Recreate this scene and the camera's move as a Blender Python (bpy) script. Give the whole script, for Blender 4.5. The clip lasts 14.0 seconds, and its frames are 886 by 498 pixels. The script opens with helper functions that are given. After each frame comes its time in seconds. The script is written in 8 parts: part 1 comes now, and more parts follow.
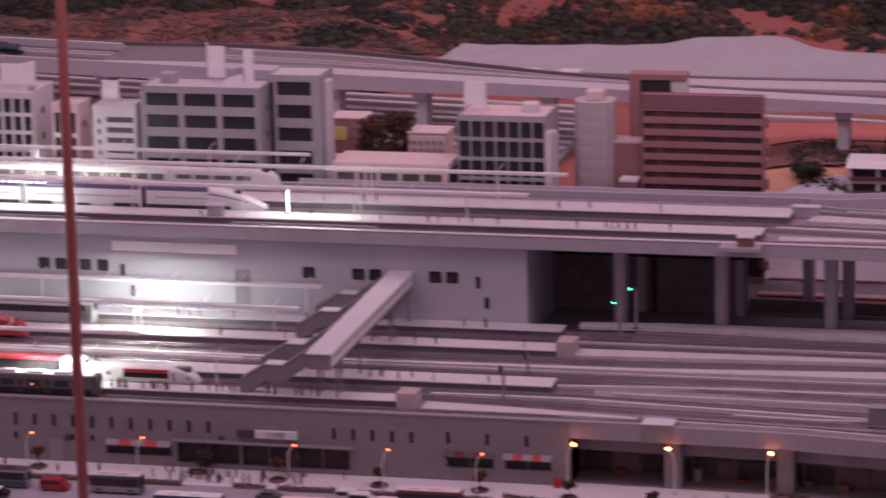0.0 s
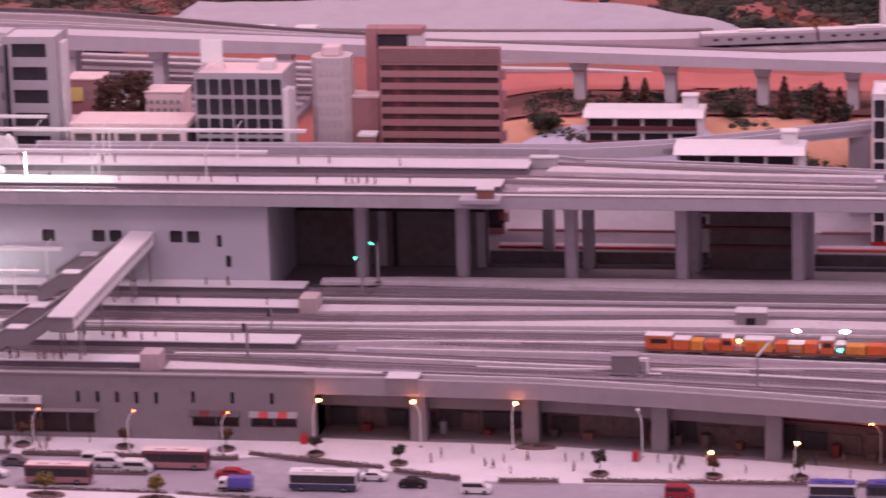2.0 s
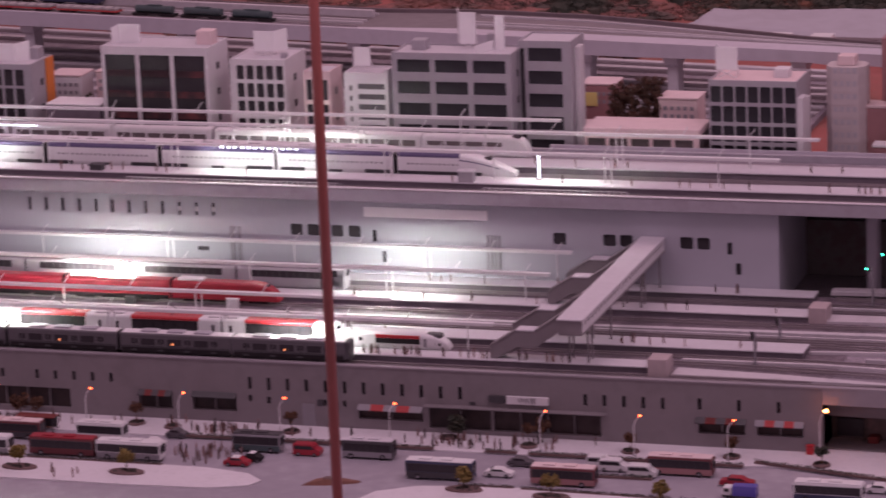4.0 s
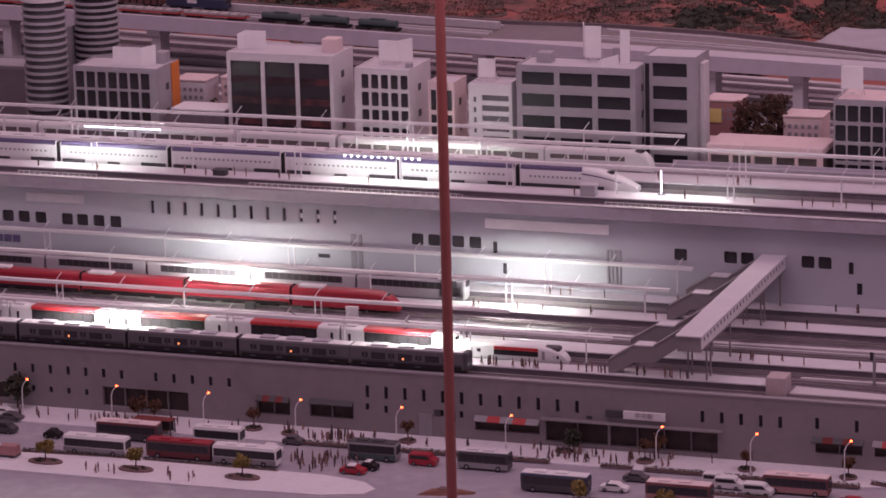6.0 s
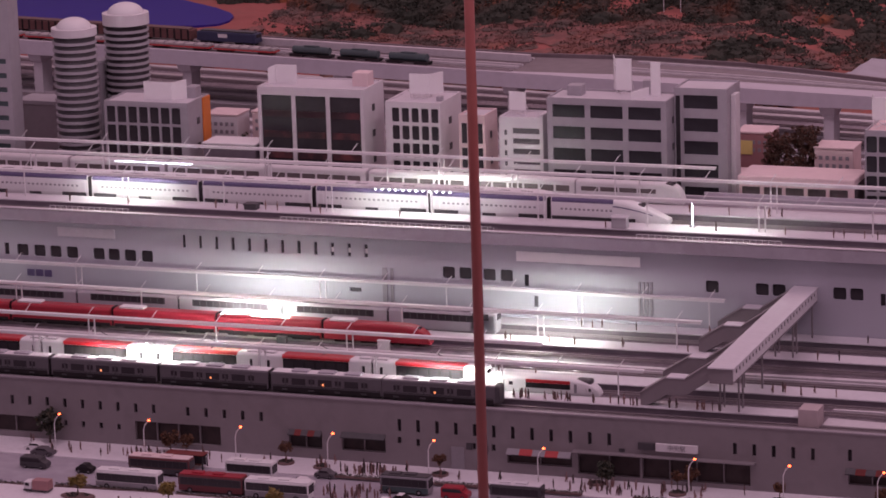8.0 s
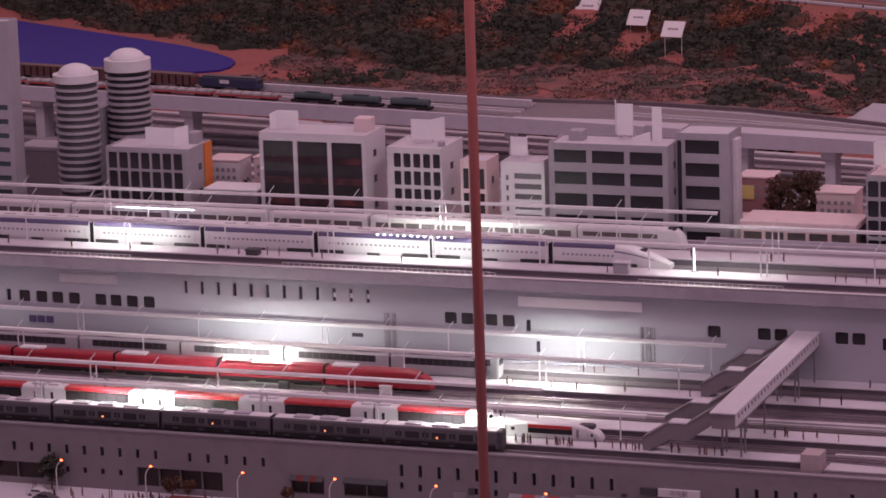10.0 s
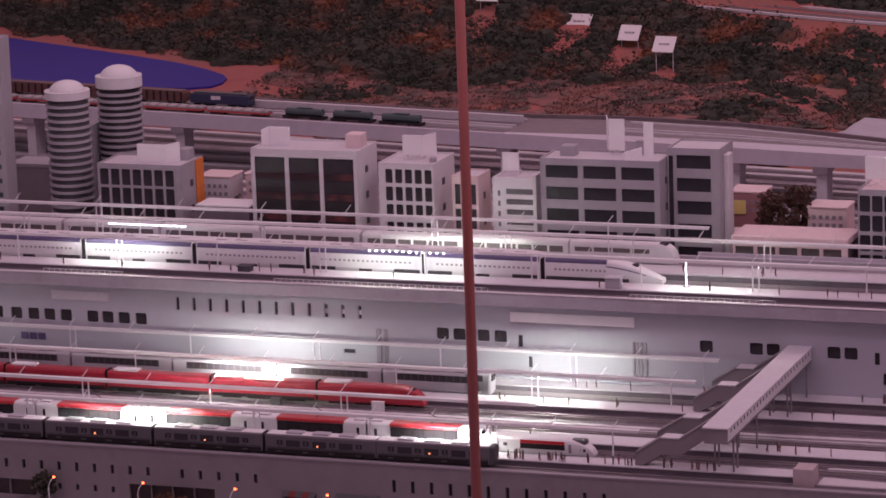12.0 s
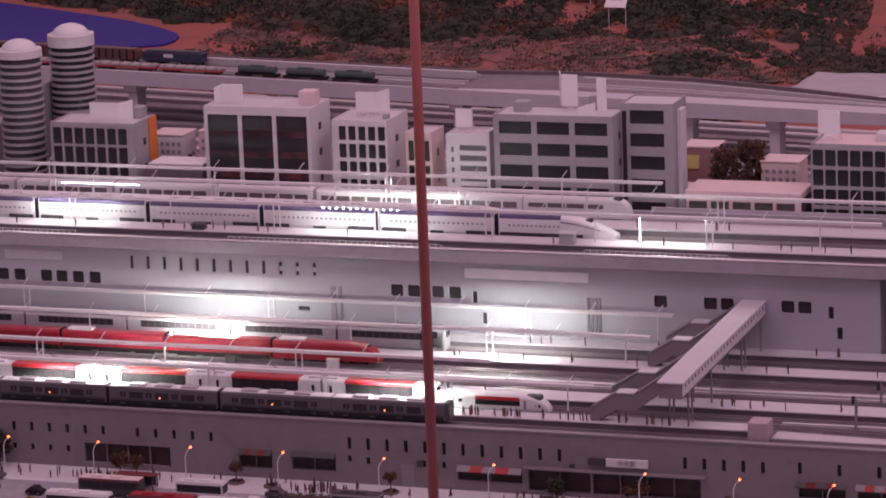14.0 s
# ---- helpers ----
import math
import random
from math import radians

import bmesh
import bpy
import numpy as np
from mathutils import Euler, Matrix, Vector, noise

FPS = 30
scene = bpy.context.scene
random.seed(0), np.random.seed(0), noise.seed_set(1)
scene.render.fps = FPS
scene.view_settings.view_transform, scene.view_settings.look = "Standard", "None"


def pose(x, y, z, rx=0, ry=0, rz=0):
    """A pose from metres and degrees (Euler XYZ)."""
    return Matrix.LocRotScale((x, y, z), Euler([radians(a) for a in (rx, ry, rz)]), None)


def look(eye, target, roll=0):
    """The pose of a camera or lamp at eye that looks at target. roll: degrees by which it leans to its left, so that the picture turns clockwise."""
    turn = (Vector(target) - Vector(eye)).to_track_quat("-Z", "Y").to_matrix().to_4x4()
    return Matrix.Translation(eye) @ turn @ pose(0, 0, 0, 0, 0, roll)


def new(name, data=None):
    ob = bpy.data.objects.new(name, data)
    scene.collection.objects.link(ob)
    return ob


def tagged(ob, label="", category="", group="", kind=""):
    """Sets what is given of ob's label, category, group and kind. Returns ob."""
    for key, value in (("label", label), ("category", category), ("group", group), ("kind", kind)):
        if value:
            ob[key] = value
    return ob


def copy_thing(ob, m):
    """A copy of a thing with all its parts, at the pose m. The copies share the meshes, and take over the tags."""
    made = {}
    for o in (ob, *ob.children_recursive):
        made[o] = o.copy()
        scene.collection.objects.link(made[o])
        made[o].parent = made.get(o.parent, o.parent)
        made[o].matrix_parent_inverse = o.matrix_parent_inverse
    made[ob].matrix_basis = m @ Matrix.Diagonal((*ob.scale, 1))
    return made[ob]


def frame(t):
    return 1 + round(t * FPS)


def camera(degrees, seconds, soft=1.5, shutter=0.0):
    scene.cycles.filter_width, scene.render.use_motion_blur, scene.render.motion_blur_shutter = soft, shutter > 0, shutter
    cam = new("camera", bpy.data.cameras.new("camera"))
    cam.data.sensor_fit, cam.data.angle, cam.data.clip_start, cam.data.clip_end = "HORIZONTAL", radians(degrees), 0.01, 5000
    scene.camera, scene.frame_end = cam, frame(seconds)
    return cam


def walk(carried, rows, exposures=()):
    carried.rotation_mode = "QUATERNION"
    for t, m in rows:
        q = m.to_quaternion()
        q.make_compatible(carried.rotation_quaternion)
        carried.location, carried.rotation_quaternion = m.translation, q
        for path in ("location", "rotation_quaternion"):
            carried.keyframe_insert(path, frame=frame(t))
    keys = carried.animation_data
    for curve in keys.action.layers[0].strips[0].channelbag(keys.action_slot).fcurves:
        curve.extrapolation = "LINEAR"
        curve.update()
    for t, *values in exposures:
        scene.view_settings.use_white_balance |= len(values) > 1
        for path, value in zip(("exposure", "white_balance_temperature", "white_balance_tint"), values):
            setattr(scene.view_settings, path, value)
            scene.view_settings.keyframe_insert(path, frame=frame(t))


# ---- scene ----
EYE = (0.0, 0.0, 2.1)
MAST_X = -2.1185
# seconds, turn to the left of +y, pitch, lean, in degrees
PATH = [
    (0.0, 13.563, -13.536, -1.240),
    (0.5, 10.891, -13.914, -1.100),
    (1.0, 8.698, -14.226, -0.840),
    (1.5, 7.734, -14.390, -0.896),
    (2.0, 9.347, -14.339, -1.659),
    (2.5, 11.320, -14.197, -2.212),
    (3.0, 13.809, -14.054, -2.509),
    (3.5, 15.856, -14.009, -2.552),
    (4.0, 17.681, -13.953, -2.289),
    (4.2, 18.289, -13.910, -2.314),
    (6.3, 19.747, -13.639, -1.440),
    (6.5, 19.815, -13.593, -1.446),
    (7.0, 19.856, -13.522, -1.250),
    (7.5, 20.044, -13.313, -1.432),
    (8.0, 20.141, -13.163, -1.797),
    (8.5, 20.173, -12.961, -1.829),
    (8.7, 20.203, -12.880, -1.882),
    (10.8, 20.125, -12.302, -1.892),
    (11.0, 20.123, -12.290, -1.901),
    (11.5, 20.107, -12.228, -1.939),
    (12.0, 20.006, -12.198, -2.025),
    (12.5, 19.799, -12.244, -1.682),
    (13.0, 19.470, -12.338, -1.581),
    (13.5, 19.154, -12.485, -2.045),
    (14.0, 19.284, -12.914, -2.241),
]

def aim(yaw, pitch):
    a, b = radians(yaw), radians(pitch)
    return (EYE[0] - math.sin(a) * math.cos(b), EYE[1] + math.cos(a) * math.cos(b), EYE[2] + math.sin(b))


cam = camera(14.0, 14.0, soft=1.7, shutter=0.4)
walk(cam, [(t, look(EYE, aim(yaw, pitch), roll)) for t, yaw, pitch, roll in PATH],
     exposures=[(0.0, -0.08), (0.5, 0.16), (1.0, 0.57), (1.5, 0.77), (2.1, 0.72), (3.0, 0.22), (4.2, -0.16), (6.5, -0.20), (13.4, -0.23), (14.0, -0.12)])

# ---- light: a museum hall with tinted stage lamps over the layout, white strips over the platforms ----
world = bpy.data.worlds.new("hall_air")
scene.world = world
world.use_nodes = True
world.node_tree.nodes["Background"].inputs[0].default_value = (0.62, 0.408, 0.518, 1)
world.node_tree.nodes["Background"].inputs[1].default_value = 0.63


def area_lamp(name, at, target, sx, sy, power, colour):
    data = bpy.data.lights.new(name, "AREA")
    data.shape, data.size, data.size_y, data.energy, data.color = "RECTANGLE", sx, sy, power, colour
    ob = new(name, data)
    ob.matrix_world = look(at, target)
    return ob


PINK = (1.0, 0.69, 0.85)
area_lamp("stage_lamp", (1.0, 5.4, 4.2), (-1.0, 7.4, 0.1), 2.5, 1.2, 45.0, PINK)
area_lamp("stage_lamp", (-3.0, 5.4, 4.2), (-2.9, 7.4, 0.1), 2.5, 1.0, 38, PINK)
area_lamp("stage_lamp", (-3.2, 9.6, 4.0), (-3.0, 10.2, 0.3), 3.0, 1.0, 36, (1.0, 0.58, 0.62))
area_lamp("stage_lamp", (0.2, 9.4, 4.0), (-0.6, 9.6, 0.1), 2.0, 1.0, 24, (1.0, 0.66, 0.77))


# ---- materials ----
def material(name, colour, rough=0.6, metal=0.0, vary=0.15, scale=60.0, bump=0.0, bump_scale=None, second=None, mix=0.5, emit=0.0,
             per_object=0.0, coat=0.0, gloss=0.5):
    """A surface whose colour varies at two scales, with an optional second colour in blotches and fine relief."""
    m = bpy.data.materials.new(name)
    m.use_nodes = True
    nodes, links = m.node_tree.nodes, m.node_tree.links
    bsdf = nodes["Principled BSDF"]
    bsdf.inputs["Roughness"].default_value, bsdf.inputs["Metallic"].default_value = rough, metal
    bsdf.inputs["Coat Weight"].default_value = coat
    bsdf.inputs["Specular IOR Level"].default_value = gloss
    coord = nodes.new("ShaderNodeTexCoord")
    fine, broad = nodes.new("ShaderNodeTexNoise"), nodes.new("ShaderNodeTexNoise")
    fine.inputs["Scale"].default_value, broad.inputs["Scale"].default_value = scale, scale / 7
    fine.inputs["Detail"].default_value = 4
    for n in (fine, broad):
        links.new(coord.outputs["Object"], n.inputs["Vector"])
    ramp = nodes.new("ShaderNodeMapRange")
    ramp.inputs["From Min"].default_value, ramp.inputs["From Max"].default_value = 0.3, 0.7
    both = nodes.new("ShaderNodeMath")
    both.operation = "ADD"
    links.new(fine.outputs["Fac"], both.inputs[0])
    links.new(broad.outputs["Fac"], both.inputs[1])
    half = nodes.new("ShaderNodeMath")
    half.operation = "MULTIPLY"
    half.inputs[1].default_value = 0.5
    links.new(both.outputs[0], half.inputs[0])
    links.new(half.outputs[0], ramp.inputs["Value"])
    ramp.inputs["To Min"].default_value, ramp.inputs["To Max"].default_value = 1 - vary, 1 + vary
    tint = nodes.new("ShaderNodeMix")
    tint.data_type = "RGBA"
    tint.inputs["A"].default_value, tint.inputs["B"].default_value = (*colour, 1), (*(second or colour), 1)
    if second:
        step = nodes.new("ShaderNodeMapRange")
        step.inputs["From Min"].default_value, step.inputs["From Max"].default_value = 0.62 - 0.3 * mix, 0.74 - 0.3 * mix
        links.new(half.outputs[0], step.inputs["Value"])
        links.new(step.outputs["Result"], tint.inputs["Factor"])
    scaled = nodes.new("ShaderNodeVectorMath")
    scaled.operation = "SCALE"
    links.new(tint.outputs["Result"], scaled.inputs["Vector"])
    links.new(ramp.outputs["Result"], scaled.inputs["Scale"])
    out = scaled.outputs["Vector"]
    if per_object:
        info, wide = nodes.new("ShaderNodeObjectInfo"), nodes.new("ShaderNodeMapRange")
        wide.inputs["To Min"].default_value, wide.inputs["To Max"].default_value = 1 - per_object, 1 + per_object
        links.new(info.outputs["Random"], wide.inputs["Value"])
        again = nodes.new("ShaderNodeVectorMath")
        again.operation = "SCALE"
        links.new(out, again.inputs["Vector"])
        links.new(wide.outputs["Result"], again.inputs["Scale"])
        out = again.outputs["Vector"]
    links.new(out, bsdf.inputs["Base Color"])
    if bump:
        grain, relief = nodes.new("ShaderNodeTexNoise"), nodes.new("ShaderNodeBump")
        grain.inputs["Scale"].default_value = bump_scale or scale * 3
        relief.inputs["Strength"].default_value, relief.inputs["Distance"].default_value = bump, 0.002
        links.new(coord.outputs["Object"], grain.inputs["Vector"])
        links.new(grain.outputs["Fac"], relief.inputs["Height"])
        links.new(relief.outputs["Normal"], bsdf.inputs["Normal"])
    if emit:
        bsdf.inputs["Emission Color"].default_value, bsdf.inputs["Emission Strength"].default_value = (*colour, 1), emit
    return m


def leafy(name, colours, rough=0.8, patch_scale=0.0):
    """Foliage whose clumps take one of several colours, clump by clump."""
    m = bpy.data.materials.new(name)
    m.use_nodes = True
    nodes, links = m.node_tree.nodes, m.node_tree.links
    bsdf = nodes["Principled BSDF"]
    bsdf.inputs["Roughness"].default_value = rough
    geo, ramp = nodes.new("ShaderNodeNewGeometry"), nodes.new("ShaderNodeValToRGB")
    while len(ramp.color_ramp.elements) < len(colours):
        ramp.color_ramp.elements.new(0.5)
    for i, (e, c) in enumerate(zip(ramp.color_ramp.elements, colours)):
        e.position, e.color = i / (len(colours) - 1), (*c, 1)
    if patch_scale:
        coord, patchy, wide, blend = nodes.new("ShaderNodeTexCoord"), nodes.new("ShaderNodeTexNoise"), nodes.new("ShaderNodeMapRange"), nodes.new("ShaderNodeMix")
        patchy.inputs["Scale"].default_value, patchy.inputs["Detail"].default_value = patch_scale, 5
        wide.inputs["From Min"].default_value, wide.inputs["From Max"].default_value = 0.37, 0.65
        blend.inputs["Factor"].default_value = 0.18
        links.new(coord.outputs["Object"], patchy.inputs["Vector"])
        links.new(patchy.outputs["Fac"], wide.inputs["Value"])
        links.new(wide.outputs["Result"], blend.inputs["A"])
        links.new(geo.outputs["Random Per Island"], blend.inputs["B"])
        links.new(blend.outputs["Result"], ramp.inputs["Fac"])
    else:
        links.new(geo.outputs["Random Per Island"], ramp.inputs["Fac"])
    links.new(ramp.outputs["Color"], bsdf.inputs["Base Color"])
    return m


M = {
    "paving": material("pale_paving", (0.67, 0.63, 0.675), 0.8, vary=0.10, scale=90, bump=0.3, second=(0.57, 0.54, 0.585), mix=0.25),
    "asphalt": material("grey_asphalt", (0.315, 0.285, 0.335), 0.75, vary=0.09, scale=30, bump=0.4, bump_scale=200, second=(0.345, 0.315, 0.365), mix=0.45),
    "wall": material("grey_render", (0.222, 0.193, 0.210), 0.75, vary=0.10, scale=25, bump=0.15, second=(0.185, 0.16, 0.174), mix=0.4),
    "station": material("station_grey_panel", (0.40, 0.39, 0.45), 0.65, vary=0.05, scale=14, bump=0.08),
    "deck": material("viaduct_concrete", (0.36, 0.33, 0.38), 0.75, vary=0.10, scale=40, bump=0.2, second=(0.30, 0.27, 0.31), mix=0.35),
    "platform": material("pale_platform", (0.57, 0.54, 0.585), 0.7, vary=0.07, scale=80, bump=0.2),
    "edge": material("platform_side", (0.16, 0.13, 0.16), 0.8, vary=0.2, scale=60),
    "ballast": material("dark_ballast", (0.148, 0.115, 0.140), 0.9, vary=0.30, scale=300, bump=0.6, second=(0.195, 0.155, 0.185), mix=0.45),
    "rail": material("steel_rail", (0.40, 0.35, 0.37), 0.45, 0.7, vary=0.1),
    "sleeper": material("concrete_sleeper", (0.20, 0.163, 0.195), 0.85, vary=0.15, scale=100),
    "strip": material("pale_walkway", (0.54, 0.495, 0.535), 0.75, vary=0.14, scale=60, bump=0.2, second=(0.42, 0.385, 0.42), mix=0.35),
    "white": material("white_plastic", (0.71, 0.69, 0.715), 0.45, vary=0.05, scale=40),
    "signwhite": material("bright_white_board", (0.82, 0.80, 0.82), 0.5, vary=0.04, scale=40),
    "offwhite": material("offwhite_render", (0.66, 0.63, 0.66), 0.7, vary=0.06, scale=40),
    "paletower": material("pale_beige_tile", (0.53, 0.465, 0.475), 0.7, vary=0.07, scale=50),
    "pinkish": material("pale_pink_render", (0.70, 0.55, 0.56), 0.7, vary=0.08, scale=40),
    "tower": material("grey_tile", (0.375, 0.352, 0.39), 0.6, vary=0.08, scale=50),
    "redbrick": material("red_brown_cladding", (0.345, 0.172, 0.182), 0.65, vary=0.10, scale=60),
    "redband": material("brown_mauve_cladding", (0.215, 0.115, 0.125), 0.7, vary=0.12, scale=60),
    "maroon": material("maroon_panel", (0.14, 0.034, 0.042), 0.55, vary=0.15, scale=60),
    "glass": material("dark_window_glass", (0.046, 0.040, 0.047), 0.25, vary=0.4, scale=20, gloss=0.15),
    # Dark brown; under the upper deck it carries painted shade.
    "dim": material("dark_brown_and_painted_shade", (0.135, 0.113, 0.118), 0.8, vary=0.4, scale=40, second=(0.09, 0.06, 0.062), mix=0.4),
    "soil": material("red_soil", (0.36, 0.108, 0.098), 0.95, vary=0.30, scale=14, bump=0.6, bump_scale=150, second=(0.23, 0.092, 0.078), mix=0.55),
    "sand": material("orange_sand", (0.52, 0.275, 0.185), 0.95, vary=0.12, scale=30, bump=0.4),
    "mound": material("pale_gravel", (0.42, 0.40, 0.455), 0.95, vary=0.14, scale=16, bump=0.5, bump_scale=120, second=(0.36, 0.34, 0.385), mix=0.4),
    "scrubsoil": material("weathered_brown_soil", (0.20, 0.087, 0.081), 0.95, vary=0.25, scale=22, bump=0.6, bump_scale=160, second=(0.27, 0.105, 0.092), mix=0.4),
    "viaduct": material("pale_viaduct_concrete", (0.52, 0.48, 0.545), 0.75, vary=0.10, scale=30, bump=0.2, second=(0.45, 0.415, 0.47), mix=0.35),
    "ochre": material("ochre_machine_paint", (0.62, 0.24, 0.035), 0.45, vary=0.25, scale=120),
    "redbank": material("smooth_red_earth", (0.45, 0.142, 0.128), 0.95, vary=0.14, scale=20, bump=0.4, bump_scale=150),
    "lavender": material("lavender_paving", (0.47, 0.45, 0.56), 0.8, vary=0.10, scale=60, bump=0.2),
    "slabgrey": material("grey_track_slab", (0.255, 0.215, 0.255), 0.85, vary=0.18, scale=90, bump=0.3, second=(0.32, 0.275, 0.32), mix=0.4),
    "brickred": material("red_brick_face", (0.42, 0.055, 0.06), 0.75, vary=0.2, scale=60),
    "blockpink": material("dull_pink_concrete", (0.43, 0.345, 0.36), 0.8, vary=0.1, scale=60, bump=0.2),
    "kerbdark": material("brown_grey_parapet", (0.165, 0.125, 0.14), 0.85, vary=0.2, scale=50, bump=0.2),
    "paleload": material("pale_grey_sheeting", (0.42, 0.38, 0.39), 0.7, vary=0.25, scale=120, second=(0.26, 0.25, 0.26), mix=0.4),
    "lake": material("violet_water", (0.036, 0.021, 0.235), 0.5, vary=0.08, scale=8, gloss=0.1),
    "mast": material("rust_red_paint", (0.37, 0.105, 0.095), 0.45, vary=0.10, scale=30),
    "hull": material("brown_planter", (0.20, 0.085, 0.065), 0.8, vary=0.2, scale=80),
    "planter": material("brown_earth_planter", (0.17, 0.105, 0.105), 0.9, vary=0.2, scale=120, bump=0.5),
    "hedge": leafy("dark_hedge", [(0.05, 0.05, 0.045), (0.09, 0.08, 0.07), (0.06, 0.055, 0.05)]),
    "bush": leafy("hill_bush", [(0.019, 0.024, 0.017), (0.025, 0.028, 0.021), (0.033, 0.034, 0.026), (0.044, 0.040, 0.031), (0.068, 0.043, 0.033), (0.13, 0.050, 0.030), (0.25, 0.085, 0.040)], 0.85, 5.0),
    "scrub": leafy("dry_scrub", [(0.055, 0.046, 0.040), (0.085, 0.060, 0.053), (0.12, 0.074, 0.066), (0.15, 0.082, 0.072), (0.19, 0.088, 0.076), (0.22, 0.085, 0.065)], 0.9, 6.0),
    "tree": leafy("street_tree_leaves", [(0.040, 0.050, 0.036), (0.07, 0.055, 0.035), (0.034, 0.042, 0.030), (0.05, 0.05, 0.04)]),
    "autumn": leafy("autumn_leaves", [(0.10, 0.042, 0.028), (0.14, 0.062, 0.032), (0.07, 0.038, 0.028)]),
    "yellowleaf": leafy("yellow_green_leaves", [(0.26, 0.17, 0.04), (0.18, 0.14, 0.04), (0.22, 0.13, 0.05)]),
    "rust": leafy("rust_brown_leaves", [(0.11, 0.048, 0.034), (0.07, 0.050, 0.036), (0.15, 0.058, 0.038), (0.055, 0.045, 0.034)]),
    "bark": material("bark", (0.10, 0.07, 0.06), 0.9, vary=0.3, scale=200),
    "black": material("black_plastic", (0.024, 0.020, 0.023), 0.6, vary=0.3, scale=80, gloss=0.15),
    "darkgrey": material("dark_grey_paint", (0.066, 0.060, 0.069), 0.45, vary=0.2, scale=60, gloss=0.3),
    "silver": material("silver_train_side", (0.100, 0.089, 0.103), 0.4, 0.0, vary=0.12, scale=60),
    "redpaint": material("red_train_paint", (0.32, 0.012, 0.030), 0.35, vary=0.12, scale=40, coat=0.2),
    "brightred": material("bright_red_paint", (0.44, 0.015, 0.025), 0.35, vary=0.08, scale=60, coat=0.2),
    "purple": material("violet_stripe", (0.10, 0.076, 0.165), 0.35, vary=0.1, scale=60),
    "orange": material("orange_machine_paint", (0.60, 0.12, 0.035), 0.4, vary=0.2, scale=90),
    "orangesign": material("orange_sign", (0.75, 0.22, 0.04), 0.5, vary=0.1, scale=40),
    "yellow": material("pale_yellow_panel", (0.75, 0.62, 0.22), 0.6, vary=0.06, scale=40),
    "blue": material("blue_vehicle_paint", (0.09, 0.07, 0.36), 0.35, vary=0.06, scale=60, coat=0.3),
    "navy": material("navy_paint", (0.035, 0.04, 0.09), 0.4, vary=0.15, scale=60),
    "tank": material("green_tank_paint", (0.058, 0.085, 0.092), 0.45, vary=0.2, scale=60),
    "wagon": material("brown_wagon_paint", (0.13, 0.055, 0.055), 0.7, vary=0.25, scale=60),
    "figure": material("dull_painted_plastic", (0.17, 0.088, 0.080), 0.7, vary=0.25, scale=200, second=(0.10, 0.085, 0.10), mix=0.5, per_object=0.8),
    "grey": material("mid_grey_paint", (0.26, 0.24, 0.27), 0.6, vary=0.12, scale=60),
    "lampwhite": material("white_lamp_tube", (0.97, 1.0, 0.93), 0.4, vary=0.0, emit=95.0),
    "lampstrong": material("strong_white_lamp_tube", (0.97, 1.0, 0.92), 0.4, vary=0.0, emit=450.0),
    "lampsoft": material("soft_white_lamp_tube", (0.97, 1.0, 0.92), 0.4, vary=0.0, emit=230.0),
    "lampflood": material("white_flood_lamp", (1.0, 0.97, 0.90), 0.4, vary=0.0, emit=20.0),
    "lampblue": material("blue_white_lamp", (0.75, 0.80, 1.0), 0.4, vary=0.0, emit=8.0),
    "lamporange": material("orange_lamp", (1.0, 0.11, 0.035), 0.4, vary=0.0, emit=9.0),
    "lampamber": material("amber_lamp", (1.0, 0.28, 0.08), 0.4, vary=0.0, emit=22.0),
    "lampyellow": material("yellow_lamp", (1.0, 0.55, 0.08), 0.4, vary=0.0, emit=9.0),
    "lampgreen": material("green_signal_lamp", (0.05, 1.0, 0.55), 0.4, vary=0.0, emit=9.0),
    "winlit": material("lit_train_window", (1.0, 0.30, 0.12), 0.4, vary=0.0, emit=1.6),
    # Reddish reflections are painted into this glass as a second colour.
    "redglass": material("dark_window_red_reflection", (0.060, 0.034, 0.040), 0.35, vary=0.5, scale=25, second=(0.14, 0.045, 0.05), mix=0.45, gloss=0.2),
    "palewin": material("pale_grey_window", (0.44, 0.41, 0.45), 0.4, vary=0.12, scale=60),
    "dullred": material("faded_red_cloth", (0.15, 0.022, 0.022), 0.8, vary=0.2, scale=80),
    "bluewin": material("blue_grey_window", (0.034, 0.031, 0.039), 0.3, vary=0.35, scale=30, gloss=0.2),
    "lampmid": material("white_lamp_tube_bright", (0.96, 1.0, 0.91), 0.4, vary=0.0, emit=480.0),
    "shopglass": material("brown_shop_window", (0.066, 0.047, 0.049), 0.4, vary=0.45, scale=40, second=(0.035, 0.028, 0.03), mix=0.5, gloss=0.2),
    # Mauve-grey; on the viaduct fascia it stands for shade.
    "fascia": material("mauve_grey_and_painted_shade", (0.205, 0.175, 0.19), 0.8, vary=0.15, scale=30, bump=0.15),
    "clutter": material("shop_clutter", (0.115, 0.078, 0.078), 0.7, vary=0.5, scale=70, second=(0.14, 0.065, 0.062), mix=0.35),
    "parapet": material("mauve_concrete", (0.29, 0.255, 0.285), 0.8, vary=0.12, scale=30, bump=0.2, second=(0.24, 0.21, 0.235), mix=0.4),
    "hall": material("hall_wall", (0.05, 0.04, 0.045), 0.9, vary=0.2, scale=3),
}


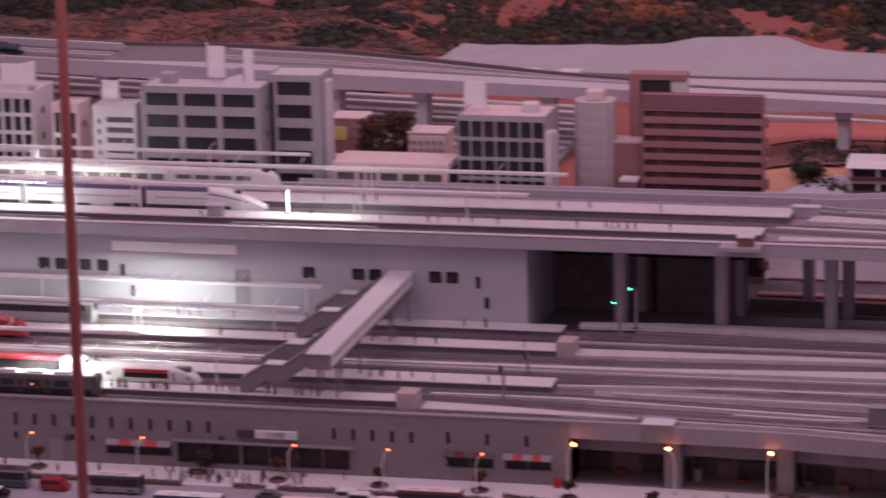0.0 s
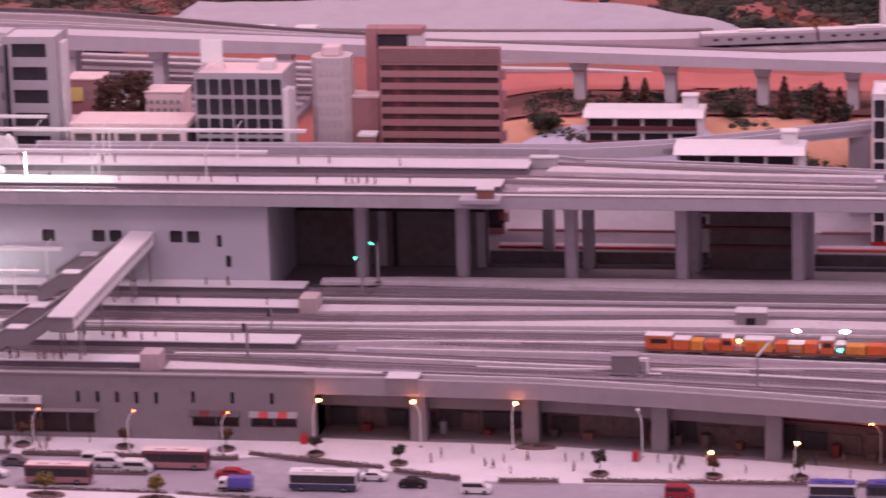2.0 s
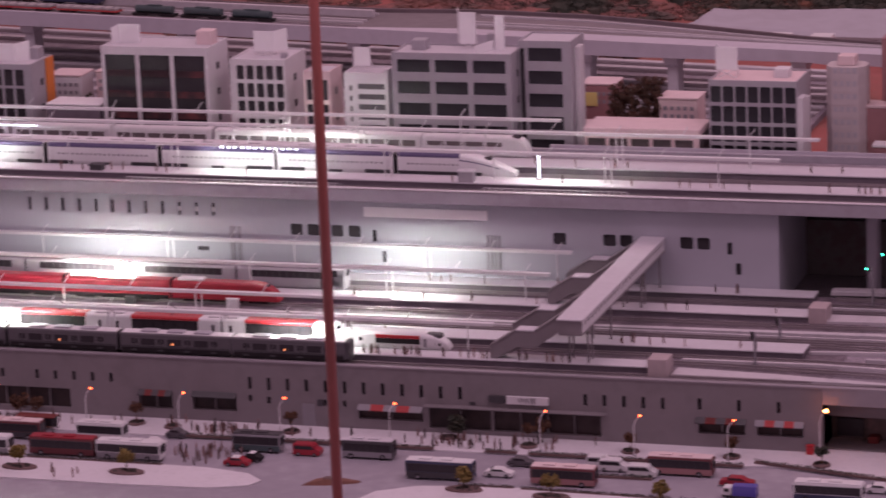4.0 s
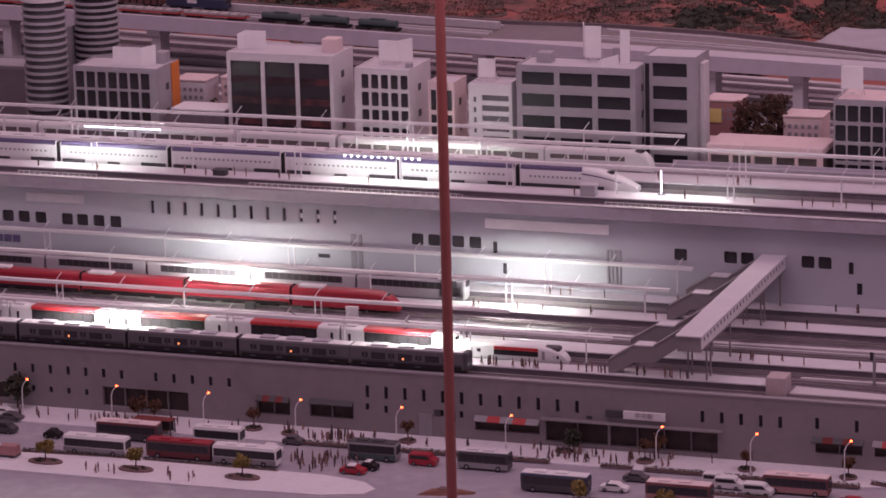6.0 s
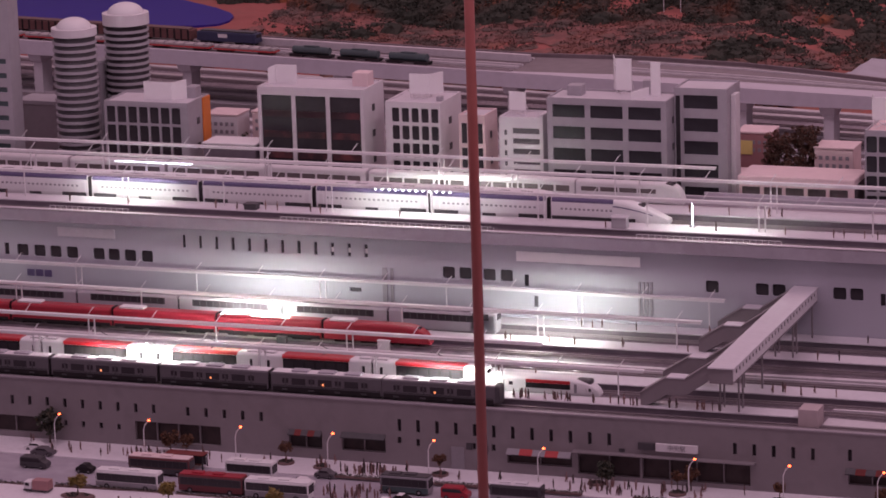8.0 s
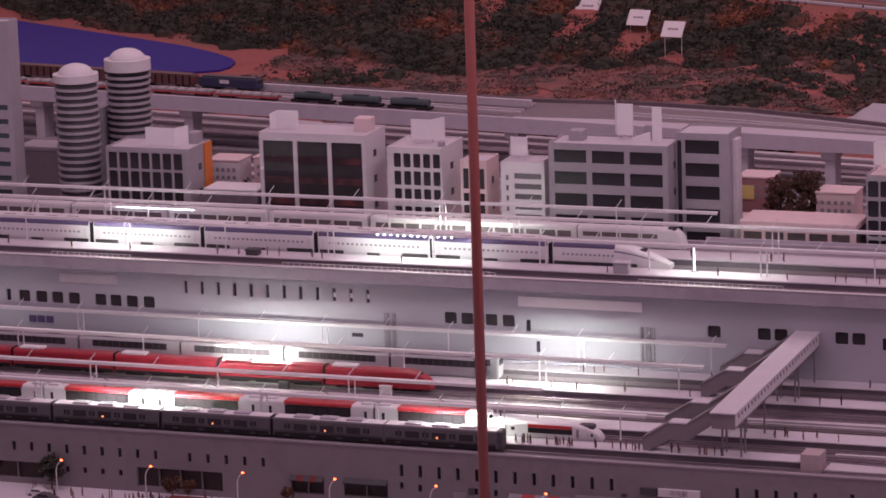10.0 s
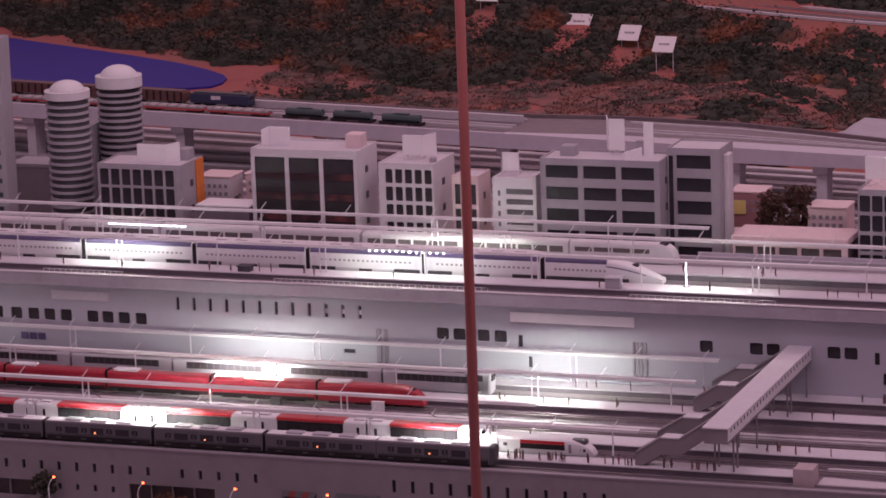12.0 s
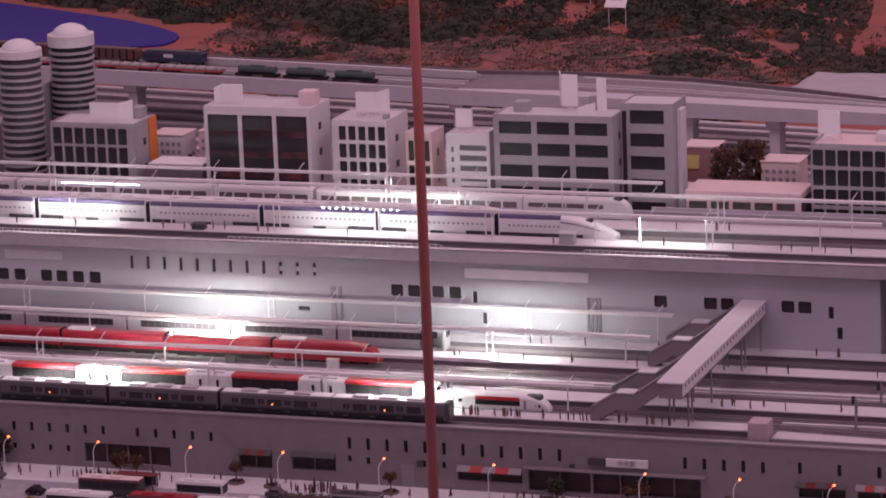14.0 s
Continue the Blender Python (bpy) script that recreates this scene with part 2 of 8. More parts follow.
# ---- builders ----
def box(bm, x0, x1, y0, y1, z0, z1, bevel=0.0):
    ret = bmesh.ops.create_cube(bm, size=1, matrix=Matrix.LocRotScale(((x0 + x1) / 2, (y0 + y1) / 2, (z0 + z1) / 2), None, (x1 - x0, y1 - y0, z1 - z0)))
    if bevel:
        edges = list({e for v in ret["verts"] for e in v.link_edges})
        bmesh.ops.bevel(bm, geom=edges, offset=bevel, segments=2, affect="EDGES", profile=0.5)


def tube(bm, a, b, r0, r1=None, seg=8):
    a, b = Vector(a), Vector(b)
    turn = (b - a).to_track_quat("Z", "Y").to_matrix().to_4x4()
    bmesh.ops.create_cone(bm, cap_ends=True, segments=seg, radius1=r0, radius2=r0 if r1 is None else r1, depth=(b - a).length,
                          matrix=Matrix.Translation((a + b) / 2) @ turn)


def ball(bm, at, r, squash=1.0, sub=2):
    bmesh.ops.create_icosphere(bm, subdivisions=sub, radius=r, matrix=Matrix.Translation(at) @ Matrix.Diagonal((1, 1, squash, 1)))


def loft(bm, rings, close=True):
    """Skins a row of rings of points; the ends are capped."""
    made = [[bm.verts.new(p) for p in ring] for ring in rings]
    n = len(made[0])
    for a, b in zip(made, made[1:]):
        for i in range(n if close else n - 1):
            bm.faces.new((a[i], a[(i + 1) % n], b[(i + 1) % n], b[i]))
    if close:
        bm.faces.new(made[0][::-1])
        bm.faces.new(made[-1])
    bmesh.ops.recalc_face_normals(bm, faces=bm.faces)


def holed(bm, x0, x1, z0, z1, y0, y1, holes):
    """An upright slab from y0 (front) to y1 with real rectangular holes (x0, x1, z0, z1)."""
    xs = sorted({x0, x1, *(h[0] for h in holes), *(h[1] for h in holes)})
    zs = sorted({z0, z1, *(h[2] for h in holes), *(h[3] for h in holes)})
    xs, zs = [x for x in xs if x0 <= x <= x1], [z for z in zs if z0 <= z <= z1]

    def solid(i, j):
        if not (0 <= i < len(xs) - 1 and 0 <= j < len(zs) - 1):
            return False
        cx, cz = (xs[i] + xs[i + 1]) / 2, (zs[j] + zs[j + 1]) / 2
        return not any(h[0] < cx < h[1] and h[2] < cz < h[3] for h in holes)

    grid = {}

    def v(i, j, k):
        if (i, j, k) not in grid:
            grid[i, j, k] = bm.verts.new((xs[i], (y0, y1)[k], zs[j]))
        return grid[i, j, k]

    for i in range(len(xs) - 1):
        for j in range(len(zs) - 1):
            if not solid(i, j):
                continue
            bm.faces.new((v(i, j, 0), v(i + 1, j, 0), v(i + 1, j + 1, 0), v(i, j + 1, 0)))
            bm.faces.new((v(i, j, 1), v(i, j + 1, 1), v(i + 1, j + 1, 1), v(i + 1, j, 1)))
            if not solid(i - 1, j):
                bm.faces.new((v(i, j, 0), v(i, j + 1, 0), v(i, j + 1, 1), v(i, j, 1)))
            if not solid(i + 1, j):
                bm.faces.new((v(i + 1, j, 0), v(i + 1, j, 1), v(i + 1, j + 1, 1), v(i + 1, j + 1, 0)))
            if not solid(i, j - 1):
                bm.faces.new((v(i, j, 0), v(i, j, 1), v(i + 1, j, 1), v(i + 1, j, 0)))
            if not solid(i, j + 1):
                bm.faces.new((v(i, j + 1, 0), v(i + 1, j + 1, 0), v(i + 1, j + 1, 1), v(i, j + 1, 1)))
    bmesh.ops.recalc_face_normals(bm, faces=bm.faces)


def fillets(bm, holes, y0, y1, r):
    """Rounded inner corners for rectangular holes (x0, x1, z0, z1)."""
    for x0, x1, z0, z1 in holes:
        for cx, cz, sx, sz in ((x0, z0, 1, 1), (x1, z0, -1, 1), (x1, z1, -1, -1), (x0, z1, 1, -1)):
            arc = [(cx + sx * r * (1 - math.cos(a)), cz + sz * r * (1 - math.sin(a))) for a in (0, math.pi / 6, math.pi / 3, math.pi / 2)]
            front, rear = [bm.verts.new((x, y0, z)) for x, z in arc], [bm.verts.new((x, y1, z)) for x, z in arc]
            tip = bm.verts.new((cx, y0, cz))
            bm.faces.new([tip] + front)
            for i in range(3):
                bm.faces.new((front[i], front[i + 1], rear[i + 1], rear[i]))
    bmesh.ops.recalc_face_normals(bm, faces=bm.faces)


def mesh_of(name, bm, mat, smooth=False):
    me = bpy.data.meshes.new(name)
    bm.to_mesh(me)
    bm.free()
    me.materials.append(mat)
    if smooth:
        for p in me.polygons:
            p.use_smooth = True
    return me


def part(name, bm, mat, parent=None, label="", smooth=False):
    """Links a bmesh as one mesh object, under a thing or a part where one is given."""
    ob = new(name, mesh_of(name, bm, mat, smooth))
    ob.parent = parent
    return tagged(ob, label)


def boxpart(name, parent, mat, x0, x1, y0, y1, z0, z1, bevel=0.0, label=""):
    bm = bmesh.new()
    box(bm, x0, x1, y0, y1, z0, z1, bevel)
    return part(name, bm, mat, parent, label)


def thing(name, at=(0, 0, 0), label="", category="", group="", kind="", turn=0.0):
    ob = new(name)
    ob.matrix_basis = pose(*at, 0, 0, turn)
    return tagged(ob, label, category, group, kind)


def share(ob, name, m, parent=None):
    """Another object on the same mesh."""
    o = new(name, ob.data)
    o.parent = parent
    o.matrix_basis = m
    return o


def ribbon(bm, points, half, z0, z1):
    """A flat band along a line of (x, y) points; half: half its width, one number or one per point."""
    halves = half if isinstance(half, (list, tuple)) else [half] * len(points)
    rings = []
    for i, (x, y) in enumerate(points):
        a, b = points[max(i - 1, 0)], points[min(i + 1, len(points) - 1)]
        d = Vector((b[0] - a[0], b[1] - a[1])).normalized()
        n, h = Vector((-d.y, d.x)), halves[i]
        rings.append([(x - n.x * h, y - n.y * h, z0), (x + n.x * h, y + n.y * h, z0), (x + n.x * h, y + n.y * h, z1), (x - n.x * h, y - n.y * h, z1)])
    loft(bm, rings)


def smoothstep(a, b, x):
    t = min(max((x - a) / (b - a), 0), 1)
    return t * t * (3 - 2 * t)


# ---- the large structure ----
X0, X1 = -6.2, 0.9
ZG = 0.10          # ground behind the station
ZB = 0.126         # track bed of the lower station
ZP = 0.140         # platforms of the lower station
ZU = 0.330         # track bed of the upper station
ZS = 0.347         # platforms of the upper station
YF, YW = 6.585, 7.283   # front wall, station back wall


def viaduct_y(x):
    return 8.25 + 0.152 * (-x - 0.25)


def terrain(x, y):
    """Height of the land behind the station."""
    yv = viaduct_y(x)
    left, lake = smoothstep(-2.15, -2.6, x), smoothstep(-3.85, -4.25, x)
    rise = 0.15 * smoothstep(7.90, 8.13, y) + 0.042 * smoothstep(8.04, 8.26, y) * smoothstep(-1.4, -1.1, x) * (1 - smoothstep(8.55, 8.85, y))
    shelf = 0.08 * smoothstep(yv + 0.50, yv + 0.60, y) * left
    start = 9.5 + 0.95 * lake
    hill = left * 0.27 * smoothstep(start, 11.5, y) + (1 - left) * 0.14 * smoothstep(9.25, 11.0, y)
    lump = 0.035 * noise.noise((x * 1.6, y * 1.6, 3.1)) + 0.014 * noise.noise((x * 6, y * 6, 1.7))
    return ZG + rise + shelf + hill + lump * smoothstep(yv + 0.15, yv + 0.7, y) * (1 - lake * (1 - smoothstep(10.4, 10.9, y)))


def hall():
    """The hall floor that carries the layout."""
    tagged(boxpart("floor", None, M["hall"], -7.5, 2.5, -1.5, 14.0, -1.1, -1.0), "dark painted exhibition hall floor", "floor", kind="structure")


def land():
    bm = bmesh.new()
    nx, ny = 120, 110
    ys = [7.64 + (13.2 - 7.64) * (j / (ny - 1)) ** 1.25 for j in range(ny)]
    rows = [[bm.verts.new((X0 + (X1 - X0) * i / (nx - 1), y, terrain(X0 + (X1 - X0) * i / (nx - 1), y))) for i in range(nx)] for y in ys]
    for a, b in zip(rows, rows[1:]):
        for i in range(nx - 1):
            bm.faces.new((a[i], a[i + 1], b[i + 1], b[i]))
    tagged(part("ground", bm, M["soil"], smooth=True), "reddish brown modelled soil of the hills behind the station", "ground", kind="structure")
    tagged(boxpart("layout_base", None, M["hall"], X0, X1, 5.55, 13.2, -1.0, -0.006), "dark base that carries the model railway layout", "base", kind="structure")


def plaza():
    tagged(boxpart("road", None, M["asphalt"], X0, X1, 5.55, YF, -0.006, 0.0), "grey station forecourt road with fine wear", "road", kind="structure")
    bm = bmesh.new()
    front = [(X0, 6.475), (-1.48, 6.475), (-1.44, 6.487), (-1.30, 6.462), (-1.16, 6.410), (-1.03, 6.372), (-0.93, 6.362), (-0.80, 6.366), (-0.5, 6.378), (X1, 6.42)]
    rings = [[(x, y, 0), (x, YF + 0.12, 0), (x, YF + 0.12, 0.003), (x, y + 0.001, 0.003), (x, y, 0.002)] for x, y in front]
    loft(bm, rings)
    tagged(part("pavement", bm, M["paving"]), "pale snow-coloured forecourt pavement with a low kerb", "pavement", kind="structure")
    # bus islands
    def island(points):
        b = bmesh.new()
        top = [b.verts.new((x, y, 0.003)) for x, y in points]
        low = [b.verts.new((x, y, 0.0)) for x, y in points]
        b.faces.new(top)
        for i in range(len(points)):
            b.faces.new((top[i - 1], top[i], low[i], low[i - 1]))
        bmesh.ops.recalc_face_normals(b, faces=b.faces)
        tagged(part("traffic_island", b, M["paving"]), "pale kerbed traffic island on the forecourt", "traffic island", kind="structure")

    island([(X0, 6.155), (-2.62, 6.155), (-2.46, 6.162), (-2.385, 6.19), (-2.372, 6.225), (-2.41, 6.262), (-2.50, 6.284), (-2.62, 6.288), (-2.92, 6.286), (-3.2, 6.268), (X0, 6.266)])
    island([(-2.16, 6.12), (-1.30, 6.10), (-1.20, 6.15), (-1.25, 6.205), (-1.40, 6.232), (-1.70, 6.262), (-1.92, 6.268), (-2.06, 6.245), (-2.13, 6.20)])


SLOTS = [(-3.353 + 0.0408 * i, 0.0745, 0.094) for i in range(-8, 9) if i != 8] + [(-2.990 + 0.0412 * i, 0.0745, 0.094) for i in range(5)]
SLOTS += [(-2.5215 + 0.0405 * i, 0.074, 0.100) for i in range(12)] + [(-1.818 + 0.0393 * i, 0.074, 0.098) for i in range(5)]
SLOTS += [(-1.587 + 0.0785 * i, 0.077, 0.101) for i in range(3)] + [(-3.272 + 0.041 * i, 0.034, 0.047) for i in range(-6, 4) if i not in (-3, -2, -1)]
SLOTS += [(-2.522, 0.048, 0.062), (-2.482, 0.045, 0.06), (-2.362, 0.046, 0.06), (-2.32, 0.046, 0.06)]
SHOPS = [(-3.45, -3.33, 0.014, 0.05), (-3.112, -2.918, 0.014, 0.056), (-2.765, -2.692, 0.024, 0.056), (-2.648, -2.553, 0.026, 0.056), (-2.291, -2.155, 0.024, 0.047),
         (-2.142, -2.013, 0.012, 0.054), (-2.008, -1.787, 0.012, 0.056), (-1.590, -1.497, 0.030, 0.055), (-1.473, -1.382, 0.031, 0.055)]


def front_wall():
    wall = thing("wall_front", label="grey rendered front wall of the station with slot windows", category="wall", kind="structure")
    slot = [(x - 0.004, x + 0.004, a, b) for x, a, b in SLOTS]
    bm = bmesh.new()
    holed(bm, X0, -1.345, 0.0, 0.132, YF, YF + 0.02, [h for h in slot + SHOPS if h[1] < -1.345])
    part("wall_body", bm, M["wall"], wall)
    bm = bmesh.new()
    box(bm, X0, -1.19, YF - 0.002, YF + 0.012, 0.132, 0.135)
    part("coping", bm, M["parapet"], wall, "slightly paler concrete coping")
    for x0, x1, z0, z1 in slot + SHOPS:
        b = bmesh.new()
        box(b, x0, x1, YF + 0.006 if x1 - x0 < 0.02 else YF + 0.011, YF + 0.013, z0, z1)
        part("window_pane", b, M["glass"] if x1 - x0 < 0.02 else M["shopglass"], wall)
    for x0, x1, z0, z1 in SHOPS:
        for k in range(1, max(2, round((x1 - x0) / 0.055))):
            x = x0 + (x1 - x0) * k / max(2, round((x1 - x0) / 0.055))
            boxpart("mullion", wall, M["wall"], x - 0.0010, x + 0.0010, YF + 0.004, YF + 0.0105, z0, z1)
    # shop awnings
    for x0, x1, z, mats in ((-2.765, -2.692, 0.058, "dullred"), (-2.648, -2.553, 0.060, "darkgrey"), (-2.291, -2.155, 0.050, "brickred"), (-1.595, -1.494, 0.058, "dullred"), (-1.476, -1.380, 0.058, "brickred")):
        n = 5
        for i in range(n):
            a, b_ = x0 + (x1 - x0) * i / n, x0 + (x1 - x0) * (i + 1) / n
            b = bmesh.new()
            loft(b, [[(a, YF, z - 0.001), (a, YF - 0.010, z - 0.006), (a, YF - 0.010, z - 0.004), (a, YF, z + 0.005)],
                     [(b_, YF, z - 0.001), (b_, YF - 0.010, z - 0.006), (b_, YF - 0.010, z - 0.004), (b_, YF, z + 0.005)]])
            m = M["darkgrey"] if mats == "darkgrey" else (M[mats] if i % 2 else M["darkgrey" if mats == "dullred" else ("grey" if mats == "brickred" else "fascia")])
            part("awning", b, m, wall)
    # grey service door and small notices between the shops
    boxpart("service_door", wall, M["grey"], -2.411, -2.383, YF - 0.0018, YF - 0.0003, 0.004, 0.050, 0.0005, "grey service door")
    for x, z0, z1 in ((-2.338, 0.040, 0.056), (-2.372, 0.046, 0.060), (-2.05, 0.064, 0.071)):
        boxpart("notice", wall, M["darkgrey"], x - 0.006, x + 0.006, YF - 0.0014, YF - 0.0003, z0, z1)
    # entrance canopy and its sign board
    boxpart("entrance_canopy", wall, M["wall"], -2.15, -1.775, YF - 0.016, YF + 0.001, 0.0585, 0.062, 0.0008)
    sign = thing("station_sign", (-1.935, YF - 0.004, 0.080), "pale station name board with a dark panel beside it", "sign")
    boxpart("board", sign, M["offwhite"], -0.043, 0.043, -0.004, 0.003, -0.008, 0.008, 0.0006)
    boxpart("dark_panel", sign, M["darkgrey"], -0.080, -0.046, -0.003, 0.003, -0.007, 0.007, 0.0006)
    words = bpy.data.curves.new("words", "FONT")
    words.body, words.size, words.align_x, words.align_y, words.extrude = "\u4e2d\u592e\u99c5", 0.0125, "CENTER", "CENTER", 0.0003
    holder = bpy.data.objects.new("words", words)
    me = bpy.data.meshes.new_from_object(holder)
    bpy.data.objects.remove(holder)
    me.materials.append(M["grey"])
    writing = new("writing", me)
    writing.parent = sign
    writing.matrix_basis = pose(0.0, -0.0044, 0.0, 90, 0, 0)
    tagged(writing, "grey station name in three characters")


def edge_y(line, x):
    """The y of a line of (x, y) points at x."""
    for (a, p), (b, q) in zip(line, line[1:]):
        if a <= x <= b:
            return p + (q - p) * (x - a) / (b - a)
    return line[-1][1]


def front_viaduct():
    """Track deck that swings forward past the end of the front wall, on piers."""
    via = thing("front_viaduct", label="curved grey concrete railway viaduct on square piers over the forecourt", category="viaduct", kind="structure")
    line = [(-1.345, YF + 0.012), (-1.16, YF + 0.002), (-0.905, 6.578), (-0.66, 6.542), (-0.44, 6.503), (-0.23, 6.459), (-0.06, 6.424), (0.3, 6.35), (X1, 6.22)]
    bm = bmesh.new()
    rings = [[(x, y, 0.103), (x, 7.30, 0.103), (x, 7.30, ZB - 0.002), (x, y, ZB - 0.002)] for x, y in line]
    loft(bm, rings)
    part("deck_slab", bm, M["slabgrey"], via)
    bm = bmesh.new()
    ribbon(bm, [(-1.344, YF + 0.006)] + line[1:], 0.006, 0.1, 0.1325)
    part("parapet", bm, M["parapet"], via)
    bm = bmesh.new()
    ribbon(bm, [(x, y + 0.034) for x, y in line[1:]], 0.003, ZB - 0.002, 0.133)
    part("inner_kerb", bm, M["strip"], via, "pale inner kerb")
    boxpart("corner_block", via, M["wall"], -1.202, -1.14, 6.5785, 6.622, 0.104, 0.1355, 0.001, "grey block at the end of the wall")
    boxpart("corner_cap", via, M["platform"], -1.203, -1.139, 6.5775, 6.623, 0.1357, 0.1378, 0.0008, "pale cap of the block")
    for x, y in ((-1.145, 6.60), (-0.925, 6.595), (-0.672, 6.565), (-0.452, 6.525), (-0.215, 6.475), (0.05, 6.42)):
        bm = bmesh.new()
        box(bm, x - 0.016, x + 0.016, y, y + 0.045, 0.0, 0.104, 0.002)
        part("pier", bm, M["wall"], via)
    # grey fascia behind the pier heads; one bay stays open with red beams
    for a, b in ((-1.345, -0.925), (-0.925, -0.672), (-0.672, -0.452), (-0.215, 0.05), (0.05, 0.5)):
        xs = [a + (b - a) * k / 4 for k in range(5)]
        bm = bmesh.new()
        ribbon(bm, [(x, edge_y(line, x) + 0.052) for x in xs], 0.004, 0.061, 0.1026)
        # Shade below the deck edge is painted into this grey.
        part("fascia", bm, M["fascia"], via, "grey fascia with deck shade painted in")
    for z, d in ((0.092, 0.045), (0.074, 0.07), (0.060, 0.085)):
        bm = bmesh.new()
        ribbon(bm, [(x, edge_y(line, x) + d) for x in (-0.436, -0.34, -0.232)], 0.004, z, z + 0.006)
        part("red_beam", bm, M["maroon"], via, "dark red beam in the open bay")
    # shop fronts set back under the deck, their dimness painted in
    shops = thing("wall_under_viaduct", label="recessed shop wall under the viaduct with painted shade", category="wall", kind="structure")
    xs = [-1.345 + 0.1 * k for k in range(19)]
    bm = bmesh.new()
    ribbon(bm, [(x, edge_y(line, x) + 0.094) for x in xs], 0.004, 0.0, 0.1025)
    part("back_wall", bm, M["clutter"], shops, "brown shop backs with dimness painted in")
    # Dark sheet laid on the paving in place of the deck's shadow.
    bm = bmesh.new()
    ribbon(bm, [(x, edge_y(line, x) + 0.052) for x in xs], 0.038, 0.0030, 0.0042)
    part("floor_shade_sheet", bm, M["wall"], shops, "dark sheet over the paving standing for shade")
    boxpart("side_wall", shops, M["wall"], -1.365, -1.345, YF + 0.02, 6.72, 0, 0.104)
    rnd = random.Random(5)
    x = -1.335
    while x < 0.3:
        w = rnd.uniform(0.028, 0.07)
        y, turn = edge_y(line, x + w / 2) + 0.094, math.degrees(math.atan2(edge_y(line, x + w) - edge_y(line, x), w))
        kinds = [("shop_window", rnd.choice(["shopglass", "clutter", "glass"]), 0.0, w, -0.0085, 0.010, rnd.uniform(0.040, 0.056))]
        if rnd.random() < 0.55:
            kinds.append(("shop_sign", rnd.choice(["maroon", "dullred", "dullred", "grey", "darkgrey"]), 0.004, w * rnd.uniform(0.5, 0.9), -0.014, 0.052, 0.0605))
        if rnd.random() < 0.7:
            kinds.append(("goods_stand", rnd.choice(["maroon", "clutter", "hull", "dullred", "clutter", "grey"]), 0.004, rnd.uniform(0.014, 0.026), -0.030, 0.0032, rnd.uniform(0.010, 0.030)))
        for name, mat, a, b, d, z0, z1 in kinds:
            o = boxpart(name, shops, M[mat], a - w / 2, b - w / 2, d, -0.0045, z0, z1, 0.0005)
            o.matrix_basis = pose(x + w / 2, y, 0, 0, 0, turn)
        x += w + rnd.uniform(0.004, 0.012)


def lower_station():
    tagged(boxpart("track_bed", None, M["ballast"], X0, -1.345, YF + 0.02, YW, 0.0, ZB), "dark ballast bed of the lower station tracks", "track bed", kind="structure")
    back = boxpart("track_bed", None, M["ballast"], -1.345, X1, 7.30, 7.40, 0.0, ZB - 0.002)
    tagged(back, "dark ballast at the foot of the upper viaduct", "track bed", kind="structure")

    def platform(name, x0, x1, y0, y1, label):
        p = thing(name, label=label, category="platform", kind="structure")
        boxpart("platform_body", p, M["edge"], x0 + 0.001, x1 - 0.001, y0 + 0.003, y1 - 0.003, ZB - 0.001, ZP - 0.003)
        boxpart("platform_top", p, M["platform"], x0, x1, y0, y1, ZP - 0.003, ZP, 0.0006)

    platform("platform_1", X0, -1.70, 6.652, 6.702, "long pale narrow station platform beside the front wall")
    platform("platform_2", X0, -1.425, 6.802, 6.868, "long pale island platform of the lower station")
    platform("platform_3", X0, -1.47, 7.072, 7.132, "long pale island platform of the lower station")
    platform("platform_4", X0, -1.49, 7.226, 7.281, "long pale platform along the station wall")
    for at, w, d, h in (((-1.68, 6.648), 0.040, 0.048, 0.026), ((-1.45, 7.095), 0.038, 0.055, 0.022)):
        b = bmesh.new()
        box(b, -w / 2, w / 2, -d / 2, d / 2, 0, h + 0.012, 0.0012)
        ob = part("platform_end_block", b, M["blockpink"])
        ob.matrix_basis = pose(at[0], at[1], ZB)
        tagged(ob, "pale block at the end of a platform", "block", "platform end blocks")


